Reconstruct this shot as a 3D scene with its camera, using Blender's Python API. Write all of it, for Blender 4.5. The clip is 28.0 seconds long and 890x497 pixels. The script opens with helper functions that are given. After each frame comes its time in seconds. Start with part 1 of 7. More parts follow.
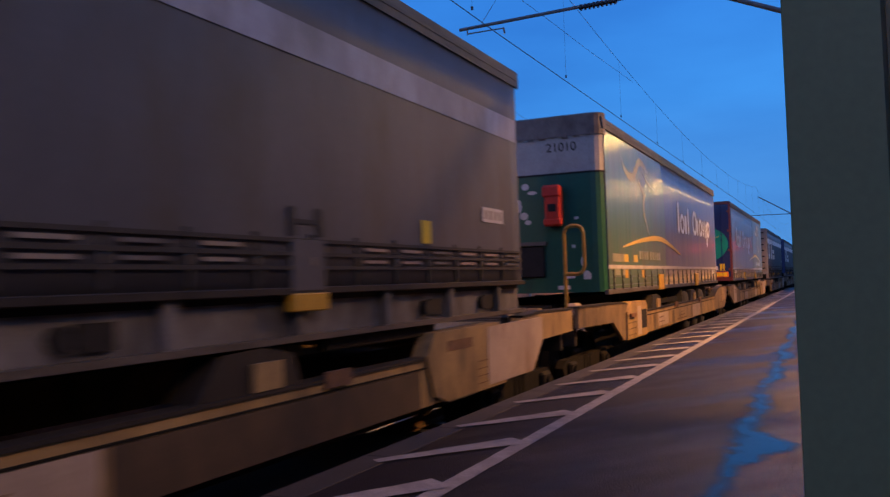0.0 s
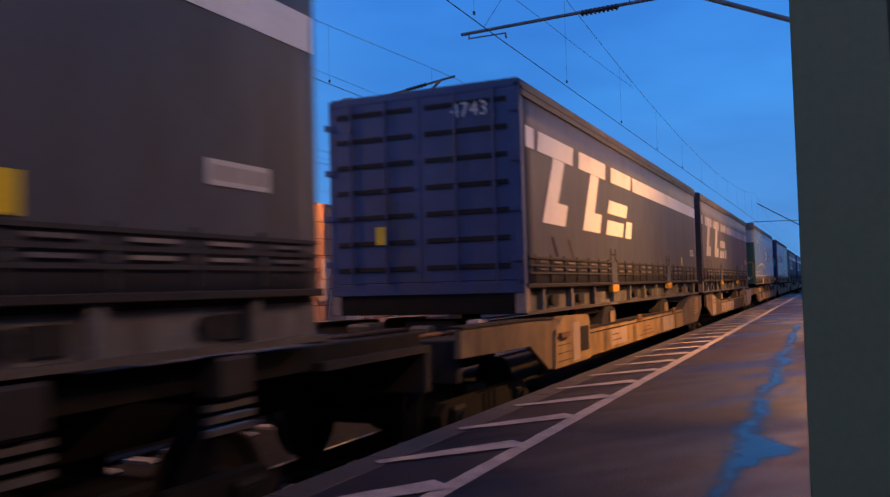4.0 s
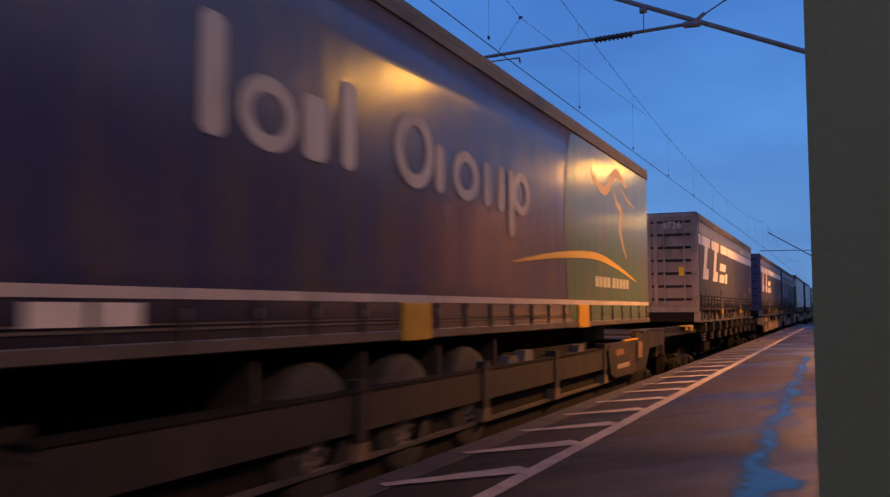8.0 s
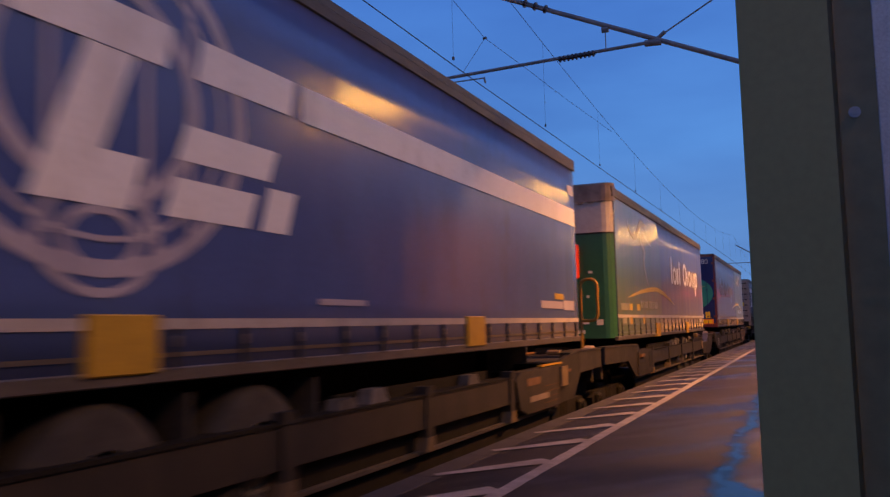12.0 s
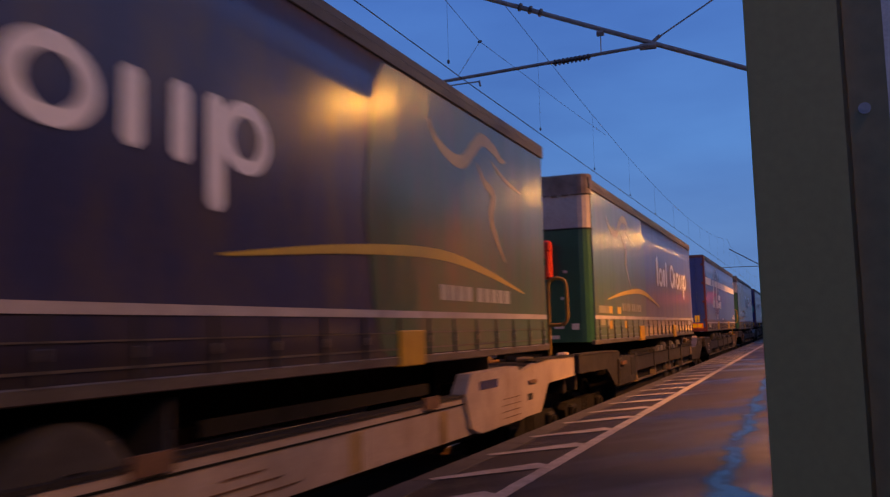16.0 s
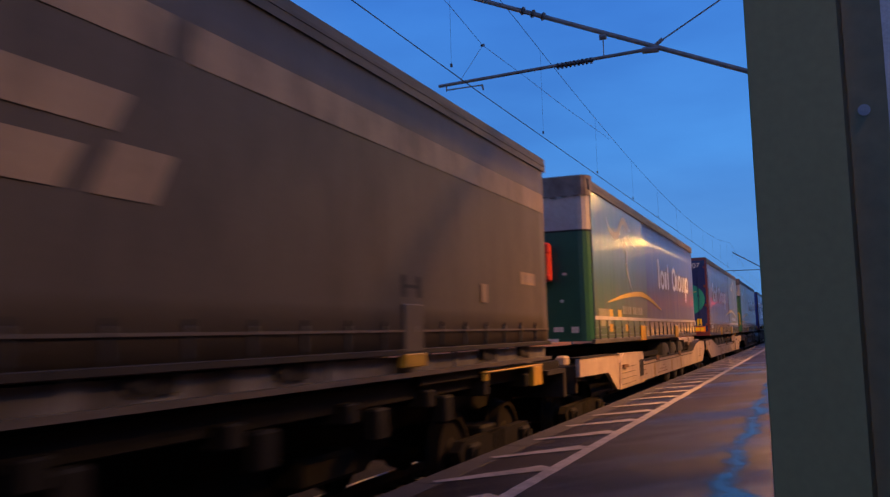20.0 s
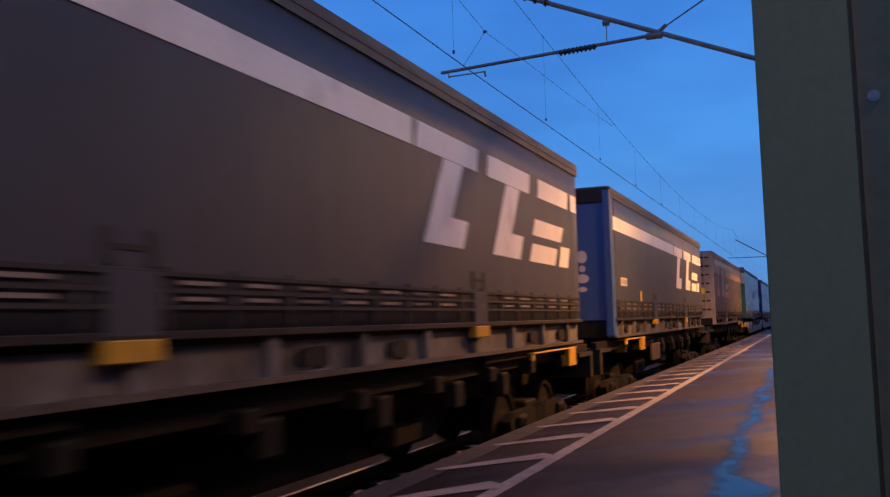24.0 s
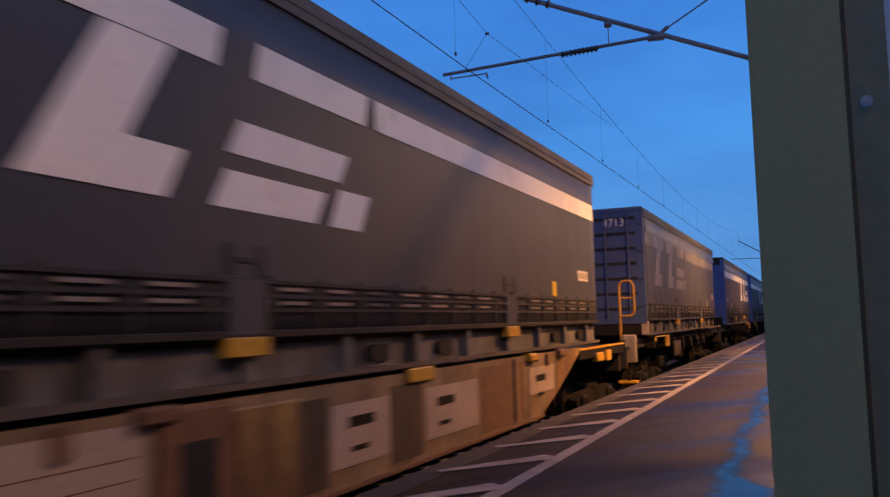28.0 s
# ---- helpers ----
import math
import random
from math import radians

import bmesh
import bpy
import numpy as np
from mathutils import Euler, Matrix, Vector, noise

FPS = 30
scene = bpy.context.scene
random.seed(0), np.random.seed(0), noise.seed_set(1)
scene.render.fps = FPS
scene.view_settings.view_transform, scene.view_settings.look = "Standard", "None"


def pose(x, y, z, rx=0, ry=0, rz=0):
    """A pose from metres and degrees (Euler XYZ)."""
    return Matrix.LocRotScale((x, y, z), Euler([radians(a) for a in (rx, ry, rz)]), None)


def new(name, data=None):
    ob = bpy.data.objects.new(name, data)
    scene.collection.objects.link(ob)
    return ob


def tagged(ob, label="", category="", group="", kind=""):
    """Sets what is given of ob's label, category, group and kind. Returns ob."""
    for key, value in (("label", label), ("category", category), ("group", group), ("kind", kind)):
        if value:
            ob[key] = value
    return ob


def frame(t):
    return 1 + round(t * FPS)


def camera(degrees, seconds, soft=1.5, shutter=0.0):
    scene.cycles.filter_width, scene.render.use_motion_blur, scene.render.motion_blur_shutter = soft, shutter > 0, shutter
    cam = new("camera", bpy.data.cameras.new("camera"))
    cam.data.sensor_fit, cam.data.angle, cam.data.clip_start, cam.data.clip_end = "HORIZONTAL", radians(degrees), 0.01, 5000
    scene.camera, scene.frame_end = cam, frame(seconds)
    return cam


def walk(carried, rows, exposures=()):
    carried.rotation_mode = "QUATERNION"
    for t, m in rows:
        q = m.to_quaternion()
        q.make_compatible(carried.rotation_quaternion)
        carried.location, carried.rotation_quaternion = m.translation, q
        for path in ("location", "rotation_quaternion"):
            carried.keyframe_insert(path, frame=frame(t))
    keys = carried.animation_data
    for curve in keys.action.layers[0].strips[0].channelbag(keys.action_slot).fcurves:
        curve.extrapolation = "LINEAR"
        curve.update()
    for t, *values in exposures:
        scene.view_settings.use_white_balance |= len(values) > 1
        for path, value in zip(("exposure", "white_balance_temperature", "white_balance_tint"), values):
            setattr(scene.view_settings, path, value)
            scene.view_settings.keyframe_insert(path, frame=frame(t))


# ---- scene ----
cam = camera(55.25, 28.0, soft=1.4, shutter=0.5)

# seconds, x, y, z, yaw to the left, pitch, roll
PATH = [
    (0, -0.011, 0.028, 1.019, 24.46, 2.30, -1.87), (0.5, -0.015, 0.007, 1.018, 24.46, 2.32, -1.81), (1, -0.006, 0.005, 1.021, 24.53, 2.35, -1.78),
    (1.5, -0.017, 0.019, 1.018, 24.52, 2.39, -1.83), (2, -0.002, 0.011, 1.019, 24.59, 2.43, -1.89), (2.5, -0.002, 0.018, 1.014, 24.62, 2.43, -1.84),
    (3, -0.012, 0.023, 1.011, 24.56, 2.47, -1.82), (3.5, -0.010, -0.006, 1.009, 24.48, 2.53, -1.80), (5.5, -0.104, -0.000, 0.998, 24.39, 3.46, 0.12),
    (6, -0.064, 0.002, 1.007, 24.78, 3.95, 0.08), (6.5, -0.040, 0.004, 1.010, 24.87, 4.02, -0.09), (7, -0.026, -0.009, 1.014, 24.93, 4.02, -0.07),
    (7.5, -0.014, -0.013, 1.020, 25.02, 4.02, -0.07), (8, -0.027, -0.019, 1.019, 24.95, 4.04, -0.07), (8.5, -0.013, -0.013, 1.025, 25.01, 4.08, -0.17),
    (9, 0.009, -0.015, 1.034, 25.00, 4.10, -0.68), (9.5, 0.010, -0.009, 1.039, 24.28, 4.05, -1.25), (10, 0.011, -0.034, 1.040, 23.10, 4.53, -1.44),
    (10.5, 0.010, -0.041, 1.043, 22.94, 5.15, -1.41), (11, 0.004, -0.036, 1.035, 22.94, 5.20, -1.45), (11.5, 0.007, -0.013, 1.032, 22.99, 5.25, -1.47),
    (12, 0.020, -0.015, 1.036, 23.05, 5.27, -1.44), (12.5, 0.008, -0.028, 1.038, 22.98, 5.29, -1.42), (14.5, -0.002, 0.016, 1.028, 22.65, 5.44, -1.47),
    (15, 0.002, 0.005, 1.028, 22.67, 5.49, -1.47), (15.5, -0.004, -0.002, 1.027, 22.64, 5.53, -1.46), (16, -0.006, 0.013, 1.030, 22.65, 5.55, -1.47),
    (16.5, -0.007, -0.005, 1.027, 22.67, 5.57, -1.42), (17, 0.000, 0.000, 1.025, 22.73, 5.64, -1.54), (17.5, -0.007, -0.006, 1.025, 22.70, 5.66, -1.52),
    (18, -0.008, -0.002, 1.028, 22.73, 5.67, -1.43), (18.5, -0.014, -0.001, 1.028, 22.72, 5.72, -1.53), (19, -0.000, -0.014, 1.024, 22.79, 5.74, -1.49),
    (19.5, -0.013, -0.010, 1.023, 22.75, 5.79, -1.53), (20, -0.002, -0.005, 1.023, 22.84, 5.80, -1.50), (20.5, -0.003, -0.001, 1.020, 22.85, 5.84, -1.54),
    (22.5, -0.018, 0.014, 1.029, 22.90, 5.81, -1.54), (23, -0.005, 0.013, 1.031, 23.00, 5.47, -1.47), (23.5, 0.000, 0.015, 1.030, 23.00, 5.15, -1.49),
    (24, -0.009, 0.017, 1.028, 23.03, 4.95, -1.52), (24.5, -0.012, 0.003, 1.028, 23.01, 4.91, -1.51), (25, 0.002, 0.012, 1.032, 23.11, 4.88, -1.54),
    (25.5, -0.003, 0.006, 1.027, 23.11, 4.93, -1.53), (26, -0.014, 0.007, 1.023, 23.08, 4.97, -1.59), (26.5, -0.005, 0.017, 1.027, 23.12, 5.01, -1.54),
    (27, 0.005, 0.012, 1.029, 23.21, 5.01, -1.58), (27.5, -0.004, 0.012, 1.030, 23.17, 5.04, -1.50), (28, 0.007, 0.008, 1.032, 23.22, 5.04, -1.54),
]


def view(x, y, z, yaw, pitch, roll):
    return pose(x, y, z, 90 + pitch, 0, yaw) @ pose(0, 0, 0, 0, 0, roll)


EXPOSURES = [(0, 0.05, 6700, 17), (2.2, 0.02, 6700, 15), (3.0, 0.12, 6500, 13), (3.5, 0.1, 6600, 14), (5.5, 0.0, 8300, 36), (6.3, -0.03, 8300, 38), (7.2, 0.14, 11200, 46), (8.3, -0.05, 8000, 27), (9.3, -0.2, 8300, 36), (10.0, -0.05, 7500, 29), (10.8, 0.0, 8500, 34), (13, -0.05, 8500, 35), (14.8, -0.13, 8700, 34), (16.0, -0.17, 9200, 41), (17.0, -0.08, 7800, 32), (18.0, -0.16, 7600, 29), (19, -0.14, 8500, 32), (20, 0.06, 7600, 24), (21, 0.05, 7100, 17), (23, 0.1, 7200, 17), (24, 0.12, 7500, 22), (25, -0.12, 6700, 13), (26, 0.12, 7800, 24), (27, -0.05, 6800, 15), (28, 0.12, 7600, 20)]
walk(cam, [(r[0], view(*r[1:])) for r in PATH], EXPOSURES)

# ---------------------------------------------------------------- sky and lamps
world = bpy.data.worlds.new("dusk_sky")
scene.world = world
world.use_nodes = True
wn, wl = world.node_tree.nodes, world.node_tree.links
wn.clear()
w_out = wn.new("ShaderNodeOutputWorld")
w_bg = wn.new("ShaderNodeBackground")
w_co = wn.new("ShaderNodeTexCoord")
w_sep = wn.new("ShaderNodeSeparateXYZ")
w_ramp = wn.new("ShaderNodeValToRGB")
w_map = wn.new("ShaderNodeMapping")
w_map.inputs["Scale"].default_value = (1.0, 1.0, 3.2)
w_noise = wn.new("ShaderNodeTexNoise")
w_noise.inputs["Scale"].default_value = 2.3
w_noise.inputs["Detail"].default_value = 6
w_mix = wn.new("ShaderNodeMixRGB")
w_mix.blend_type = "MULTIPLY"
w_mix.inputs["Fac"].default_value = 1.0
w_cl = wn.new("ShaderNodeValToRGB")
w_cl.color_ramp.elements[0].position, w_cl.color_ramp.elements[0].color = 0.33, (0.72, 0.74, 0.80, 1)
w_cl.color_ramp.elements[1].position, w_cl.color_ramp.elements[1].color = 0.66, (1.12, 1.08, 1.03, 1)
cr = w_ramp.color_ramp
cr.elements[0].position, cr.elements[0].color = 0.0, (0.03, 0.04, 0.07, 1)
cr.elements[1].position, cr.elements[1].color = 1.0, (0.02, 0.10, 0.42, 1)
for p, c in ((0.49, (0.06, 0.11, 0.20, 1)), (0.505, (0.085, 0.345, 0.80, 1)), (0.60, (0.036, 0.275, 0.82, 1)), (0.70, (0.02, 0.205, 0.76, 1))):
    e = cr.elements.new(p)
    e.color = c
w_add = wn.new("ShaderNodeMath")
w_add.operation = "MULTIPLY_ADD"
w_add.inputs[1].default_value, w_add.inputs[2].default_value = 0.5, 0.5
wl.new(w_co.outputs["Generated"], w_sep.inputs[0])
wl.new(w_sep.outputs["Z"], w_add.inputs[0])
wl.new(w_add.outputs[0], w_ramp.inputs[0])
wl.new(w_co.outputs["Generated"], w_map.inputs[0])
wl.new(w_map.outputs[0], w_noise.inputs["Vector"])
wl.new(w_noise.outputs["Fac"], w_cl.inputs[0])
wl.new(w_ramp.outputs[0], w_mix.inputs[1])
wl.new(w_cl.outputs[0], w_mix.inputs[2])
# the afterglow lies to the side of the far platform
w_side = wn.new("ShaderNodeMapRange")
w_side.inputs[1].default_value, w_side.inputs[2].default_value = -0.45, -1.0
w_side.inputs[3].default_value, w_side.inputs[4].default_value = 0.0, 0.55
wl.new(w_sep.outputs["X"], w_side.inputs[0])
w_glow = wn.new("ShaderNodeMixRGB")
w_glow.inputs[2].default_value = (0.17, 0.46, 0.86, 1)
wl.new(w_side.outputs[0], w_glow.inputs["Fac"])
wl.new(w_mix.outputs[0], w_glow.inputs[1])
w_open = wn.new("ShaderNodeMapRange")
w_open.inputs[1].default_value, w_open.inputs[2].default_value = 0.05, 0.95
w_open.inputs[3].default_value, w_open.inputs[4].default_value = 0.0, 0.80
wl.new(w_sep.outputs["X"], w_open.inputs[0])
w_pale = wn.new("ShaderNodeMixRGB")
w_pale.inputs[2].default_value = (0.44, 0.56, 0.96, 1)
wl.new(w_open.outputs[0], w_pale.inputs["Fac"])
wl.new(w_glow.outputs[0], w_pale.inputs[1])
wl.new(w_pale.outputs[0], w_bg.inputs["Color"])
w_bg.inputs["Strength"].default_value = 1.0
wl.new(w_bg.outputs[0], w_out.inputs[0])

SODIUM = (1.0, 0.445, 0.11)
# platform lamps on this side, and those of the far platform: place of the lantern, watts
# third is an added lamp, out of view, that brightens the near train sides
LAMPS_NEAR = [((1.33, 14.5, 5.6), 5000), ((0.55, 27.4, 5.6), 3600), ((2.5, 1.45, 5.6), 400), ((1.0, 44.0, 5.6), 3000)]
# second is an added lamp, out of view, for the barrier's brightness
LAMPS_FAR = [((-10.69, 19.1, 5.70), 2000), ((-11.4, 7.4, 5.9), 1500), ((-11.1, -4.1, 5.65), 190), ((-11.3, 44.0, 5.9), 3000)]
for place, watts in LAMPS_NEAR + LAMPS_FAR:
    li = bpy.data.lights.new("lantern_light", "SPOT")
    li.energy, li.color, li.spot_size, li.spot_blend, li.shadow_soft_size = watts, SODIUM, radians(152), 0.7, 0.12
    lo = new("lantern_light", li)
    lo.matrix_world = pose(place[0], place[1], place[2] - 0.14)

# ---------------------------------------------------------------- materials


def material(name, color, second=None, rough=0.6, metal=0.0, scale=4.0, mix=0.5, grain=60.0, bump=0.15, spread=0.12, stretch=(1, 1, 1), vary=0.0, dirt=None, dirt_at=0.55, specular=0.5, rough_by=0.1):
    """A surface of two colours mixed by large noise, with fine grain, relief and roughness that varies."""
    m = bpy.data.materials.new(name)
    m.use_nodes = True
    n, l = m.node_tree.nodes, m.node_tree.links
    b = n["Principled BSDF"]
    second = second or tuple(c * 0.75 for c in color)
    co = n.new("ShaderNodeTexCoord")
    mp = n.new("ShaderNodeMapping")
    mp.inputs["Scale"].default_value = stretch
    l.new(co.outputs["Object"], mp.inputs[0])
    big = n.new("ShaderNodeTexNoise")
    big.inputs["Scale"].default_value, big.inputs["Detail"].default_value = scale, 8
    big.inputs["Roughness"].default_value = 0.65
    l.new(mp.outputs[0], big.inputs["Vector"])
    rp = n.new("ShaderNodeValToRGB")
    rp.color_ramp.elements[0].position, rp.color_ramp.elements[1].position = max(0, mix - 0.18), min(1, mix + 0.18)
    rp.color_ramp.elements[0].color, rp.color_ramp.elements[1].color = (*color, 1), (*second, 1)
    l.new(big.outputs["Fac"], rp.inputs[0])
    fine = n.new("ShaderNodeTexNoise")
    fine.inputs["Scale"].default_value, fine.inputs["Detail"].default_value = grain, 4
    l.new(mp.outputs[0], fine.inputs["Vector"])
    gr = n.new("ShaderNodeMapRange")
    gr.inputs[1].default_value, gr.inputs[2].default_value = 0.3, 0.7
    gr.inputs[3].default_value, gr.inputs[4].default_value = 1 - spread, 1 + spread
    l.new(fine.outputs["Fac"], gr.inputs[0])
    mu = n.new("ShaderNodeMixRGB")
    mu.blend_type = "MULTIPLY"
    mu.inputs["Fac"].default_value = 1
    l.new(rp.outputs[0], mu.inputs[1])
    l.new(gr.outputs[0], mu.inputs[2])
    last = mu.outputs[0]
    if vary:
        oi = n.new("ShaderNodeObjectInfo")
        vr = n.new("ShaderNodeMapRange")
        vr.inputs[3].default_value, vr.inputs[4].default_value = 1 - vary, 1 + vary
        l.new(oi.outputs["Random"], vr.inputs[0])
        mv = n.new("ShaderNodeMixRGB")
        mv.blend_type = "MULTIPLY"
        mv.inputs["Fac"].default_value = 1
        l.new(last, mv.inputs[1])
        l.new(vr.outputs[0], mv.inputs[2])
        last = mv.outputs[0]
    if dirt:
        dn = n.new("ShaderNodeTexNoise")
        dn.inputs["Scale"].default_value, dn.inputs["Detail"].default_value = 1.7, 9
        dn.inputs["Roughness"].default_value = 0.7
        dm = n.new("ShaderNodeMapping")
        dm.inputs["Scale"].default_value = (1, 1.4, 0.5)
        dm.inputs["Location"].default_value = (3, 7, 1)
        l.new(co.outputs["Object"], dm.inputs[0])
        l.new(dm.outputs[0], dn.inputs["Vector"])
        dr = n.new("ShaderNodeMapRange")
        dr.inputs[1].default_value, dr.inputs[2].default_value = dirt_at - 0.08, dirt_at + 0.16
        l.new(dn.outputs["Fac"], dr.inputs[0])
        dx = n.new("ShaderNodeMixRGB")
        l.new(dr.outputs[0], dx.inputs["Fac"])
        l.new(last, dx.inputs[1])
        dx.inputs[2].default_value = (*dirt, 1)
        last = dx.outputs[0]
    l.new(last, b.inputs["Base Color"])
    rr = n.new("ShaderNodeMapRange")
    rr.inputs[3].default_value, rr.inputs[4].default_value = max(0.03, rough - rough_by), min(1, rough + rough_by)
    l.new(big.outputs["Fac"], rr.inputs[0])
    l.new(rr.outputs[0], b.inputs["Roughness"])
    b.inputs["Metallic"].default_value = metal
    b.inputs["Specular IOR Level"].default_value = specular
    if bump:
        bp = n.new("ShaderNodeBump")
        bp.inputs["Strength"].default_value, bp.inputs["Distance"].default_value = bump, 0.01
        l.new(fine.outputs["Fac"], bp.inputs["Height"])
        l.new(bp.outputs[0], b.inputs["Normal"])
    return m


def tarpaulin(name, color, second, rough=0.3, grime=(0.05, 0.043, 0.035), grime_at=0.56, dust=0.0):
    """PVC curtain: soft vertical waves, a slack face, and road dirt."""
    m = material(name, color, second, rough=rough, scale=1.3, grain=35, bump=0.0, spread=0.08, stretch=(1, 1, 0.6), dirt=grime, dirt_at=grime_at, specular=0.42, rough_by=0.05)
    n, l = m.node_tree.nodes, m.node_tree.links
    b = n["Principled BSDF"]
    co = n.new("ShaderNodeTexCoord")
    mp = n.new("ShaderNodeMapping")
    mp.inputs["Scale"].default_value = (1, 1, 0.16)
    l.new(co.outputs["Object"], mp.inputs[0])
    nz = n.new("ShaderNodeTexNoise")
    nz.inputs["Scale"].default_value, nz.inputs["Detail"].default_value = 1.6, 3
    l.new(mp.outputs[0], nz.inputs["Vector"])
    bp = n.new("ShaderNodeBump")
    b.inputs["Sheen Weight"].default_value = dust
    b.inputs["Sheen Roughness"].default_value = 0.32
    b.inputs["Sheen Tint"].default_value = (0.84, 0.66, 0.50, 1)
    bp.inputs["Strength"].default_value, bp.inputs["Distance"].default_value = 0.28, 0.05
    l.new(nz.outputs["Fac"], bp.inputs["Height"])
    l.new(bp.outputs[0], b.inputs["Normal"])
    return m


def glowing(name, color, strength):
    m = bpy.data.materials.new(name)
    m.use_nodes = True
    b = m.node_tree.nodes["Principled BSDF"]
    b.inputs["Base Color"].default_value = (*color, 1)
    b.inputs["Emission Color"].default_value = (*color, 1)
    b.inputs["Emission Strength"].default_value = strength
    return m


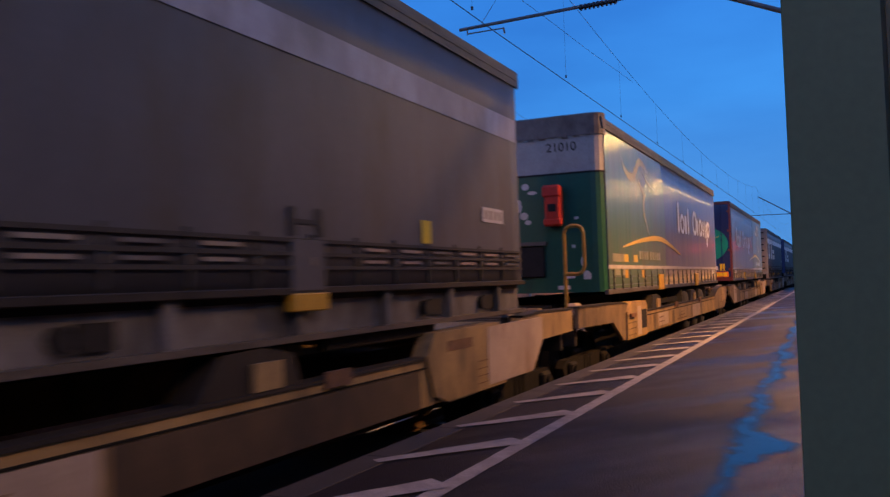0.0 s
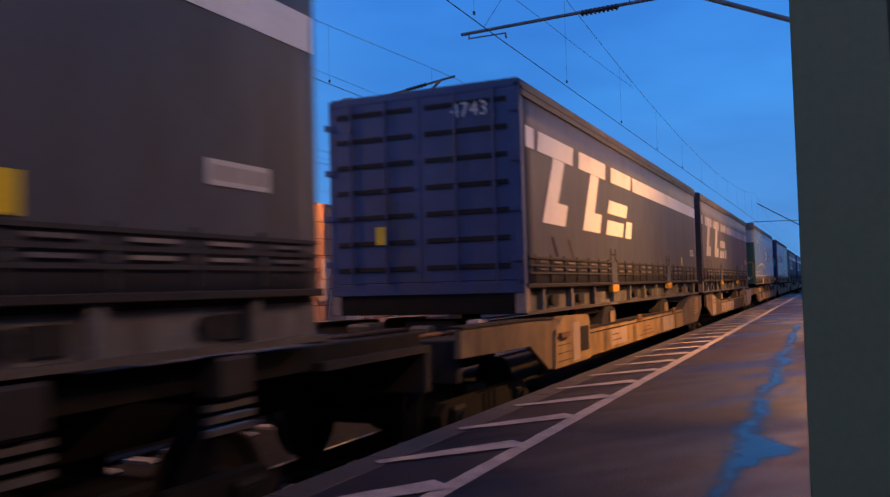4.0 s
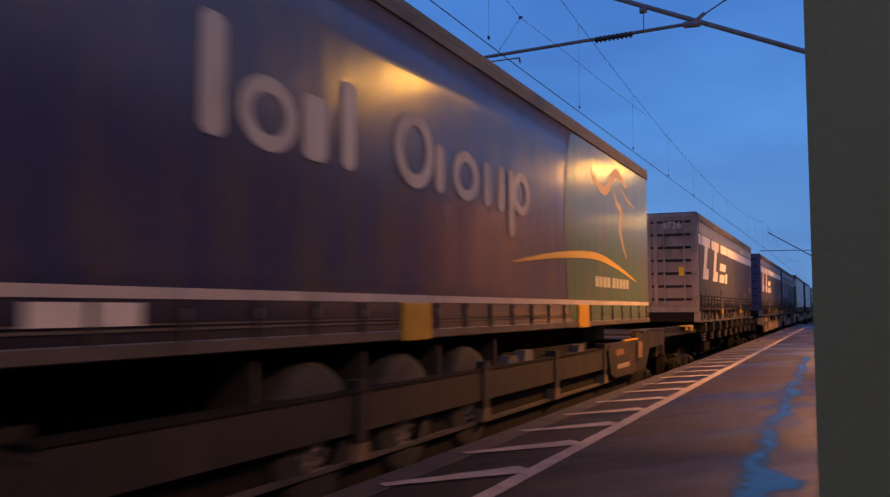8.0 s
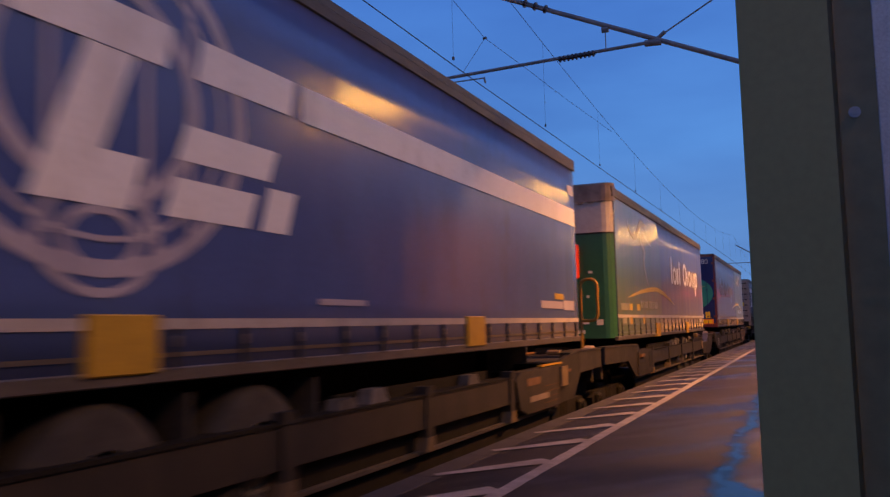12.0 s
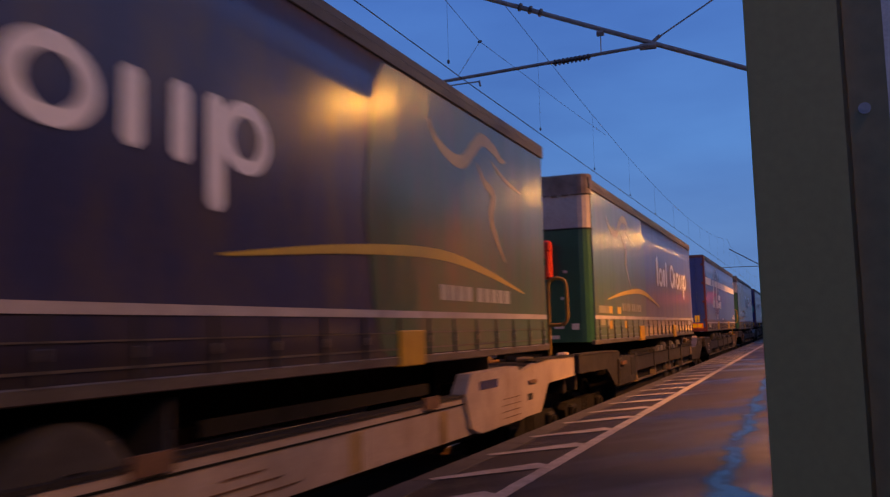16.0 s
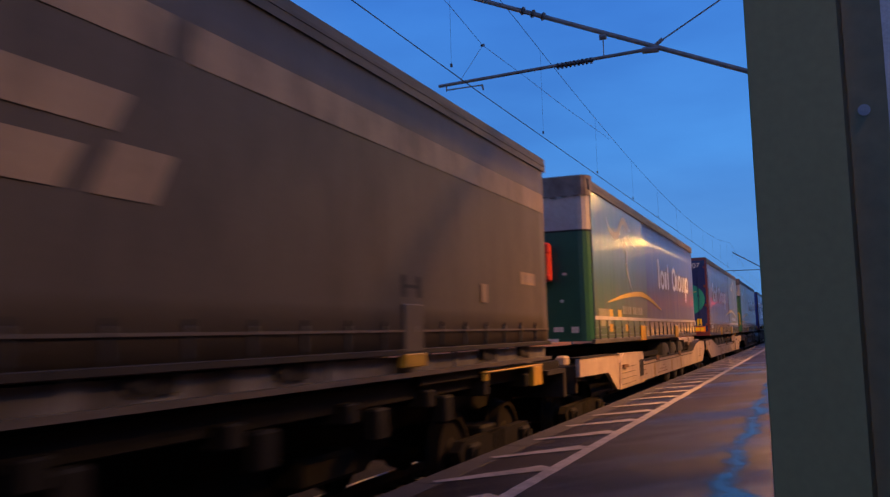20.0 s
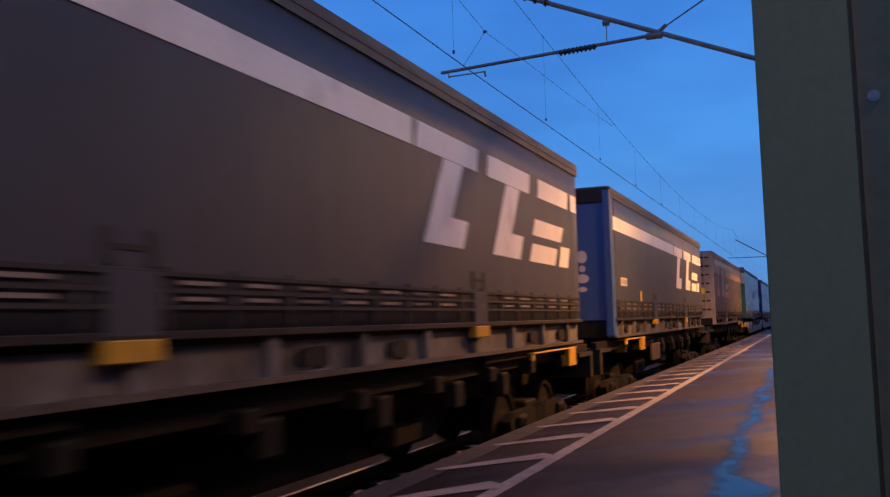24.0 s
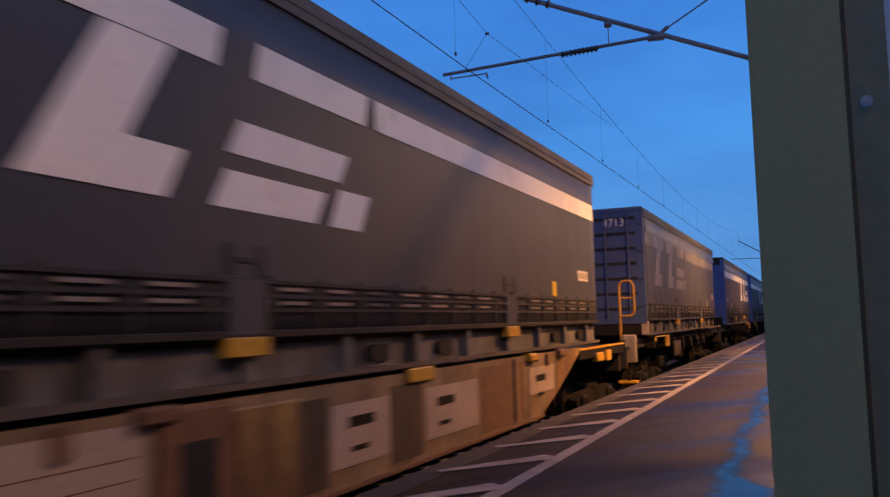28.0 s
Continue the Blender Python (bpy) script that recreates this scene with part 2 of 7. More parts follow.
M = {
    "asphalt": material("asphalt", (0.0156, 0.0108, 0.0122), (0.0097, 0.0072, 0.0084), rough=0.55, scale=0.9, grain=85, bump=0.6, spread=0.6, dirt=(0.030, 0.0225, 0.025), dirt_at=0.56, specular=0.14),
    "coping": material("coping_concrete", (0.030, 0.0235, 0.024), (0.020, 0.016, 0.0165), rough=0.75, scale=3, grain=90, bump=0.3, vary=0.12),
    "paint_white": material("worn_white_paint", (0.30, 0.268, 0.265), (0.165, 0.145, 0.145), rough=0.6, scale=5, grain=50, bump=0.2, dirt=(0.08, 0.065, 0.065), dirt_at=0.60),
    "platform_face": material("platform_face_concrete", (0.16, 0.14, 0.13), (0.07, 0.06, 0.055), rough=0.9, scale=2, grain=40, bump=0.4),
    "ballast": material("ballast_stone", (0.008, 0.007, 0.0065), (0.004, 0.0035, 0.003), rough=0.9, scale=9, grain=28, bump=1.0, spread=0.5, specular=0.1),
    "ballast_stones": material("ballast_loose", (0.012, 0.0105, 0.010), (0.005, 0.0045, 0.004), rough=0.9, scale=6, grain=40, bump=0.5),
    "sleeper": material("sleeper_concrete", (0.15, 0.135, 0.128), (0.07, 0.062, 0.058), rough=0.8, scale=5, grain=60, bump=0.3, vary=0.15),
    "rail": material("rail_steel", (0.10, 0.06, 0.045), (0.06, 0.04, 0.03), rough=0.6, metal=0.4, scale=6),
    "rail_top": material("polished_rail_head", (0.16, 0.145, 0.135), (0.10, 0.092, 0.086), rough=0.5, metal=1.0, scale=3, bump=0.05),
    "block": material("barrier_block", (0.52, 0.26, 0.17), (0.40, 0.19, 0.125), rough=0.85, scale=3.5, grain=45, bump=0.25, spread=0.10, vary=0.16, stretch=(1, 1.6, 0.8)),
    # barrier_block at about half tone, to weaken its mirrored patch on the curtains
    "block_dull": material("dull_barrier_block", (0.24, 0.155, 0.115), (0.18, 0.115, 0.085), rough=0.85, scale=3.5, grain=45, bump=0.25, spread=0.10, vary=0.16),
    "block_joint": material("barrier_core", (0.10, 0.065, 0.05), (0.07, 0.045, 0.035), rough=0.95, scale=3),
    "graffiti": material("faded_pale_graffiti", (0.62, 0.46, 0.42), (0.52, 0.35, 0.30), rough=0.75, scale=5, grain=40, dirt=(0.44, 0.25, 0.18), dirt_at=0.52),
    "galvanised": material("galvanised_steel", (0.42, 0.44, 0.45), (0.30, 0.31, 0.32), rough=0.5, metal=0.35, scale=5, grain=30, bump=0.08),
    "mast_paint": material("mast_grey_paint", (0.38, 0.41, 0.46), (0.31, 0.335, 0.37), rough=0.6, scale=3, grain=30, bump=0.1),
    "wire": material("dark_copper_wire", (0.03, 0.03, 0.035), (0.02, 0.02, 0.025), rough=0.6, bump=0),
    "tube": material("cantilever_tube", (0.20, 0.20, 0.21), (0.13, 0.13, 0.14), rough=0.5, metal=0.3, scale=8),
    "insulator": material("brown_insulator", (0.05, 0.035, 0.03), (0.03, 0.02, 0.02), rough=0.3, scale=10, bump=0),
    "column": material("column_green_grey_paint", (0.37, 0.325, 0.135), (0.345, 0.303, 0.126), rough=0.6, scale=2.5, grain=60, bump=0.02, spread=0.05, dirt=(0.29, 0.265, 0.12), dirt_at=0.7),
    "column_panel": material("column_panel_darker", (0.215, 0.20, 0.10), (0.18, 0.168, 0.085), rough=0.5, scale=2.5, grain=25, bump=0.08),
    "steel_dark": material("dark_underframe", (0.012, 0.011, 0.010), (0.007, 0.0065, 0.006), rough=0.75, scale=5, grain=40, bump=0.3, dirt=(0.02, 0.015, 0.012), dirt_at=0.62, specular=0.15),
    "steel_grey": material("grey_brown_underframe", (0.026, 0.024, 0.0245), (0.015, 0.014, 0.0145), rough=0.65, scale=3, grain=40, bump=0.25, dirt=(0.03, 0.022, 0.018), dirt_at=0.56, specular=0.25),
    "flange_bare": material("bare_worn_flange", (0.10, 0.09, 0.085), (0.05, 0.045, 0.042), rough=0.38, metal=0.5, scale=5, stretch=(1, 0.4, 1), bump=0.08, dirt=(0.03, 0.024, 0.02), dirt_at=0.58),
    "cap_brown": material("weathered_roof_cap", (0.20, 0.16, 0.15), (0.11, 0.085, 0.08), rough=0.6, scale=4, bump=0.1, dirt=(0.06, 0.045, 0.04), dirt_at=0.55),
    "graphic_lilac": tarpaulin("pale_lilac_print", (0.44, 0.41, 0.50), (0.34, 0.32, 0.40), rough=0.4, grime=(0.2, 0.2, 0.3), grime_at=0.6),
    "graphic_ghost": tarpaulin("almost_worn_off_print", (0.26, 0.26, 0.32), (0.16, 0.16, 0.195), rough=0.55, grime=(0.08, 0.075, 0.075), grime_at=0.52),
    "sill_grimy": material("grimy_brown_sill", (0.085, 0.055, 0.034), (0.045, 0.03, 0.02), rough=0.65, scale=2.2, grain=50, bump=0.2, dirt=(0.03, 0.022, 0.017), dirt_at=0.52),
    "sill_brown": material("brown_sill_paint", (0.0155, 0.0132, 0.0128), (0.0095, 0.0084, 0.0082), rough=0.6, scale=3, grain=40, bump=0.25, dirt=(0.035, 0.026, 0.022), dirt_at=0.56),
    "sill_dirty": material("dirty_ochre_sill_paint", (0.20, 0.140, 0.080), (0.115, 0.080, 0.048), rough=0.6, scale=2.2, grain=50, bump=0.2, dirt=(0.045, 0.032, 0.024), dirt_at=0.52),
    "yellow_dull": material("dull_yellow_paint", (0.38, 0.22, 0.025), (0.27, 0.15, 0.02), rough=0.55, scale=6, grain=60, bump=0.1, dirt=(0.08, 0.05, 0.03), dirt_at=0.58),
    "ochre_worn": material("rusty_ochre_paint", (0.30, 0.19, 0.055), (0.15, 0.085, 0.035), rough=0.6, scale=3.5, grain=50, bump=0.2, spread=0.2, dirt=(0.10, 0.05, 0.03), dirt_at=0.5),
    "sill_cream": material("cream_sill_paint", (0.37, 0.25, 0.115), (0.22, 0.147, 0.070), rough=0.55, scale=2.2, grain=50, bump=0.15, dirt=(0.075, 0.05, 0.033), dirt_at=0.56),
    "sill_white": material("dirty_white_sill_paint", (0.42, 0.34, 0.29), (0.30, 0.235, 0.20), rough=0.5, scale=2.0, grain=50, bump=0.12, dirt=(0.18, 0.10, 0.06), dirt_at=0.63),
    "sill_yellow": material("rusty_yellow_sill_paint", (0.27, 0.21, 0.14), (0.16, 0.085, 0.035), rough=0.6, scale=1.6, grain=50, bump=0.2, dirt=(0.05, 0.035, 0.025), dirt_at=0.53),
    "yellow": material("yellow_paint", (0.54, 0.31, 0.03), (0.40, 0.22, 0.02), rough=0.5, scale=6, grain=60, bump=0.1, dirt=(0.10, 0.06, 0.03), dirt_at=0.64),
    "rust": material("rusty_steel", (0.17, 0.085, 0.045), (0.09, 0.045, 0.025), rough=0.8, scale=8, grain=50, bump=0.3),
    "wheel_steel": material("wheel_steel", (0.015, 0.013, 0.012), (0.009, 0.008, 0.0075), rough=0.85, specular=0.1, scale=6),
    "tyre": material("tyre_rubber", (0.050, 0.047, 0.046), (0.03, 0.028, 0.027), rough=0.85, scale=6, grain=40, bump=0.3, dirt=(0.06, 0.05, 0.043), dirt_at=0.58, specular=0.25),
    "rim": material("trailer_rim", (0.50, 0.47, 0.44), (0.3, 0.28, 0.26), rough=0.5, metal=0.4, scale=8),
    "curtain_grey": tarpaulin("grey_curtain", (0.066, 0.074, 0.100), (0.051, 0.057, 0.078), rough=0.5, grime=(0.048, 0.044, 0.042)),
    "front_blue": material("blue_front_wall", (0.030, 0.092, 0.29), (0.025, 0.076, 0.235), rough=0.45, scale=2, bump=0.04, dirt=(0.05, 0.06, 0.09), dirt_at=0.62),
    "curtain_dust": tarpaulin("dusty_brown_curtain", (0.092, 0.074, 0.058), (0.072, 0.058, 0.047), rough=0.6, grime=(0.05, 0.042, 0.035)),
    "graphic_dust": tarpaulin("dusty_ochre_print", (0.36, 0.25, 0.165), (0.27, 0.19, 0.13), rough=0.6, grime=(0.10, 0.075, 0.055), grime_at=0.54),
    "curtain_grey_clean": tarpaulin("anthracite_curtain", (0.040, 0.048, 0.068), (0.033, 0.040, 0.057), rough=0.5, grime_at=0.62),
    "curtain_blue": tarpaulin("bright_blue_curtain", (0.060, 0.112, 0.31), (0.049, 0.093, 0.265), rough=0.22, grime=(0.05, 0.075, 0.17), grime_at=0.62, dust=0.35),
    "curtain_navy": tarpaulin("navy_curtain", (0.035, 0.045, 0.115), (0.029, 0.037, 0.096), rough=0.21, grime=(0.082, 0.066, 0.070), grime_at=0.51, dust=0.72),
    "curtain_green": tarpaulin("green_curtain", (0.036, 0.118, 0.064), (0.029, 0.098, 0.054), rough=0.21, grime=(0.085, 0.092, 0.06), grime_at=0.54, dust=0.72),
    "graphic_white": tarpaulin("white_print", (0.84, 0.825, 0.835), (0.74, 0.73, 0.74), rough=0.45, grime=(0.45, 0.42, 0.41), grime_at=0.62),
    "graphic_worn": tarpaulin("worn_white_print", (0.46, 0.44, 0.44), (0.34, 0.32, 0.32), rough=0.45, grime=(0.2, 0.18, 0.17), grime_at=0.56),
    "graphic_faded": tarpaulin("faded_white_print", (0.37, 0.39, 0.52), (0.21, 0.22, 0.29), rough=0.5, grime=(0.12, 0.11, 0.11), grime_at=0.54),
    "graphic_yellow": tarpaulin("yellow_print", (0.55, 0.38, 0.06), (0.46, 0.31, 0.05), rough=0.35, grime=(0.2, 0.15, 0.05), grime_at=0.66),
    "graphic_dim": tarpaulin("dim_worn_print", (0.27, 0.265, 0.20), (0.19, 0.185, 0.14), rough=0.4, grime=(0.08, 0.085, 0.06), grime_at=0.55),
    "graphic_ochre": tarpaulin("pale_ochre_print", (0.42, 0.30, 0.14), (0.34, 0.24, 0.11), rough=0.4, grime=(0.2, 0.15, 0.08), grime_at=0.64),
    "stripe_pale": material("dirty_pale_stripe", (0.46, 0.42, 0.42), (0.34, 0.31, 0.31), rough=0.5, scale=3, bump=0, dirt=(0.2, 0.18, 0.17), dirt_at=0.6),
    "graphic_pale": material("pale_print", (0.40, 0.42, 0.38), (0.3, 0.32, 0.28), rough=0.45, scale=5, bump=0),
    "rail_alu": material("aluminium_rail", (0.15, 0.135, 0.125), (0.075, 0.067, 0.062), rough=0.45, metal=0.4, scale=4, stretch=(1, 0.4, 1), bump=0.1),
    "cant_rail": material("dull_cant_rail", (0.075, 0.065, 0.06), (0.045, 0.04, 0.037), rough=0.6, scale=4, stretch=(1, 0.4, 1), bump=0.1),
    "roof": material("roof_tarpaulin", (0.085, 0.078, 0.075), (0.055, 0.05, 0.048), rough=0.6, scale=2),
    "white_panel": material("white_panel", (0.40, 0.385, 0.385), (0.31, 0.295, 0.295), rough=0.45, scale=2, dirt=(0.25, 0.22, 0.2), dirt_at=0.62),
    "green_panel": material("green_front_wall", (0.014, 0.098, 0.062), (0.011, 0.078, 0.05), rough=0.36, scale=2, dirt=(0.03, 0.05, 0.04), dirt_at=0.62, bump=0.05),
    "navy_panel": material("navy_door_panel", (0.020, 0.036, 0.145), (0.016, 0.029, 0.115), rough=0.16, rough_by=0.04, scale=2, bump=0.03),
    "blue_panel": material("blue_door_panel", (0.02, 0.055, 0.26), (0.016, 0.045, 0.21), rough=0.3, scale=2, bump=0.03),
    "teal_print": material("teal_print", (0.010, 0.25, 0.225), (0.008, 0.21, 0.19), rough=0.22, rough_by=0.04, scale=3, bump=0.02),
    "door_grey": material("grey_door_panel", (0.31, 0.245, 0.212), (0.21, 0.168, 0.146), rough=0.55, scale=3, bump=0.1, dirt=(0.09, 0.075, 0.065), dirt_at=0.56),
    "door_blue_grey": material("blue_grey_door_panel", (0.036, 0.066, 0.175), (0.027, 0.048, 0.130), rough=0.5, scale=3, bump=0.08, dirt=(0.05, 0.05, 0.06), dirt_at=0.6),
    "door_dark": material("dark_grey_door_panel", (0.042, 0.043, 0.055), (0.03, 0.031, 0.04), rough=0.55, scale=3, bump=0.08, dirt=(0.05, 0.045, 0.042), dirt_at=0.58),
    "beam_grey": material("grimy_bottom_beam", (0.165, 0.162, 0.175), (0.088, 0.086, 0.093), rough=0.65, scale=3, bump=0.15, dirt=(0.03, 0.025, 0.022), dirt_at=0.5),
    "post_pale": material("pale_door_post", (0.30, 0.28, 0.275), (0.2, 0.185, 0.18), rough=0.5, scale=4, bump=0.08, dirt=(0.1, 0.085, 0.075), dirt_at=0.58),
    "rib_dark": material("dark_rib", (0.022, 0.022, 0.025), (0.014, 0.014, 0.016), rough=0.7, scale=6, specular=0.2),
    "maroon": material("maroon_frame", (0.12, 0.028, 0.035), (0.09, 0.02, 0.026), rough=0.4, scale=6, bump=0),
    "red_box": material("red_plastic", (0.62, 0.05, 0.025), (0.5, 0.035, 0.02), rough=0.35, scale=4, bump=0.02),
    "reflector": material("orange_marker_plate", (0.75, 0.24, 0.03), (0.6, 0.17, 0.02), rough=0.3, scale=8, bump=0),
    "plate_yellow": material("yellow_marker_plate", (0.75, 0.55, 0.03), (0.62, 0.44, 0.02), rough=0.35, scale=8, bump=0),
    "plate_white": material("white_plate", (0.62, 0.6, 0.58), (0.5, 0.48, 0.46), rough=0.4, scale=8, bump=0.02),
    "rail_glint": material("rail_glint_metal", (0.46, 0.43, 0.41), (0.22, 0.20, 0.19), rough=0.32, metal=0.5, scale=7, stretch=(1, 0.5, 1), bump=0.05),
    "strap": material("strap_webbing", (0.045, 0.044, 0.046), (0.03, 0.03, 0.032), rough=0.75, scale=9, specular=0.25),
    "buckle": material("buckle_metal", (0.22, 0.21, 0.2), (0.14, 0.135, 0.13), rough=0.4, metal=0.8, scale=12, bump=0),
    "sign_blue": material("sign_blue", (0.012, 0.03, 0.22), (0.01, 0.025, 0.18), rough=0.3, scale=4, bump=0),
    "lamp_body": material("lantern_housing", (0.35, 0.34, 0.33), (0.25, 0.24, 0.24), rough=0.4, metal=0.3, scale=9, bump=0),
    "lamp_glass": glowing("sodium_glass", (1.0, 0.56, 0.10), 420.0),
    "red_light": glowing("red_signal_lens", (1.0, 0.03, 0.05), 22.0),
    "bark": material("bark", (0.06, 0.045, 0.035), (0.035, 0.027, 0.02), rough=0.9, scale=8, bump=0.6),
    "leaf": material("leaf", (0.035, 0.05, 0.022), (0.02, 0.032, 0.015), rough=0.7, scale=2, bump=0, vary=0.2),
    "earth": material("grassy_earth", (0.07, 0.075, 0.035), (0.05, 0.045, 0.03), rough=0.95, scale=0.6, grain=12, bump=0.5, spread=0.3),
}


def water_material():
    m = bpy.data.materials.new("standing_water")
    m.use_nodes = True
    n, l = m.node_tree.nodes, m.node_tree.links
    b = n["Principled BSDF"]
    b.inputs["Base Color"].default_value = (0.012, 0.012, 0.014, 1)
    b.inputs["Roughness"].default_value = 0.16
    b.inputs["IOR"].default_value = 1.33
    b.inputs["Specular IOR Level"].default_value = 0.26
    nz = n.new("ShaderNodeTexNoise")
    nz.inputs["Scale"].default_value = 9
    bp = n.new("ShaderNodeBump")
    bp.inputs["Strength"].default_value, bp.inputs["Distance"].default_value = 0.12, 0.01
    l.new(nz.outputs["Fac"], bp.inputs["Height"])
    l.new(bp.outputs[0], b.inputs["Normal"])

    def calc(op, *values):
        nd = n.new("ShaderNodeMath")
        nd.operation = op
        for k, v in enumerate(values):
            if isinstance(v, (int, float)):
                nd.inputs[k].default_value = v
            else:
                l.new(v, nd.inputs[k])
        return nd.outputs[0]

    def noise(vector, scale, detail):
        nd = n.new("ShaderNodeTexNoise")
        nd.inputs["Scale"].default_value, nd.inputs["Detail"].default_value = scale, detail
        l.new(vector, nd.inputs["Vector"])
        return nd.outputs["Fac"]

    def ramp(v, a, b_, c, d):
        nd = n.new("ShaderNodeMapRange")
        nd.inputs[1].default_value, nd.inputs[2].default_value, nd.inputs[3].default_value, nd.inputs[4].default_value = a, b_, c, d
        l.new(v, nd.inputs[0])
        return nd.outputs[0]

    co = n.new("ShaderNodeTexCoord")
    sp = n.new("ShaderNodeSeparateXYZ")
    l.new(co.outputs["Object"], sp.inputs[0])
    along = n.new("ShaderNodeCombineXYZ")
    l.new(sp.outputs["Y"], along.inputs["Y"])
    other = n.new("ShaderNodeCombineXYZ")
    other.inputs["X"].default_value = 7.0
    l.new(sp.outputs["Y"], other.inputs["Y"])
    # the streak's middle and half width along the platform; it widens into a pool at 5.5 m
    drift = calc("MULTIPLY", sp.outputs["Y"], -0.011)
    swell = ramp(calc("ABSOLUTE", calc("SUBTRACT", sp.outputs["Y"], 5.35)), 0.55, 0.1, 0.0, 0.10)
    middle = calc("ADD", calc("ADD", ramp(noise(along.outputs[0], 0.7, 3), 0.3, 0.7, -0.07, 0.07), -0.50), calc("ADD", drift, swell))
    wide = ramp(noise(other.outputs[0], 1.1, 2), 0.40, 0.66, 0.015, 0.075)
    fine = ramp(noise(co.outputs["Object"], 5.0, 4), 0.3, 0.7, -0.045, 0.045)
    gap = calc("ABSOLUTE", calc("SUBTRACT", sp.outputs["X"], middle))
    wet = ramp(calc("SUBTRACT", calc("ADD", calc("ADD", wide, swell), fine), gap), -0.055, 0.05, 0.0, 0.92)
    clear = n.new("ShaderNodeBsdfTransparent")
    mix = n.new("ShaderNodeMixShader")
    l.new(wet, mix.inputs[0])
    l.new(clear.outputs[0], mix.inputs[1])
    l.new(b.outputs[0], mix.inputs[2])
    l.new(mix.outputs[0], n["Material Output"].inputs["Surface"])
    return m


def banded(m, dry, wet, scale):
    """Bands that lie aslant: smoother as where wet, and darker by the same mask."""
    n, l = m.node_tree.nodes, m.node_tree.links
    b = n["Principled BSDF"]
    co = n.new("ShaderNodeTexCoord")
    turn = n.new("ShaderNodeMapping")
    turn.inputs["Rotation"].default_value = (0, 0, radians(-58))
    mp = n.new("ShaderNodeMapping")
    mp.inputs["Scale"].default_value = (0.35, 1.25, 1.0)
    mp.inputs["Location"].default_value = (0.4, 0.9, 0.0)
    nz = n.new("ShaderNodeTexNoise")
    nz.inputs["Scale"].default_value, nz.inputs["Detail"].default_value = scale, 3
    l.new(co.outputs["Object"], turn.inputs[0])
    l.new(turn.outputs[0], mp.inputs[0])
    l.new(mp.outputs[0], nz.inputs["Vector"])
    mr = n.new("ShaderNodeMapRange")
    mr.inputs[1].default_value, mr.inputs[2].default_value = 0.46, 0.62
    l.new(nz.outputs["Fac"], mr.inputs[0])
    rr = n.new("ShaderNodeMapRange")
    rr.inputs[3].default_value, rr.inputs[4].default_value = dry, wet
    l.new(mr.outputs[0], rr.inputs[0])
    l.new(rr.outputs[0], b.inputs["Roughness"])
    dk = n.new("ShaderNodeMapRange")
    dk.inputs[3].default_value, dk.inputs[4].default_value = 1.08, 0.6
    l.new(mr.outputs[0], dk.inputs[0])
    mu = n.new("ShaderNodeMixRGB")
    mu.blend_type = "MULTIPLY"
    mu.inputs["Fac"].default_value = 1
    old = b.inputs["Base Color"].links[0].from_socket
    l.new(old, mu.inputs[1])
    l.new(dk.outputs[0], mu.inputs[2])
    l.new(mu.outputs[0], b.inputs["Base Color"])


banded(M["asphalt"], 0.60, 0.33, 0.8)
M["plain_wall"] = material("plain_wall_plaster", (0.045, 0.045, 0.04), (0.03, 0.03, 0.028), rough=0.9, scale=1.2, grain=30, bump=0.2)
M["water"] = water_material()

# ---------------------------------------------------------------- mesh tools
CACHE = {}


def box(bm, x0, x1, y0, y1, z0, z1, bevel=0.0):
    vs = [bm.verts.new(p) for p in ((x0, y0, z0), (x1, y0, z0), (x1, y1, z0), (x0, y1, z0), (x0, y0, z1), (x1, y0, z1), (x1, y1, z1), (x0, y1, z1))]
    fs = [bm.faces.new([vs[i] for i in f]) for f in ((0, 3, 2, 1), (4, 5, 6, 7), (0, 1, 5, 4), (1, 2, 6, 5), (2, 3, 7, 6), (3, 0, 4, 7))]
    if bevel:
        es = list({e for f in fs for e in f.edges})
        bmesh.ops.bevel(bm, geom=es, offset=bevel, segments=1, affect="EDGES")
    return bm


def rod(bm, a, b, r, seg=10, r2=None):
    a, b = Vector(a), Vector(b)
    m = Matrix.Translation((a + b) / 2) @ (b - a).to_track_quat("Z", "Y").to_matrix().to_4x4()
    bmesh.ops.create_cone(bm, cap_ends=True, segments=seg, radius1=r, radius2=r if r2 is None else r2, depth=(b - a).length, matrix=m)
    return bm


def prism(bm, points, axis, lo, hi):
    """A convex or plain outline drawn in the plane across axis, pulled from lo to hi."""
    def at(p, h):
        return (h, p[0], p[1]) if axis == "x" else (p[0], h, p[1]) if axis == "y" else (p[0], p[1], h)
    a = [bm.verts.new(at(p, lo)) for p in points]
    b = [bm.verts.new(at(p, hi)) for p in points]
    k = len(points)
    fs = [bm.faces.new(a), bm.faces.new(b[::-1])]
    fs += [bm.faces.new((a[i], b[i], b[(i + 1) % k], a[(i + 1) % k])) for i in range(k)]
    bmesh.ops.recalc_face_normals(bm, faces=fs)
    return bm


class Rows:
    """Boxes that become one mesh each."""

    def __init__(self, rows, bevel):
        self.rows, self.bevel = rows, bevel

    def mesh(self, rows=None):
        bm = bmesh.new()
        for r in rows or self.rows:
            box(bm, *r, bevel=self.bevel)
        return bm


def boxes(*rows, bevel=0.0):
    return Rows(rows, bevel)


JOINED = ("bent_bracket", "clamp", "bracket", "landing_leg", "step", "handwheel_arm", "inscription")


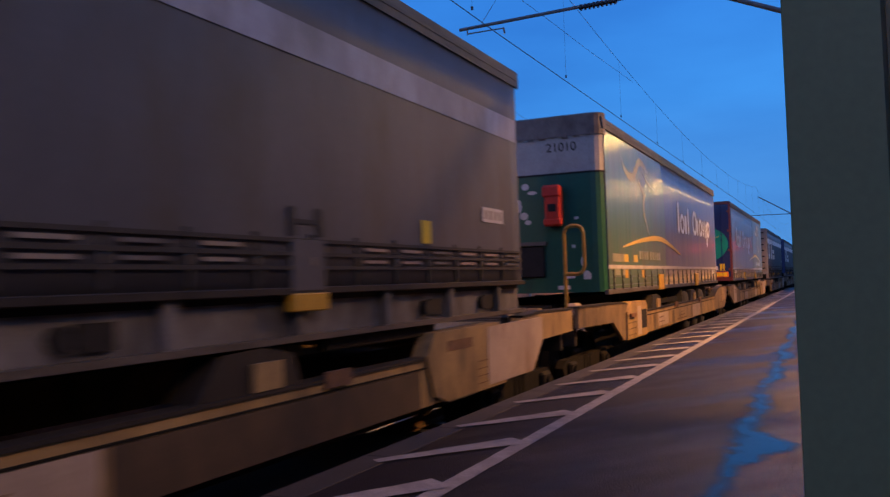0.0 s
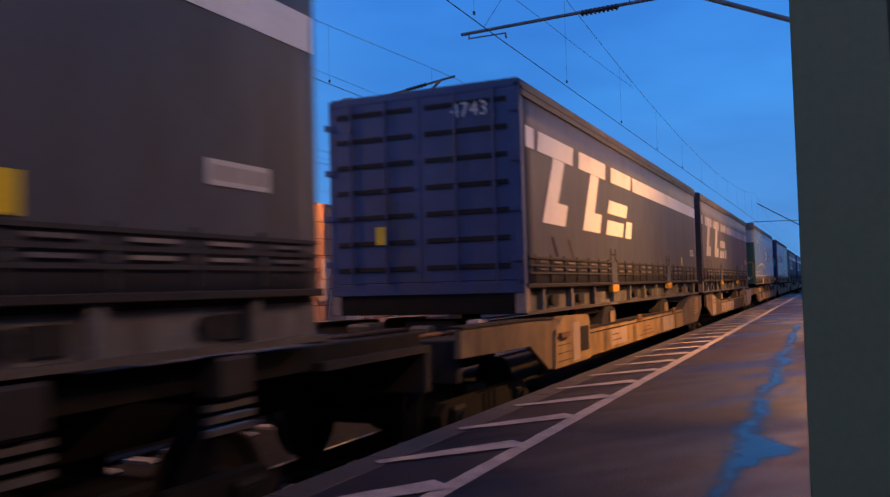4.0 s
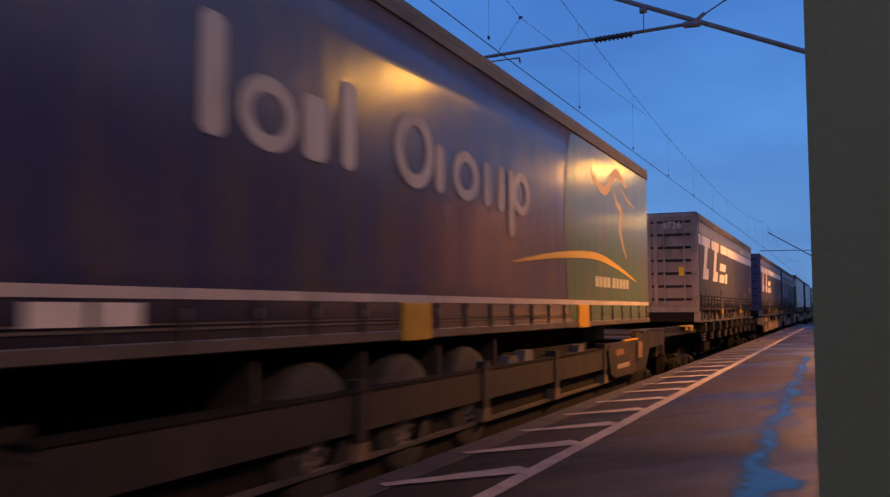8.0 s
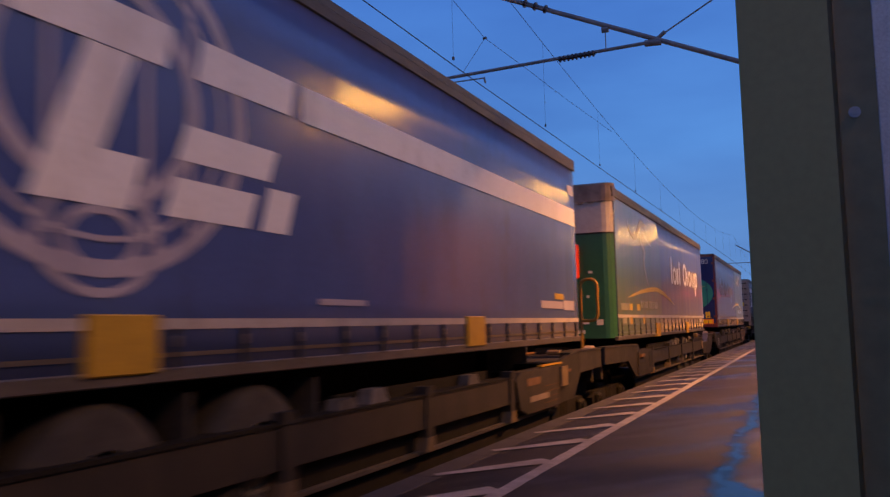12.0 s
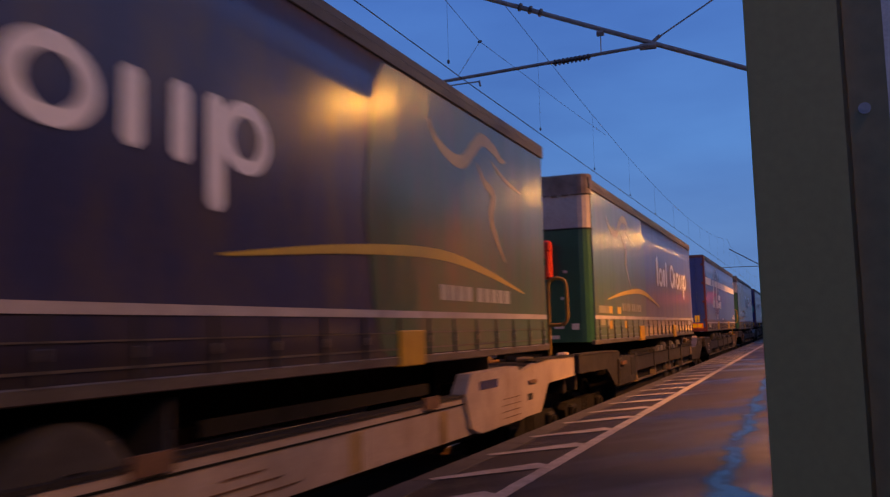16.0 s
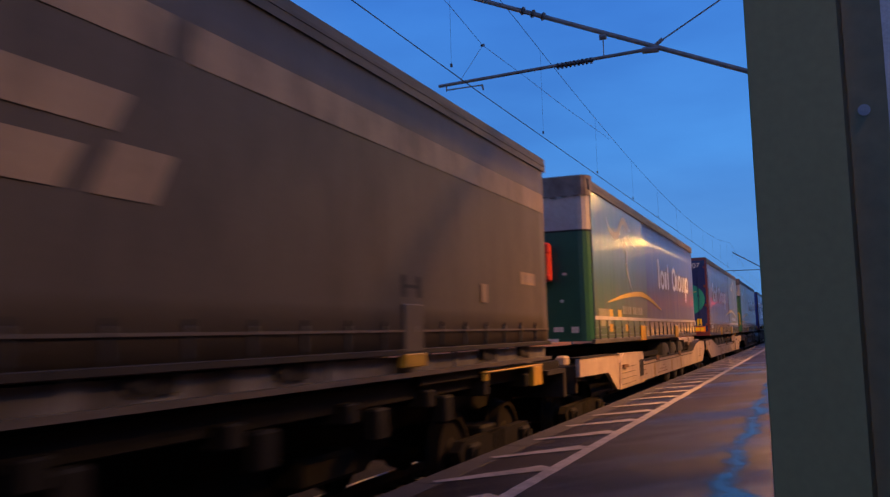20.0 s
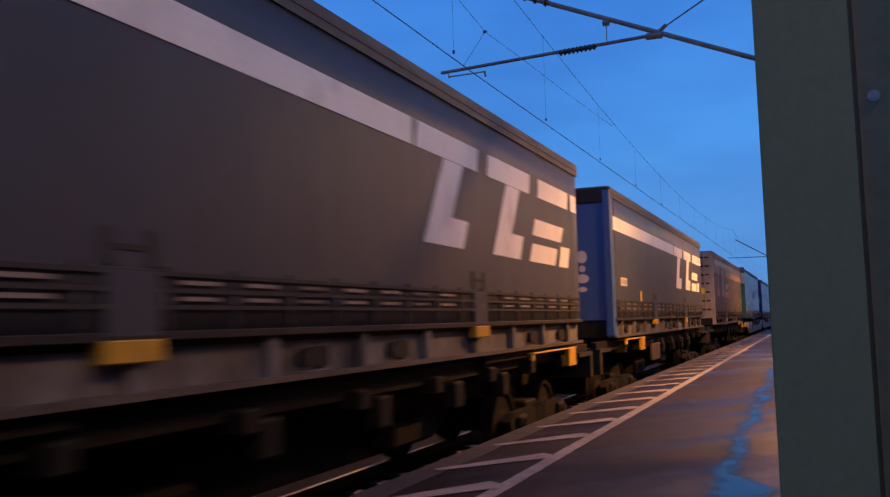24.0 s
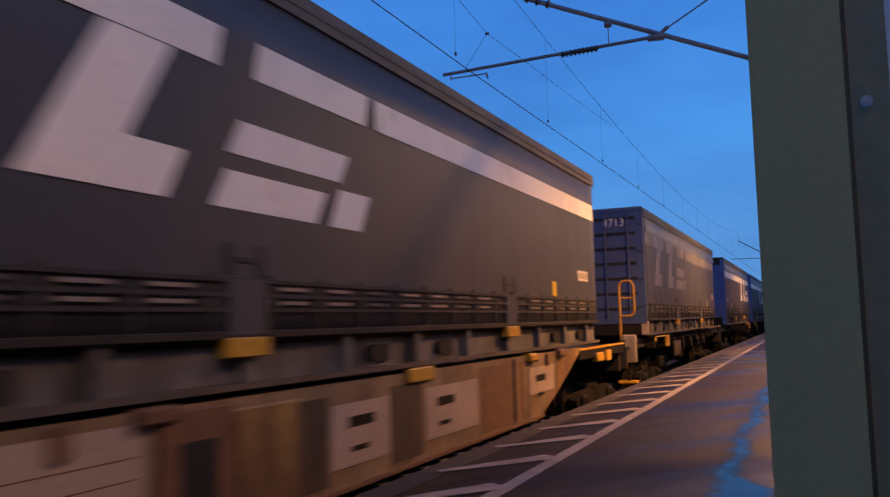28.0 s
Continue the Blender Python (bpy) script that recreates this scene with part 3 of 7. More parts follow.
def finish(bm, name, mat, smooth=False):
    me = bpy.data.meshes.new(name)
    if isinstance(bm, Rows):
        bm = bm.mesh()
    bm.to_mesh(me)
    bm.free()
    me.materials.append(mat)
    if smooth:
        for p in me.polygons:
            p.use_smooth = True
    return me


def part(name, bm, mat, parent, label="", at=None, key=None, smooth=False):
    """One mesh object under a thing or a part. bm may be a function, so that alike parts share a mesh under their key."""
    if isinstance(bm, Rows) and len(bm.rows) > 1 and name not in JOINED:
        return [part(name, bm.mesh([r]), mat, parent, label, at) for r in bm.rows][0]
    if key is not None and (key, mat.name) in CACHE:
        me = CACHE[key, mat.name]
    else:
        me = finish(bm() if callable(bm) else bm, name, mat, smooth)
        if key is not None:
            CACHE[key, mat.name] = me
    ob = new(name, me)
    ob.parent = parent
    if at is not None:
        ob.matrix_basis = at
    if label:
        ob["label"] = label
    return ob


def thing(name, label, category, group="", kind=""):
    return tagged(new(name), label, category, group, kind)


def single(name, bm, mat, label, category="", group="", kind="", smooth=False):
    return tagged(new(name, finish(bm, name, mat, smooth)), label, category, group, kind)


def words(name, text, size, mat, parent, m, label=""):
    """Letters of the built-in font as a thin mesh, centred at the pose m."""
    cu = bpy.data.curves.new(name, "FONT")
    cu.body, cu.size, cu.align_x, cu.align_y, cu.extrude = text, size, "CENTER", "CENTER", 0.002
    ob = bpy.data.objects.new(name, cu)
    scene.collection.objects.link(ob)
    bpy.context.view_layer.update()
    me = bpy.data.meshes.new_from_object(ob.evaluated_get(bpy.context.evaluated_depsgraph_get()))
    bpy.data.objects.remove(ob)
    me.materials.clear()
    me.materials.append(mat)
    o = new(name, me)
    o.parent = parent
    o.matrix_basis = m
    if label:
        o["label"] = label
    return o


FACE_SIDE = pose(0, 0, 0, 90, 0, 90)      # letters that read on a face turned to +x
FACE_BACK = pose(0, 0, 0, 90, 0, 0)       # letters that read on a face turned to -y

# ---------------------------------------------------------------- ground, tracks, platforms
TRACK, TRACK_FAR = -4.475, -8.6
RAIL_Z, SLEEPER_Z, EDGE = -0.76, -0.93, -2.62

single("ground", boxes((-900, 900, -900, 900, -1.6, -1.25)), M["earth"], "flat dark grassy earth round the railway", "ground", kind="structure")
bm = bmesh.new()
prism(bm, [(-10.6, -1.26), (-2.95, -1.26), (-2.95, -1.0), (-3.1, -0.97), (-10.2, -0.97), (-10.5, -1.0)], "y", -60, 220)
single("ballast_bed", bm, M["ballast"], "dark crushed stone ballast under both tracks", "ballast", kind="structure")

bm = bmesh.new()
rng = random.Random(5)
for i in range(500):
    x = rng.uniform(-3.2, -2.85)
    y = rng.uniform(2.5, 26)
    s = rng.uniform(0.02, 0.045)
    m = Matrix.Translation((x, y, -0.965)) @ Euler([rng.uniform(0, 6) for _ in range(3)]).to_matrix().to_4x4() @ Matrix.Diagonal((s, s * rng.uniform(0.6, 1.3), s * 0.8, 1))
    bmesh.ops.create_icosphere(bm, subdivisions=1, radius=1, matrix=m)
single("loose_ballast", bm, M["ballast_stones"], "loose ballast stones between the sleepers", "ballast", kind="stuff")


def rail_bm(x, y0, y1):
    bm = bmesh.new()
    prism(bm, [(x - 0.075, -0.93), (x + 0.075, -0.93), (x + 0.075, -0.915), (x + 0.012, -0.885), (x + 0.012, -0.805), (x + 0.034, -0.795), (x + 0.034, -0.765),
               (x - 0.034, -0.765), (x - 0.034, -0.795), (x - 0.012, -0.805), (x - 0.012, -0.885), (x - 0.075, -0.915)], "y", y0, y1)
    return bm


for centre, nm in ((TRACK, "track_near"), (TRACK_FAR, "track_far")):
    tr = tagged(new(nm), "railway track with concrete sleepers and worn rails", "track", kind="structure")
    for side in (-0.753, 0.753):
        part("rail", rail_bm(centre + side, -60, 220), M["rail"], tr, "brown rusty rail")
        part("rail_head", boxes((centre + side - 0.031, centre + side + 0.031, -60, 220, -0.766, -0.760)), M["rail_top"], tr, "polished rail head")

# platform on this side
bm = bmesh.new()
prism(bm, [(EDGE + 0.01, -1.3), (6.0, -1.3), (6.0, 0.0), (-2.40, 0.0), (-2.40, -0.12), (EDGE + 0.01, -0.12)], "y", -30, 60)
single("platform", bm, M["asphalt"], "worn damp asphalt platform surface", "platform", kind="structure")
bm = bmesh.new()
box(bm, EDGE + 0.005, EDGE + 0.1, -30, 60, -1.3, -0.12)
single("platform_face", bm, M["platform_face"], "dark concrete face of the platform", "platform", kind="structure")

marks = tagged(new("platform_markings"), "worn white edge line and slanted hatching on the platform", "road marking", kind="structure")
rng = random.Random(11)


def ragged(p0, p1, w0, w1, n=9, jag=0.012, lift=0.004):
    """A painted bar from p0 to p1 with uneven edges."""
    bm = bmesh.new()
    a, b = Vector(p0), Vector(p1)
    d = (b - a)
    nrm = Vector((-d.y, d.x)).normalized()
    left, right = [], []
    for i in range(n + 1):
        f = i / n
        c = a + d * f
        w = (w0 + (w1 - w0) * f) / 2
        left.append(c + nrm * (w + rng.uniform(-jag, jag)))
        right.append(c - nrm * (w + rng.uniform(-jag, jag)))
    lo = [bm.verts.new((p.x, p.y, lift)) for p in left + right]
    k = n + 1
    for i in range(n):
        bm.faces.new((lo[i + 1], lo[i], lo[k + i], lo[k + i + 1]))
    bmesh.ops.recalc_face_normals(bm, faces=bm.faces)
    for f in bm.faces:
        if f.normal.z < 0:
            f.normal_flip()
    return bm


for y in np.arange(-6, 56, 3.1):
    part("edge_line", ragged((-1.815, y), (-1.815, y + 3.1), 0.105, 0.105, 26, 0.004), M["paint_white"], marks)
y = 4.33 - 1.18 * 7
while y < 40:
    part("hatch_bar", ragged((-2.46, y - 0.06), (-1.86, y + 0.76), 0.08, 0.22, 8, 0.006, 0.008), M["paint_white"], marks)
    y += 1.19

# far platform, its edge and the block barrier behind it
bm = bmesh.new()
prism(bm, [(-10.30, -1.3), (-10.30, 0.0), (-12.55, 0.0), (-12.55, -1.3)], "y", -40, 90)
single("platform_far", bm, M["asphalt"], "asphalt platform of the far track", "platform", kind="structure")


bm = bmesh.new()
for y in np.arange(3.0, 19.5, 0.5):
    bm.faces.new([bm.verts.new(p) for p in ((-0.95, y, 0.004), (-0.08, y, 0.004), (-0.08, y + 0.5, 0.004), (-0.95, y + 0.5, 0.004))])
bmesh.ops.remove_doubles(bm, verts=bm.verts, dist=1e-4)
single("puddle", bm, M["water"], "long thin rain puddle on the platform mirroring the evening sky", "puddle")

WALL_X, WALL_TOP = -12.5, 3.3
barrier = tagged(new("wall_barrier"), "reddish brown block noise barrier with faded graffiti", "wall", kind="structure")
part("core", boxes((WALL_X - 0.22, WALL_X - 0.03, -40, 8.0, -1.3, WALL_TOP), (WALL_X - 0.22, WALL_X - 0.03, 8.0, 90, -1.3, WALL_TOP)), M["block_joint"], barrier)
part("cap", boxes((WALL_X - 0.26, WALL_X + 0.035, -40, 90, WALL_TOP, WALL_TOP + 0.05)), M["block"], barrier)
for y in (6.4, 17.05, 23.6, 30.0, 36.5):
    part("post", boxes((WALL_X - 0.1, WALL_X + 0.09, y - 0.07, y + 0.07, -0.2, WALL_TOP + 0.02), bevel=0.012), M["galvanised"], barrier, key=None)

# grey rail that runs on top behind the barrier
bm = bmesh.new()
rod(bm, (WALL_X - 1.2, -10, 3.62), (WALL_X - 1.2, 11.5, 3.62), 0.035)
for y in (0, 4, 8, 11.4):
    rod(bm, (WALL_X - 1.2, y, -1.2), (WALL_X - 1.2, y, 3.62), 0.03)
single("guard_rail", bm, M["galvanised"], "grey tubular guard rail behind the barrier", "railing")

# plain walls that close the place behind and beside the viewer, added out of view
# this one also blocks low sky and dims reflections on the train
single("sky_block_wall", boxes((6.2, 6.5, -30, 140, -1.2, 5.6)), M["plain_wall"], "added plain grey wall, out of view, that blocks low sky", "wall", kind="structure")
single("wall_end", boxes((-2.5, 6.2, -30.3, -30, -1.2, 5.6)), M["plain_wall"], "added plain grey wall, out of view, at the platform end", "wall", kind="structure")

# faded graffiti: bare pale strokes on the blocks
rng = random.Random(3)
graff = tagged(new("graffiti"), "faded pale graffiti strokes on the block barrier", "graffiti", kind="structure")
for k in range(52):
    y = 8.2 + 10.0 * rng.random() if k < 38 else rng.uniform(19, 25)
    z = rng.uniform(0.45, 1.75)
    w, h, sl = rng.uniform(0.06, 0.14), rng.uniform(0.25, 0.8), rng.uniform(-0.3, 0.3)
    if k % 4 == 0:
        w, h = rng.uniform(0.3, 0.7), rng.uniform(0.08, 0.14)
    if k % 4 == 1:
        w, h, sl = rng.uniform(0.45, 0.95), rng.uniform(0.35, 0.6), rng.uniform(-0.1, 0.1)
    bm = bmesh.new()
    pts = []
    n = 10
    for i in range(n):
        a = 6.28318 * i / n
        zz = z + h / 2 * math.copysign(abs(math.sin(a)) ** 0.6, math.sin(a))
        yy = y + w / 2 * math.copysign(abs(math.cos(a)) ** 0.6, math.cos(a)) + sl * (zz - z)
        pts.append((yy, max(0.06, zz)))
    prism(bm, pts, "x", WALL_X + 0.021 + 0.0006 * k, WALL_X + 0.0225 + 0.0006 * k)
    part("stroke", bm, M["graffiti"], graff)

# barrier beside this platform: a panel that faces along the track, and one that follows the track
side_wall = tagged(new("wall_side"), "dull brown block barrier with steel posts at the back of the platform", "wall", kind="structure")
part("core", boxes((-0.10, 1.56, 17.42, 17.52, -0.2, 3.36)), M["block_joint"], side_wall)
part("post", boxes((-0.20, -0.08, 17.28, 17.54, 0, 3.46), bevel=0.012), M["galvanised"], side_wall, "pale steel post")
part("edge_strip", boxes((-0.235, -0.203, 17.34, 17.56, 0, 3.30)), M["rib_dark"], side_wall, "dark strip along the left edge")
part("far_panel", boxes((-0.92, 6.0, 55.0, 55.15, -0.2, 3.4)), M["block"], side_wall)
part("far_post", boxes((-1.0, -0.86, 54.9, 55.2, 0, 3.5)), M["galvanised"], side_wall)
part("cap", boxes((-0.22, 1.60, 17.30, 17.54, 3.40, 3.45)), M["galvanised"], side_wall, "pale metal cap")


# ---------------------------------------------------------------- masts, cantilevers, wires
def h_beam(bm, x, y, z0, z1, w=0.30, t=0.022):
    h, i, k = w / 2, w / 2 - t, t / 2
    prism(bm, [(x + a, y + b) for a, b in ((-h, -h), (h, -h), (h, -i), (k, -i), (k, i), (h, i), (h, h), (-h, h), (-h, i), (-k, i), (-k, -i), (-h, -i))], "z", z0, z1)


def insulator(bm, a, b, r=0.045, discs=7):
    a, b = Vector(a), Vector(b)
    rod(bm, a, b, r * 0.55, 8)
    for i in range(discs):
        c = a.lerp(b, (i + 0.5) / discs)
        d = (b - a).normalized() * 0.012
        rod(bm, c - d, c + d, r, 10)


def cantilever(parent, mast, reach, y, z_low, z_high, z_tip):
    """Two tubes from a mast to the wire above a track: mast at x, reach with its sign."""
    x0, x1 = mast, mast + reach
    bm = bmesh.new()
    k = math.copysign(1, reach)
    rod(bm, (x0 + 0.55 * k, y, z_high), (x1, y, z_high + 0.25), 0.03)
    rod(bm, (x0 + 0.55 * k, y, z_low + 0.25 * (z_high - z_low)), (x1, y, z_high + 0.2), 0.035)
    rod(bm, (x0 + 0.45 * abs(reach) * k, y, z_low + 0.62 * (z_high - z_low)), (x1 + 0.6 * k, y, z_tip), 0.028)
    rod(bm, (x0 + 0.7 * k, y, z_high), (x0 + 0.45 * abs(reach) * k, y, z_low + 0.60 * (z_high - z_low)), 0.02)
    part("tubes", bm, M["tube"], parent)
    for z in (z_high, z_low + 0.1 * (z_high - z_low)):
        bm = bmesh.new()
        insulator(bm, (x0 + 0.15 * k, y, z - (0.0 if z == z_high else 0.02)), (x0 + 0.58 * k, y, z + (0 if z == z_high else 0.15 * (z_high - z_low))), 0.06, 6)
        part("insulator", bm, M["insulator"], parent)


# the mast with its base on the far platform, its arms reach over the barrier
mast = thing("catenary_mast", "tall grey steel catenary mast in front of the barrier", "mast", "catenary masts")
bm = bmesh.new()
h_beam(bm, -11.5, 11.35, 0.0, 6.5, 0.32)
part("column", bm, M["mast_paint"], mast)
part("clamp", boxes((-11.70, -11.30, 11.15, 11.55, 5.10, 5.17), (-11.35, -11.22, 11.12, 11.2, 5.10, 5.17)), M["insulator"], mast, "dark clamp band")
bm = bmesh.new()
rod(bm, (-11.66, 11.35, 5.72), (-14.6, 11.35, 5.62), 0.03)
rod(bm, (-11.66, 11.35, 3.86), (-13.24, 11.35, 4.69), 0.036)
rod(bm, (-13.24, 11.35, 4.69), (-14.5, 11.35, 5.30), 0.032)
rod(bm, (-13.24, 11.35, 4.69), (-15.2, 11.35, 4.60), 0.026)
rod(bm, (-13.24, 11.35, 4.69), (-12.34, 11.35, 5.66), 0.018)
rod(bm, (-13.30, 11.35, 4.69), (-13.18, 11.35, 4.69), 0.06, 8)
part("cantilever", bm, M["tube"], mast)
bm = bmesh.new()
insulator(bm, (-11.70, 11.35, 5.715), (-12.06, 11.35, 5.70), 0.075, 4)
part("insulator", bm, M["insulator"], mast)
bm = bmesh.new()
insulator(bm, (-11.70, 11.35, 3.88), (-12.05, 11.35, 4.06), 0.075, 4)
part("insulator", bm, M["insulator"], mast)

mast = thing("catenary_mast", "grey steel catenary mast beside the far platform lamp", "mast", "catenary masts")
bm = bmesh.new()
h_beam(bm, -11.55, 19.55, -0.1, 6.1, 0.34)
part("column", bm, M["mast_paint"], mast)
part("tension_guide", boxes((-11.38, -11.28, 19.40, 19.70, 3.9, 6.0), bevel=0.01), M["mast_paint"], mast)
bm = bmesh.new()
rod(bm, (-11.4, 19.6, 5.95), (-8.5, 19.6, 6.35), 0.03)
rod(bm, (-11.4, 19.6, 4.2), (-8.9, 19.6, 6.3), 0.035)
rod(bm, (-11.4, 19.6, 3.75), (-9.6, 19.6, 3.85), 0.025)
rod(bm, (-11.35, 19.6, 4.0), (-10.2, 19.6, 5.9), 0.02)
rod(bm, (-9.4, 19.6, 5.05), (-7.8, 19.6, 4.95), 0.025)
part("cantilever", bm, M["tube"], mast)
bm = bmesh.new()
insulator(bm, (-9.9, 19.6, 6.15), (-9.3, 19.6, 6.24), 0.06, 6)
part("insulator", bm, M["insulator"], mast)

# our track's cantilever, on a mast that stands on this platform
mast = thing("catenary_mast", "grey catenary mast on the platform with a long tubular cantilever", "mast", "catenary masts")
bm = bmesh.new()
h_beam(bm, 1.15, 12.22, -0.1, 7.2, 0.3)
part("column", bm, M["mast_paint"], mast)
Y = 12.22
bm = bmesh.new()
rod(bm, (0.95, Y, 3.88), (-5.2, Y, 6.62), 0.036, 12)
part("main_tube", bm, M["tube"], mast)
bm = bmesh.new()
rod(bm, (-1.80, Y, 5.07), (-5.18, Y, 4.98), 0.026, 12)
rod(bm, (-1.72, Y, 5.05), (-1.95, Y, 5.06), 0.05, 8)
part("registration_tube", bm, M["tube"], mast)
bm = bmesh.new()
rod(bm, (-1.75, Y, 5.13), (-0.85, Y, 5.62), 0.012, 8)
rod(bm, (-0.85, Y, 5.62), (1.0, Y, 6.6), 0.012, 8)
rod(bm, (-1.78, Y, 5.10), (-1.66, Y, 5.19), 0.03, 8)
part("stay", bm, M["tube"], mast, "thin stay rod")
bm = bmesh.new()
rod(bm, (-2.52, Y, 5.38), (-2.52, Y, 5.06), 0.008, 6)
rod(bm, (-2.47, Y, 5.36), (-2.57, Y, 5.36), 0.045, 8)
part("hanger", bm, M["tube"], mast)
bm = bmesh.new()
insulator(bm, (-3.25, Y, 5.015), (-2.68, Y, 5.03), 0.05, 9)
part("insulator", bm, M["insulator"], mast, "ribbed brown insulator")
bm = bmesh.new()
insulator(bm, (-3.82, Y, 6.01), (-3.34, Y, 5.795), 0.065, 3)
part("insulator", bm, M["insulator"], mast, "brown rod insulator")
bm = bmesh.new()
rod(bm, (-5.05, Y, 4.97), (-5.05, Y, 4.88), 0.01, 6)
rod(bm, (-5.05, Y, 4.90), (-4.45, Y, 4.90), 0.011, 6)
rod(bm, (-4.45, Y, 4.91), (-4.43, Y, 4.82), 0.016, 6)
part("steady_arm", bm, M["tube"], mast)


def catenary(name, label, x, y_support, span, z_contact, z_support, sag, y0, y1):
    ob = thing(name, label, "overhead wire", "overhead wires")
    bm = bmesh.new()
    for a in (y_support - span, y_support, y_support + span, y_support + 2 * span):
        k = 1 if round((a - y_support) / span) % 2 == 0 else -1
        rod(bm, (x - 0.10 * k, max(a, y0), z_contact), (x + 0.10 * k, min(a + span, y1), z_contact), 0.0075, 6)
    part("contact_wire", bm, M["wire"], ob)
    bm = bmesh.new()
    def z_at(y):
        f = ((y - y_support) / span) % 1.0
        return z_support - sag * 4 * f * (1 - f)
    ys = np.arange(y0, y1, 2.0)
    for a, b in zip(ys, ys[1:]):
        rod(bm, (x, a, z_at(a)), (x, b, z_at(b)), 0.005, 5)
    part("messenger_wire", bm, M["wire"], ob)
    y = y_support - span * 2 + 2.7
    while y < y1:
        if y > y0:
            bd = bmesh.new()
            rod(bd, (x, y, z_contact), (x, y, z_at(y)), 0.002, 4)
            box(bd, x - 0.012, x + 0.012, y - 0.02, y + 0.02, z_contact, z_contact + 0.045)
            part("dropper", bd, M["wire"], ob)
        y += 4.6


catenary("catenary_wires", "dark contact and carrying wires over the near track", -4.43, 12.22, 48.0, 4.815, 6.72, 1.0, -20, 200)
catenary("catenary_wires", "dark contact and carrying wires over the far track", -8.55, 19.6, 48.0, 4.95, 6.35, 0.7, -20, 200)
catenary("catenary_wires", "dark wires over the line behind the barrier", -13.4, 11.35, 48.0, 4.72, 5.36, 0.45, -20, 200)
feeders = thing("feeder_wires", "thin dark feeder wires along the railway over the mast", "overhead wire", "overhead wires")
for x, z in ((-11.5, 6.505), (-19.5, 5.2), (-19.5, 6.6)):
    bm = bmesh.new()
    rod(bm, (x, -30, z), (x, 200, z), 0.005, 5)
    part("wire", bm, M["wire"], feeders)
stitch = thing("stitch_wire", "thin auxiliary wire that carries the contact wire beside its support", "overhead wire", "overhead wires")
bm = bmesh.new()
for p, q in zip(((-4.5, 2.0, 6.3), (-4.5, 7.0, 6.02), (-4.5, 11.0, 5.80), (-4.5, 12.45, 5.62), (-4.5, 14.6, 5.72), (-4.5, 17.4, 5.82)), ((-4.5, 7.0, 6.02), (-4.5, 11.0, 5.80), (-4.5, 12.45, 5.62), (-4.5, 14.6, 5.72), (-4.5, 17.4, 5.82), (-4.5, 22.0, 6.05))):
    rod(bm, p, q, 0.004, 5)
part("line", bm, M["wire"], stitch)
bm = bmesh.new()
rod(bm, (-4.5, 12.45, 5.62), (-4.56, 11.6, 4.83), 0.0035, 5)
part("dropper", bm, M["wire"], stitch)
bm = bmesh.new()
rod(bm, (-4.5, 12.40, 5.60), (-4.5, 12.50, 5.64), 0.022, 6)
part("clip", bm, M["wire"], stitch)


# ---------------------------------------------------------------- lamps, sign, signal, column
def platform_lamp(x, y, z, pole_dx, label):
    lamp = thing("platform_lamp", label, "street lamp", "platform lamps")
    bm = bmesh.new()
    rod(bm, (x + pole_dx, y, 0), (x + pole_dx, y, z + 0.05), 0.055, 14, 0.04)
    box(bm, x + pole_dx - 0.11, x + pole_dx + 0.11, y - 0.11, y + 0.11, 0, 0.03)
    part("pole", bm, M["galvanised"], lamp)
    bm = bmesh.new()
    rod(bm, (x + pole_dx, y, z + 0.03), (x, y, z + 0.06), 0.028, 10)
    part("arm", bm, M["galvanised"], lamp)
    bm = bmesh.new()
    bmesh.ops.create_uvsphere(bm, u_segments=16, v_segments=8, radius=1, matrix=Matrix.Translation((x, y, z + 0.0)) @ Matrix.Diagonal((0.30, 0.15, 0.10, 1)))
    for v in list(bm.verts):
        v.co.z = max(v.co.z, z - 0.015)
    part("housing", bm, M["lamp_body"], lamp, smooth=True)
    bm = bmesh.new()
    bmesh.ops.create_uvsphere(bm, u_segments=16, v_segments=8, radius=1, matrix=Matrix.Translation((x, y, z - 0.02)) @ Matrix.Diagonal((0.22, 0.12, 0.085, 1)))
    for v in list(bm.verts):
        v.co.z = min(v.co.z, z - 0.018)
    part("glass", bm, M["lamp_glass"], lamp, "glowing amber glass", smooth=True)


for (x, y, z), watts in LAMPS_NEAR:
    platform_lamp(x, y, z, 0.75, "lit sodium platform lamp on a galvanised pole, row partly added")
for (x, y, z), watts in LAMPS_FAR:
    platform_lamp(x, y, z, -0.12, "lit sodium lamp on a slim pole by the far platform, row partly added")

sign = thing("station_sign", "dark blue station name sign with white letters on the mast", "sign")
part("panel", boxes((-11.22, -11.20, 19.35, 20.55, 2.78, 3.06), bevel=0.004), M["sign_blue"], sign)
part("bracket", boxes((-11.36, -11.22, 19.5, 19.53, 2.86, 2.9), (-11.36, -11.22, 20.1, 20.13, 2.86, 2.9)), M["galvanised"], sign)
words("letters", "Eimeldingen", 0.21, M["plate_white"], sign, Matrix.Translation((-11.196, 19.93, 2.92)) @ FACE_SIDE, "white station name")

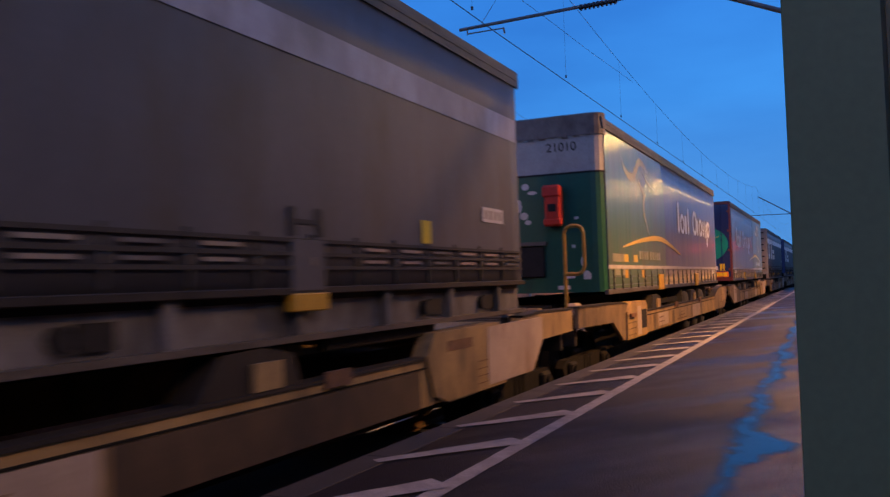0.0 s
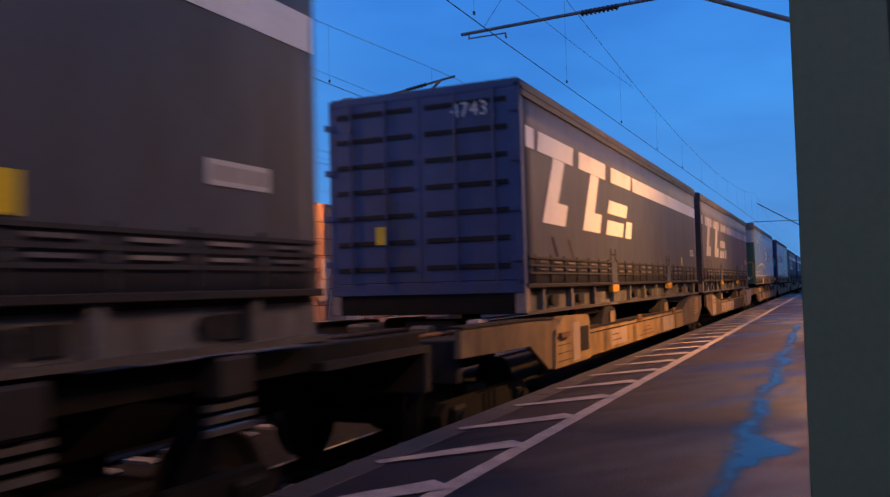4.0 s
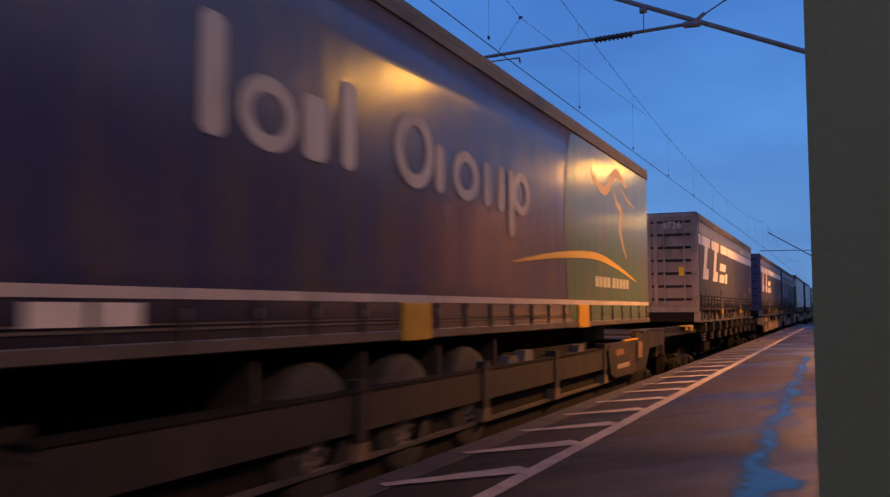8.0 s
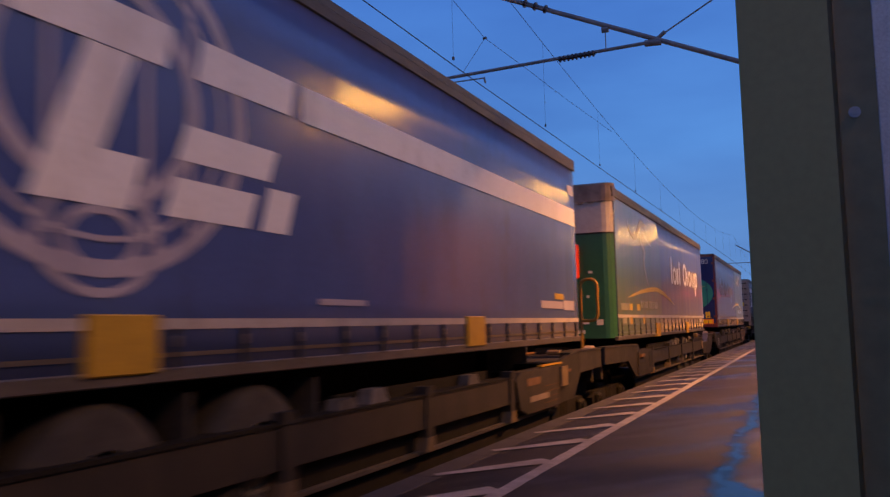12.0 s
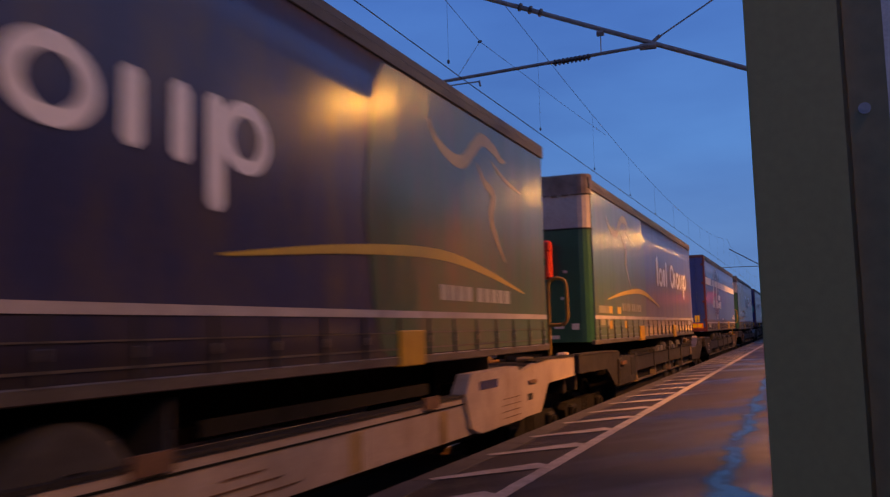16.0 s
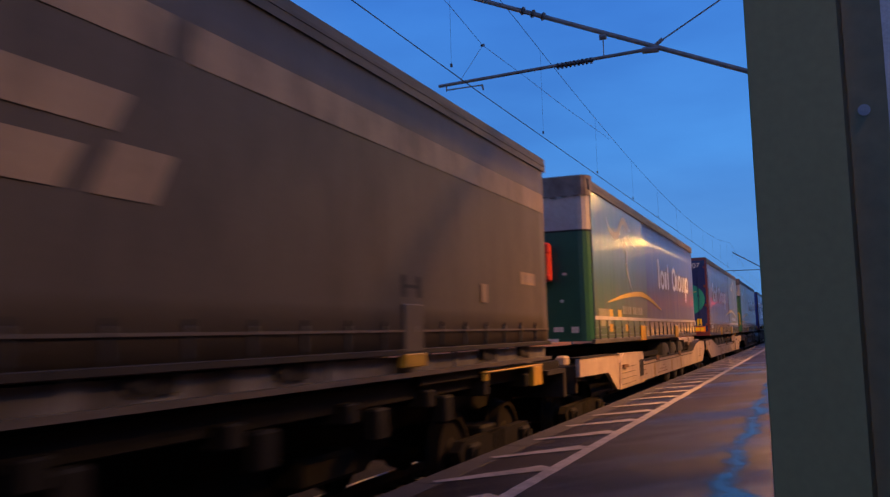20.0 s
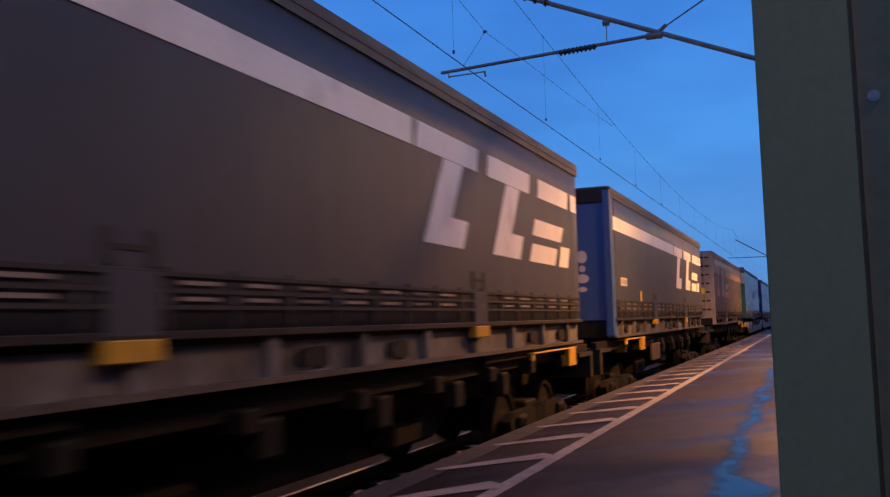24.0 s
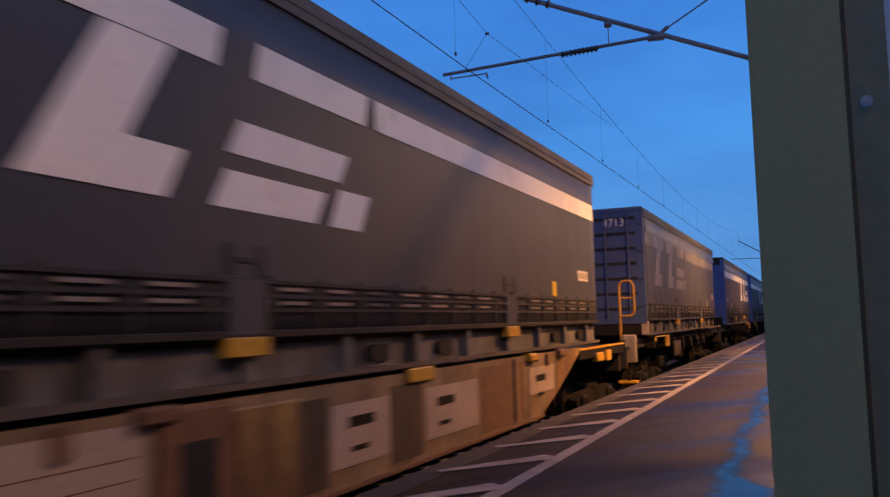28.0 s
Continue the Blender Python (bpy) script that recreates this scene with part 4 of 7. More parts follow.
signal = thing("railway_signal", "railway signal showing a red light above a yellow board", "signal")
bm = bmesh.new()
rod(bm, (-1.05, 48, 0), (-1.05, 48, 3.0), 0.06, 12)
part("pole", bm, M["galvanised"], signal)
part("head", boxes((-1.30, -0.80, 48.02, 48.2, 2.05, 3.0), bevel=0.03), M["rib_dark"], signal, "dark signal head")
bm = bmesh.new()
rod(bm, (-1.06, 47.9, 2.45), (-1.06, 48.03, 2.45), 0.12, 16)
part("lens", bm, M["red_light"], signal, "glowing red lens")
# hood plates added to keep the red glow off the train side
part("hood", boxes((-1.26, -1.20, 47.55, 48.02, 2.28, 2.62), (-0.92, -0.86, 47.55, 48.02, 2.28, 2.62), (-1.26, -0.86, 47.55, 48.02, 2.62, 2.66), (-1.26, -0.86, 47.55, 48.02, 2.24, 2.28)), M["rib_dark"], signal)
part("board", boxes((-1.0, -0.55, 47.97, 47.99, 1.25, 1.55), bevel=0.005), M["plate_yellow"], signal, "yellow board")

column = thing("shelter_column", "green-grey painted steel column with a bolted side panel on the platform", "column")
bm = bmesh.new()
prism(bm, [(-0.072, 1.588), (-0.070, 1.586), (0.0795, 1.586), (0.0795, 1.72), (-0.072, 1.72)], "z", 0.0, 3.4)
part("post", bm, M["column"], column)
# joint and panel take a darker tone than the post
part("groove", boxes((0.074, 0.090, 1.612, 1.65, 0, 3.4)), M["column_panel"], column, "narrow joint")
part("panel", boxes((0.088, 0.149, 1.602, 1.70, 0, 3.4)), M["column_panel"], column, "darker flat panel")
part("foot", boxes((-0.12, 0.13, 1.54, 1.76, 0, 0.02)), M["column"], column)
for z in (0.35, 1.37, 2.4):
    bm = bmesh.new()
    rod(bm, (0.112, 1.6005, z + 0.02), (0.112, 1.603, z + 0.02), 0.010, 16)
    rod(bm, (0.112, 1.5995, z + 0.02), (0.112, 1.601, z + 0.02), 0.005, 6)
    part("bolt", bm, M["galvanised"], column, "round-headed bolt")

far_mast = thing("catenary_mast", "distant catenary mast with its arms beyond the platform", "mast", "catenary masts")
bm = bmesh.new()
h_beam(bm, -0.75, 62, -0.5, 7.0, 0.3)
part("column", bm, M["mast_paint"], far_mast)
bm = bmesh.new()
rod(bm, (-0.9, 62, 4.0), (-4.45, 62, 6.2), 0.035)
rod(bm, (-1.5, 62, 4.9), (-5.0, 62, 4.95), 0.025)
part("cantilever", bm, M["tube"], far_mast)


# ---------------------------------------------------------------- trees behind the barrier
def tree(x, y, height, seed):
    r = random.Random(seed)
    t = thing("tree", "dark conifer behind the noise barrier at dusk", "tree", "trees behind the barrier")
    bm = bmesh.new()
    rod(bm, (x, y, -1.25), (x, y, height * 0.55), 0.18, 8, 0.07)
    for i in range(7):
        a, z = r.uniform(0, 6.28), r.uniform(0.25, 0.6) * height
        rod(bm, (x, y, z), (x + math.cos(a) * height * 0.2, y + math.sin(a) * height * 0.2, z + height * 0.22), 0.05, 6, 0.02)
    part("trunk", bm, M["bark"], t)
    vs, fs = [], []
    for k in range(30):
        f = (k + r.uniform(-0.4, 0.4)) / 30
        a = r.uniform(0, 6.28)
        rad = height * 0.24 * (1.08 - f) * r.uniform(0.0, 1)
        c = Vector((x + rad * math.cos(a), y + rad * math.sin(a), height * (0.25 + 0.68 * f)))
        cr = height * (0.030 + 0.095 * (1 - f))
        for i in range(260):
            d = Vector((r.gauss(0, 1), r.gauss(0, 1), r.gauss(0, 1))).normalized() * cr * r.uniform(0.35, 1.05)
            p = c + d
            s = r.uniform(0.09, 0.19)
            u = Vector((r.gauss(0, 1), r.gauss(0, 1), r.gauss(0, 1))).normalized()
            v = u.cross(Vector((r.gauss(0, 1), r.gauss(0, 1), r.gauss(0, 1)))).normalized()
            n = len(vs)
            vs += [p + u * s, p + v * s * 0.5, p - u * s, p - v * s * 0.5]
            fs.append((n, n + 1, n + 2, n + 3))
    me = bpy.data.meshes.new("crown")
    me.from_pydata(vs, [], fs)
    me.materials.append(M["leaf"])
    ob = new("crown", me)
    ob.parent = t


for i, (x, y, h) in enumerate(((-33, 16.6, 7.9), (-32.5, 18.0, 7.4), (-32, 19.2, 7.9), (-32, 20.4, 8.0), (-31.4, 21.4, 7.7), (-31, 22.5, 8.3), (-30.4, 23.5, 8.7), (-30, 24.6, 8.9), (-30.2, 25.6, 8.2), (-30.5, 26.7, 8.0), (-31, 28.0, 7.2), (-34, 17.4, 8.6), (-33.6, 19.6, 8.5), (-33.2, 22.0, 9.0), (-32.6, 24.2, 9.1), (-33, 26.2, 8.6))):
    tree(x, y, h, 70 + i)

# ---------------------------------------------------------------- the train
LEN, HALF = 13.65, 1.275


def bar(bm, y0, y1, z0, z1, x, slant=0.0, depth=0.0015):
    """A flat print on the side at x: slant moves its foot back."""
    prism(bm, [(y0 - slant, z0), (y1 - slant, z0), (y1, z1), (y0, z1)], "x", x, x + depth)
    return bm


def band(y0, y1, z0, z1, x, mat, parent, name="stripe", label=""):
    return part(name, bar(bmesh.new(), y0, y1, z0, z1, x), mat, parent, label)


def side_sheet(y0, y1, z0, z1, x, seed, wave=0.010):
    """A slack curtain with soft folds, as a closed thin slab."""
    r = random.Random(seed)
    ph = [r.uniform(0, 6.28) for _ in range(5)]
    bm = bmesh.new()
    ny, nz = 54, 6
    grid = []
    for i in range(ny + 1):
        y = y0 + (y1 - y0) * i / ny
        row = []
        for j in range(nz + 1):
            f = j / nz
            b = math.sin(math.pi * f)
            dx = wave * (0.5 * math.sin(2.1 * y + ph[0] + 0.9 * f) + 0.35 * math.sin(5.3 * y + ph[1]) + 0.25 * math.sin(9.7 * y + ph[2] + 2 * f)) * (0.35 + 0.65 * b)
            row.append(bm.verts.new((x + dx, y, z0 + (z1 - z0) * f)))
        grid.append(row)
    for i in range(ny):
        for j in range(nz):
            bm.faces.new((grid[i][j], grid[i + 1][j], grid[i + 1][j + 1], grid[i][j + 1]))
    bmesh.ops.recalc_face_normals(bm, faces=bm.faces)
    geo = bmesh.ops.extrude_face_region(bm, geom=list(bm.faces))
    for v in geo["geom"]:
        if isinstance(v, bmesh.types.BMVert):
            v.co.x -= 0.02
    bmesh.ops.recalc_face_normals(bm, faces=bm.faces)
    return bm


def roof_bm(z, h=0.10):
    bm = bmesh.new()
    w = HALF
    prism(bm, [(-w - 0.012, z - h), (w + 0.012, z - h), (w + 0.012, z - 0.03), (w - 0.03, z), (-w + 0.03, z), (-w - 0.012, z - 0.03)], "y", -0.01, LEN + 0.01)
    return bm


def oval_ring(bm, y, z, ry, rz, w, x, depth=0.0015, n=28):
    """A flat oval ring on the side at x."""
    rows = []
    for i in range(n):
        t = 6.28318 * i / n
        c, s = math.cos(t), math.sin(t)
        rows.append([bm.verts.new((x + d, y + (ry - k) * c, z + (rz - k * 0.8) * s)) for d in (0, depth) for k in (0, w)])
    for i in range(n):
        p, q = rows[i], rows[(i + 1) % n]
        bm.faces.new((p[2], q[2], q[3], p[3]))
        bm.faces.new((p[0], q[0], q[2], p[2]))
        bm.faces.new((p[1], p[3], q[3], q[1]))
    bmesh.ops.recalc_face_normals(bm, faces=bm.faces)
    return bm


def strokes(parent, x, y0, y1, z0, z1, mat):
    """A haulier's mark as plain upright bars and rings of its size."""
    span, tall = y1 - y0, z1 - z0
    # start, width, foot, top as shares of the mark's length and height
    rows = ((0.048, 0.038, 0.0, 1.0), (0.222, 0.050, 0.02, 0.64), (0.305, 0.032, 0.02, 0.92), (0.572, 0.030, 0.06, 0.66), (0.765, 0.028, 0.06, 0.68), (0.832, 0.028, 0.04, 0.70), (0.885, 0.030, -0.30, 0.70))
    rings = ((0.158, 0.052, 0.32, 0.33, 0.125), (0.503, 0.062, 0.48, 0.45, 0.14), (0.688, 0.052, 0.38, 0.33, 0.125), (0.953, 0.046, 0.40, 0.33, 0.12))
    for s, w, lo, hi in rows:
        bm = bmesh.new()
        a, b = y0 + span * s, y0 + span * (s + w)
        lo_z, hi_z = z0 + tall * lo, z0 + tall * hi
        c = min(0.05, (hi_z - lo_z) * 0.3, (b - a) * 0.3)
        prism(bm, [(a + c, lo_z), (b - c, lo_z), (b, lo_z + c), (b, hi_z - c), (b - c, hi_z), (a + c, hi_z), (a, hi_z - c), (a, lo_z + c)], "x", x, x + 0.0015)
        part("print_bar", bm, mat, parent)
    for s, ry, zc, rz, w in rings:
        part("print_ring", oval_ring(bmesh.new(), y0 + span * s, z0 + tall * zc, span * ry, tall * rz, w, x), mat, parent)


def slant_mark(parent, x, y0, y1, z0, z1, mat):
    """Slanted white blocks under a broad white band."""
    k = (y1 - y0) / 5.2
    h = z1 - z0
    band_h = 0.25
    zb = z1 - band_h - 0.004
    for a, b in ((0.0, 1.53), (1.83, 3.35), (3.72, 5.18)):
        part("print_band", bar(bmesh.new(), y0 + a * k, y0 + b * k, z1 - band_h, z1, x, 0.06), mat, parent)
    for a, b, lo, hi in ((0.58, 1.08, 0, 1), (2.41, 2.91, 0, 1), (3.62, 4.95, 0.40, 0.66), (3.38, 4.52, 0.0, 0.28)):
        bm = bmesh.new()
        lz, hz = z0 + (zb - z0) * lo, z0 + (zb - z0) * hi
        s = 0.66 * k * (hz - lz) / h
        off = -0.10 * k if lo else 0.0
        bar(bm, y0 + a * k + off, y0 + b * k + off, lz + 0.002, hz - 0.002, x, s)
        part("print_block", bm, mat, parent)
    for a in (0.72, 2.55, 4.72):
        bm = bmesh.new()
        bar(bm, y0 + a * k, y0 + (a + 0.46) * k, z0, z0 + 0.29, x, 0.15 * k)
        part("print_block", bm, mat, parent)


def arc_line(parent, x, pts, w, mat, name="arc", depth=0.0015):
    """A tapering curved band through points, as short joined pieces in one mesh."""
    bm = bmesh.new()
    n = 26
    P = [Vector(p) for p in pts]
    def at(f):
        g = f * (len(P) - 1)
        i = min(int(g), len(P) - 2)
        t = g - i
        p0, p1, p2, p3 = P[max(i - 1, 0)], P[i], P[i + 1], P[min(i + 2, len(P) - 1)]
        return 0.5 * ((2 * p1) + (p2 - p0) * t + (2 * p0 - 5 * p1 + 4 * p2 - p3) * t * t + (3 * p1 - p0 - 3 * p2 + p3) * t ** 3)
    prev = None
    for i in range(n + 1):
        f = i / n
        c = at(f)
        d = (at(min(1, f + 0.01)) - at(max(0, f - 0.01))).normalized()
        nn = Vector((-d.y, d.x)) * w * (0.15 + 0.85 * math.sin(math.pi * f)) / 2
        cur = [bm.verts.new((x + dx, *(c + s * nn))) for dx in (0, depth) for s in (-1, 1)]
        if prev:
            bm.faces.new((prev[2], cur[2], cur[3], prev[3]))
            bm.faces.new((prev[0], prev[2], cur[2], cur[0])[::-1])
            bm.faces.new((prev[1], prev[3], cur[3], cur[1]))
        prev = cur
    bmesh.ops.recalc_face_normals(bm, faces=bm.faces)
    return part(name, bm, mat, parent)


def disc_field(y_c, z_c, r, y0, y1, z0, z1, x):
    """The part of a disc that lies within the side's outline."""
    bm = bmesh.new()
    n = 40
    lo, hi = max(y0, y_c - r), min(y1, y_c + r)
    top, bot = [], []
    for i in range(n + 1):
        y = lo + (hi - lo) * i / n
        h = math.sqrt(max(0, r * r - (y - y_c) ** 2))
        top.append((y, min(z1, z_c + h)))
        bot.append((y, max(z0, z_c - h)))
    for i in range(n):
        if top[i][1] - bot[i][1] < 1e-3 and top[i + 1][1] - bot[i + 1][1] < 1e-3:
            continue
        a = [bm.verts.new((x, *p)) for p in (bot[i], bot[i + 1], top[i + 1], top[i])]
        bm.faces.new(a)
    bmesh.ops.remove_doubles(bm, verts=bm.verts, dist=1e-4)
    bmesh.ops.recalc_face_normals(bm, faces=bm.faces)
    for f in bm.faces:
        if f.normal.x < 0:
            f.normal_flip()
    geo = bmesh.ops.extrude_face_region(bm, geom=list(bm.faces))
    for v in geo["geom"]:
        if isinstance(v, bmesh.types.BMVert):
            v.co.x += 0.003
    bmesh.ops.recalc_face_normals(bm, faces=bm.faces)
    return bm


def wheel_bm(r=0.49, w=0.36):
    bm = bmesh.new()
    seg = 28
    prof = [(0.24, 0.0), (r * 0.8, 0.02), (r - 0.03, 0.03), (r, 0.08), (r, w - 0.08), (r - 0.03, w - 0.03), (r * 0.8, w - 0.02), (0.26, w)]
    rings = [[bm.verts.new((x, rr * math.cos(6.28318 * i / seg), rr * math.sin(6.28318 * i / seg))) for i in range(seg)] for rr, x in prof]
    for a, b in zip(rings, rings[1:]):
        for i in range(seg):
            bm.faces.new((a[i], a[(i + 1) % seg], b[(i + 1) % seg], b[i]))
    bmesh.ops.recalc_face_normals(bm, faces=bm.faces)
    return bm


def rim_bm():
    bm = bmesh.new()
    rod(bm, (0.12, 0, 0), (0.30, 0, 0), 0.255, 24)
    rod(bm, (0.30, 0, 0), (0.345, 0, 0), 0.15, 16, 0.10)
    for i in range(10):
        a = 6.28318 * i / 10
        rod(bm, (0.29, 0.19 * math.cos(a), 0.19 * math.sin(a)), (0.325, 0.19 * math.cos(a), 0.19 * math.sin(a)), 0.014, 6)
    return bm


def strap_bm(z0, z1):
    bm = bmesh.new()
    box(bm, 0, 0.010, -0.016, 0.016, z0, z1)
    box(bm, 0.010, 0.020, -0.018, 0.018, z0 + 0.02, z0 + 0.24)
    return bm


def buckle_bm():
    bm = bmesh.new()
    box(bm, 0.012, 0.026, -0.02, 0.02, -0.03, 0.03, bevel=0.005)
    return bm


def pad(parent, y, z0, z1, x, w=0.34, mat=None):
    part("lifting_pad", boxes((x - 0.06, x + 0.016, y - w / 2, y + w / 2, z0, z1), bevel=0.008), mat or M["yellow"], parent, "yellow lifting pad")


def doors(load, mat, x_half, z0, z1, ribs, frame_mat, bar_mat=None):
    """Two rear door leaves on the end at y = 0, with ribs, hinges and locking bars."""
    for s in (-1, 1):
        a, b = (0.004, x_half - 0.055) if s > 0 else (-x_half + 0.055, -0.004)
        leaf = part("door", boxes((a, b, -0.045, -0.005, z0 + 0.05, z1 - 0.05), bevel=0.006), mat, load)
        if ribs:
            n = 7
            for i in range(n):
                z = z0 + 0.22 + (z1 - z0 - 0.4) * i / (n - 1)
                part("rib", boxes((a + 0.06, b - 0.1, -0.062, -0.045, z - 0.03, z + 0.03), bevel=0.004), M["rib_dark"], leaf)
            c0 = a + 0.04 if s > 0 else b - 0.34
            for i in range(2 if mat is M["door_grey"] else 0):
                part("corrugation", boxes((c0 + i * 0.16, c0 + i * 0.16 + 0.10, -0.066, -0.045, z0 + 0.1, z1 - 0.1), bevel=0.006), mat, leaf)
        for k in (0.22, 0.62):
            xx = a + (b - a) * (k if s < 0 else 1 - k)
            bm = bmesh.new()
            rod(bm, (xx, -0.075, z0 + 0.02), (xx, -0.075, z1 - 0.03), 0.008 if not ribs else 0.016, 8)
            for z in (z0 + 0.3, (z0 + z1) / 2, z1 - 0.35):
                box(bm, xx - 0.03, xx + 0.03, -0.085, -0.044, z - 0.02, z + 0.02)
            part("locking_bar", bm, bar_mat or frame_mat, leaf)
    for s in (-1, 1):
        x = s * (x_half - 0.03)
        part("corner_post", boxes((x - 0.035, x + 0.035, -0.05, 0.06, z0, z1), bevel=0.008), frame_mat, load)
        for i in range(4):
            z = z0 + 0.3 + (z1 - z0 - 0.6) * i / 3
            part("hinge", boxes((x - 0.09, x + 0.03, -0.072, -0.05, z - 0.04, z + 0.04), bevel=0.006), frame_mat, load)
    part("header", boxes((-x_half, x_half, -0.05, 0.05, z1 - 0.05, z1 + 0.03), bevel=0.006), frame_mat, load)
    part("door_sill", boxes((-x_half, x_half, -0.05, 0.05, z0 - 0.10, z0 + 0.045), bevel=0.006), frame_mat, load)


def lashings(load, z0, z1, x, step, y0=0.35, y1=13.4):
    y = y0
    while y < y1:
        st = part("strap", lambda: strap_bm(z0, z1), M["strap"], load, at=Matrix.Translation((x, y, 0)), key=("strap", z0, z1))
        part("buckle", buckle_bm, M["buckle"], st, at=Matrix.Translation((0, 0, z0 + 0.17)), key="buckle")
        y += step


def semi_trailer(name_label, scheme, near, number="", group="semi-trailers on the train", ride=(0.75, 1.185, 0.15)):
    """A curtain-sided semi-trailer: its near end is at y = 0, either the doors or the front wall. ride: how high it sits in its wagon."""
    load = thing("semi_trailer", name_label, "trailer", group)
    hem, stripe, axle = ride      # lower edge, pale stripe, axles
    z0, z1 = hem + 0.03, 3.56
    base = {"navy": M["curtain_navy"], "green": M["curtain_green"], "blue": M["curtain_blue"]}[scheme]
    end = {"navy": M["navy_panel"], "green": M["green_panel"], "blue": M["blue_panel"]}[scheme]
    flip = near == "front"
    def Y(v):
        return LEN - v if flip else v
    # body shell behind the curtain
    part("body", boxes((-HALF + 0.03, HALF - 0.035, 0.05, LEN - 0.05, z0 + 0.12, z1 - 0.1)), M["rib_dark"], load)
    part("roof", roof_bm(z1), M["roof"], load, "grey roof sheet")
    part("cant_rail", boxes((HALF - 0.02, HALF + 0.018, 0, LEN, z1 - 0.20, z1 - 0.10), (-HALF - 0.018, -HALF + 0.02, 0, LEN, z1 - 0.20, z1 - 0.10), bevel=0.008), M["cant_rail"], load)
    seed = sum(map(ord, name_label))
    part("curtain", side_sheet(0.06, LEN - 0.06, z0 + 0.02, z1 - 0.2, HALF + 0.002, seed, 0.004), base, load, smooth=True)
    part("curtain", side_sheet(0.06, LEN - 0.06, z0 + 0.02, z1 - 0.2, -HALF + 0.018, seed + 1), base, load, smooth=True)
    part("side_rave", boxes((HALF - 0.05, HALF + 0.018, 0, LEN, z0 - 0.03, z0 + 0.05), (-HALF - 0.018, -HALF + 0.05, 0, LEN, z0 - 0.03, z0 + 0.05), bevel=0.008), M["rail_alu"], load)
    xs = HALF + 0.0095
    if scheme != "blue":
        fld = disc_field(Y(11.2), 2.05, 2.75, 0.08, LEN - 0.08, z0 + 0.06, z1 - 0.22, xs - 0.003)
        part("green_field", fld, M["curtain_green"], load, "green printed disc")
        other = M["curtain_green"] if flip else None
        if other:
            part("green_field", bar(bmesh.new(), 0.08, 2.6, z0 + 0.06, z1 - 0.22, xs - 0.002, 0, 0.0015), other, load)
        y0 = 6.55 if flip else 1.4
        strokes(load, xs + 0.001, y0, y0 + 5.73, 1.99, 2.70, M["graphic_worn"] if number == "21580" else M["graphic_white"])
        a0 = 1.1 if flip else 6.6
        arc_line(load, xs + 0.001, [(a0, 1.52), (a0 + 1.6, 1.68), (a0 + 3.3, 1.765), (a0 + 4.6, 1.67), (a0 + 6.0, 1.47)], 0.10, M["graphic_yellow"], "swoosh")
        k0 = 0.9 if flip else 9.4
        gold = M["graphic_dim"] if flip else M["graphic_ochre"]
        arc_line(load, xs + 0.001, [(k0 + 0.35, 3.05), (k0 + 0.52, 2.89), (k0 + 0.91, 2.78), (k0 + 1.28, 2.81), (k0 + 1.78, 3.13), (k0 + 2.22, 3.10), (k0 + 2.44, 3.02), (k0 + 2.62, 3.03)], 0.15, gold, "swoosh")
        arc_line(load, xs + 0.001, [(k0 + 1.64, 2.85), (k0 + 1.87, 2.67), (k0 + 2.15, 2.56), (k0 + 2.06, 2.29), (k0 + 2.23, 2.05), (k0 + 2.52, 1.81)], 0.13, gold, "swoosh")
        arc_line(load, xs + 0.001, [(k0 + 2.1, 2.95), (k0 + 2.6, 2.80), (k0 + 3.2, 2.72)], 0.05, gold, "swoosh")
        for i in range(9):
            yy = (2.4 if flip else a0 + 3.35) + i * 0.225 + (0.1 if i > 3 else 0)
            part("small_print", bar(bmesh.new(), yy, yy + 0.17, 1.33, 1.48, xs), M["graphic_dim"] if flip else M["graphic_pale"], load)
        if flip:
            for yy, w, m in ((0.35, 0.85, "graphic_dim"), (1.16, 0.32, "graphic_yellow"), (1.93, 0.34, "graphic_yellow"), (0.47, 0.38, "low"), (1.03, 0.26, "low")):
                part("small_print", bar(bmesh.new(), yy, yy + w, *((stripe - 0.14, stripe - 0.035) if m == "low" else (1.27, 1.40)), xs + 0.001), M["graphic_dim" if m == "low" else m], load)
            for yy in (1.2, 2.58):
                part("marker", bar(bmesh.new(), yy, yy + 0.22, 1.0, 1.14, xs + 0.002), M["yellow"], load, "yellow marker")
    else:
        band(0.1, 2.1, 2.50, 2.76, xs, M["graphic_white"], load)
        band(6.0, LEN - 0.1, 2.50, 2.76, xs, M["graphic_white"], load)
        slant_mark(load, xs, 2.42, 5.92, 1.68, 2.76, M["graphic_white"])
        for r0, w in ((0.98, 0.09), (0.80, 0.03), (0.62, 0.09)):
            bm = bmesh.new()
            n = 36
            c = (4.16, 2.30)
            for i in range(n):
                a, b = 6.28318 * i / n, 6.28318 * (i + 1) / n
                q = [(c[0] + rr * math.cos(t) * 1.2, c[1] + rr * math.sin(t)) for rr, t in ((r0 - w, a), (r0, a), (r0, b), (r0 - w, b))]
                vs = [bm.verts.new((xs - 0.0015, *p)) for p in q]
                bm.faces.new(vs)
            bmesh.ops.recalc_face_normals(bm, faces=bm.faces)
            part("print_ring", bm, M["graphic_lilac"], load, "pale printed ring")
        for yy in (3.45, 3.8, 4.45, 4.8):
            part("print_line", bar(bmesh.new(), yy, yy + 0.045, 1.52, 3.1, xs - 0.0025, 0, 0.002), M["graphic_lilac"], load)
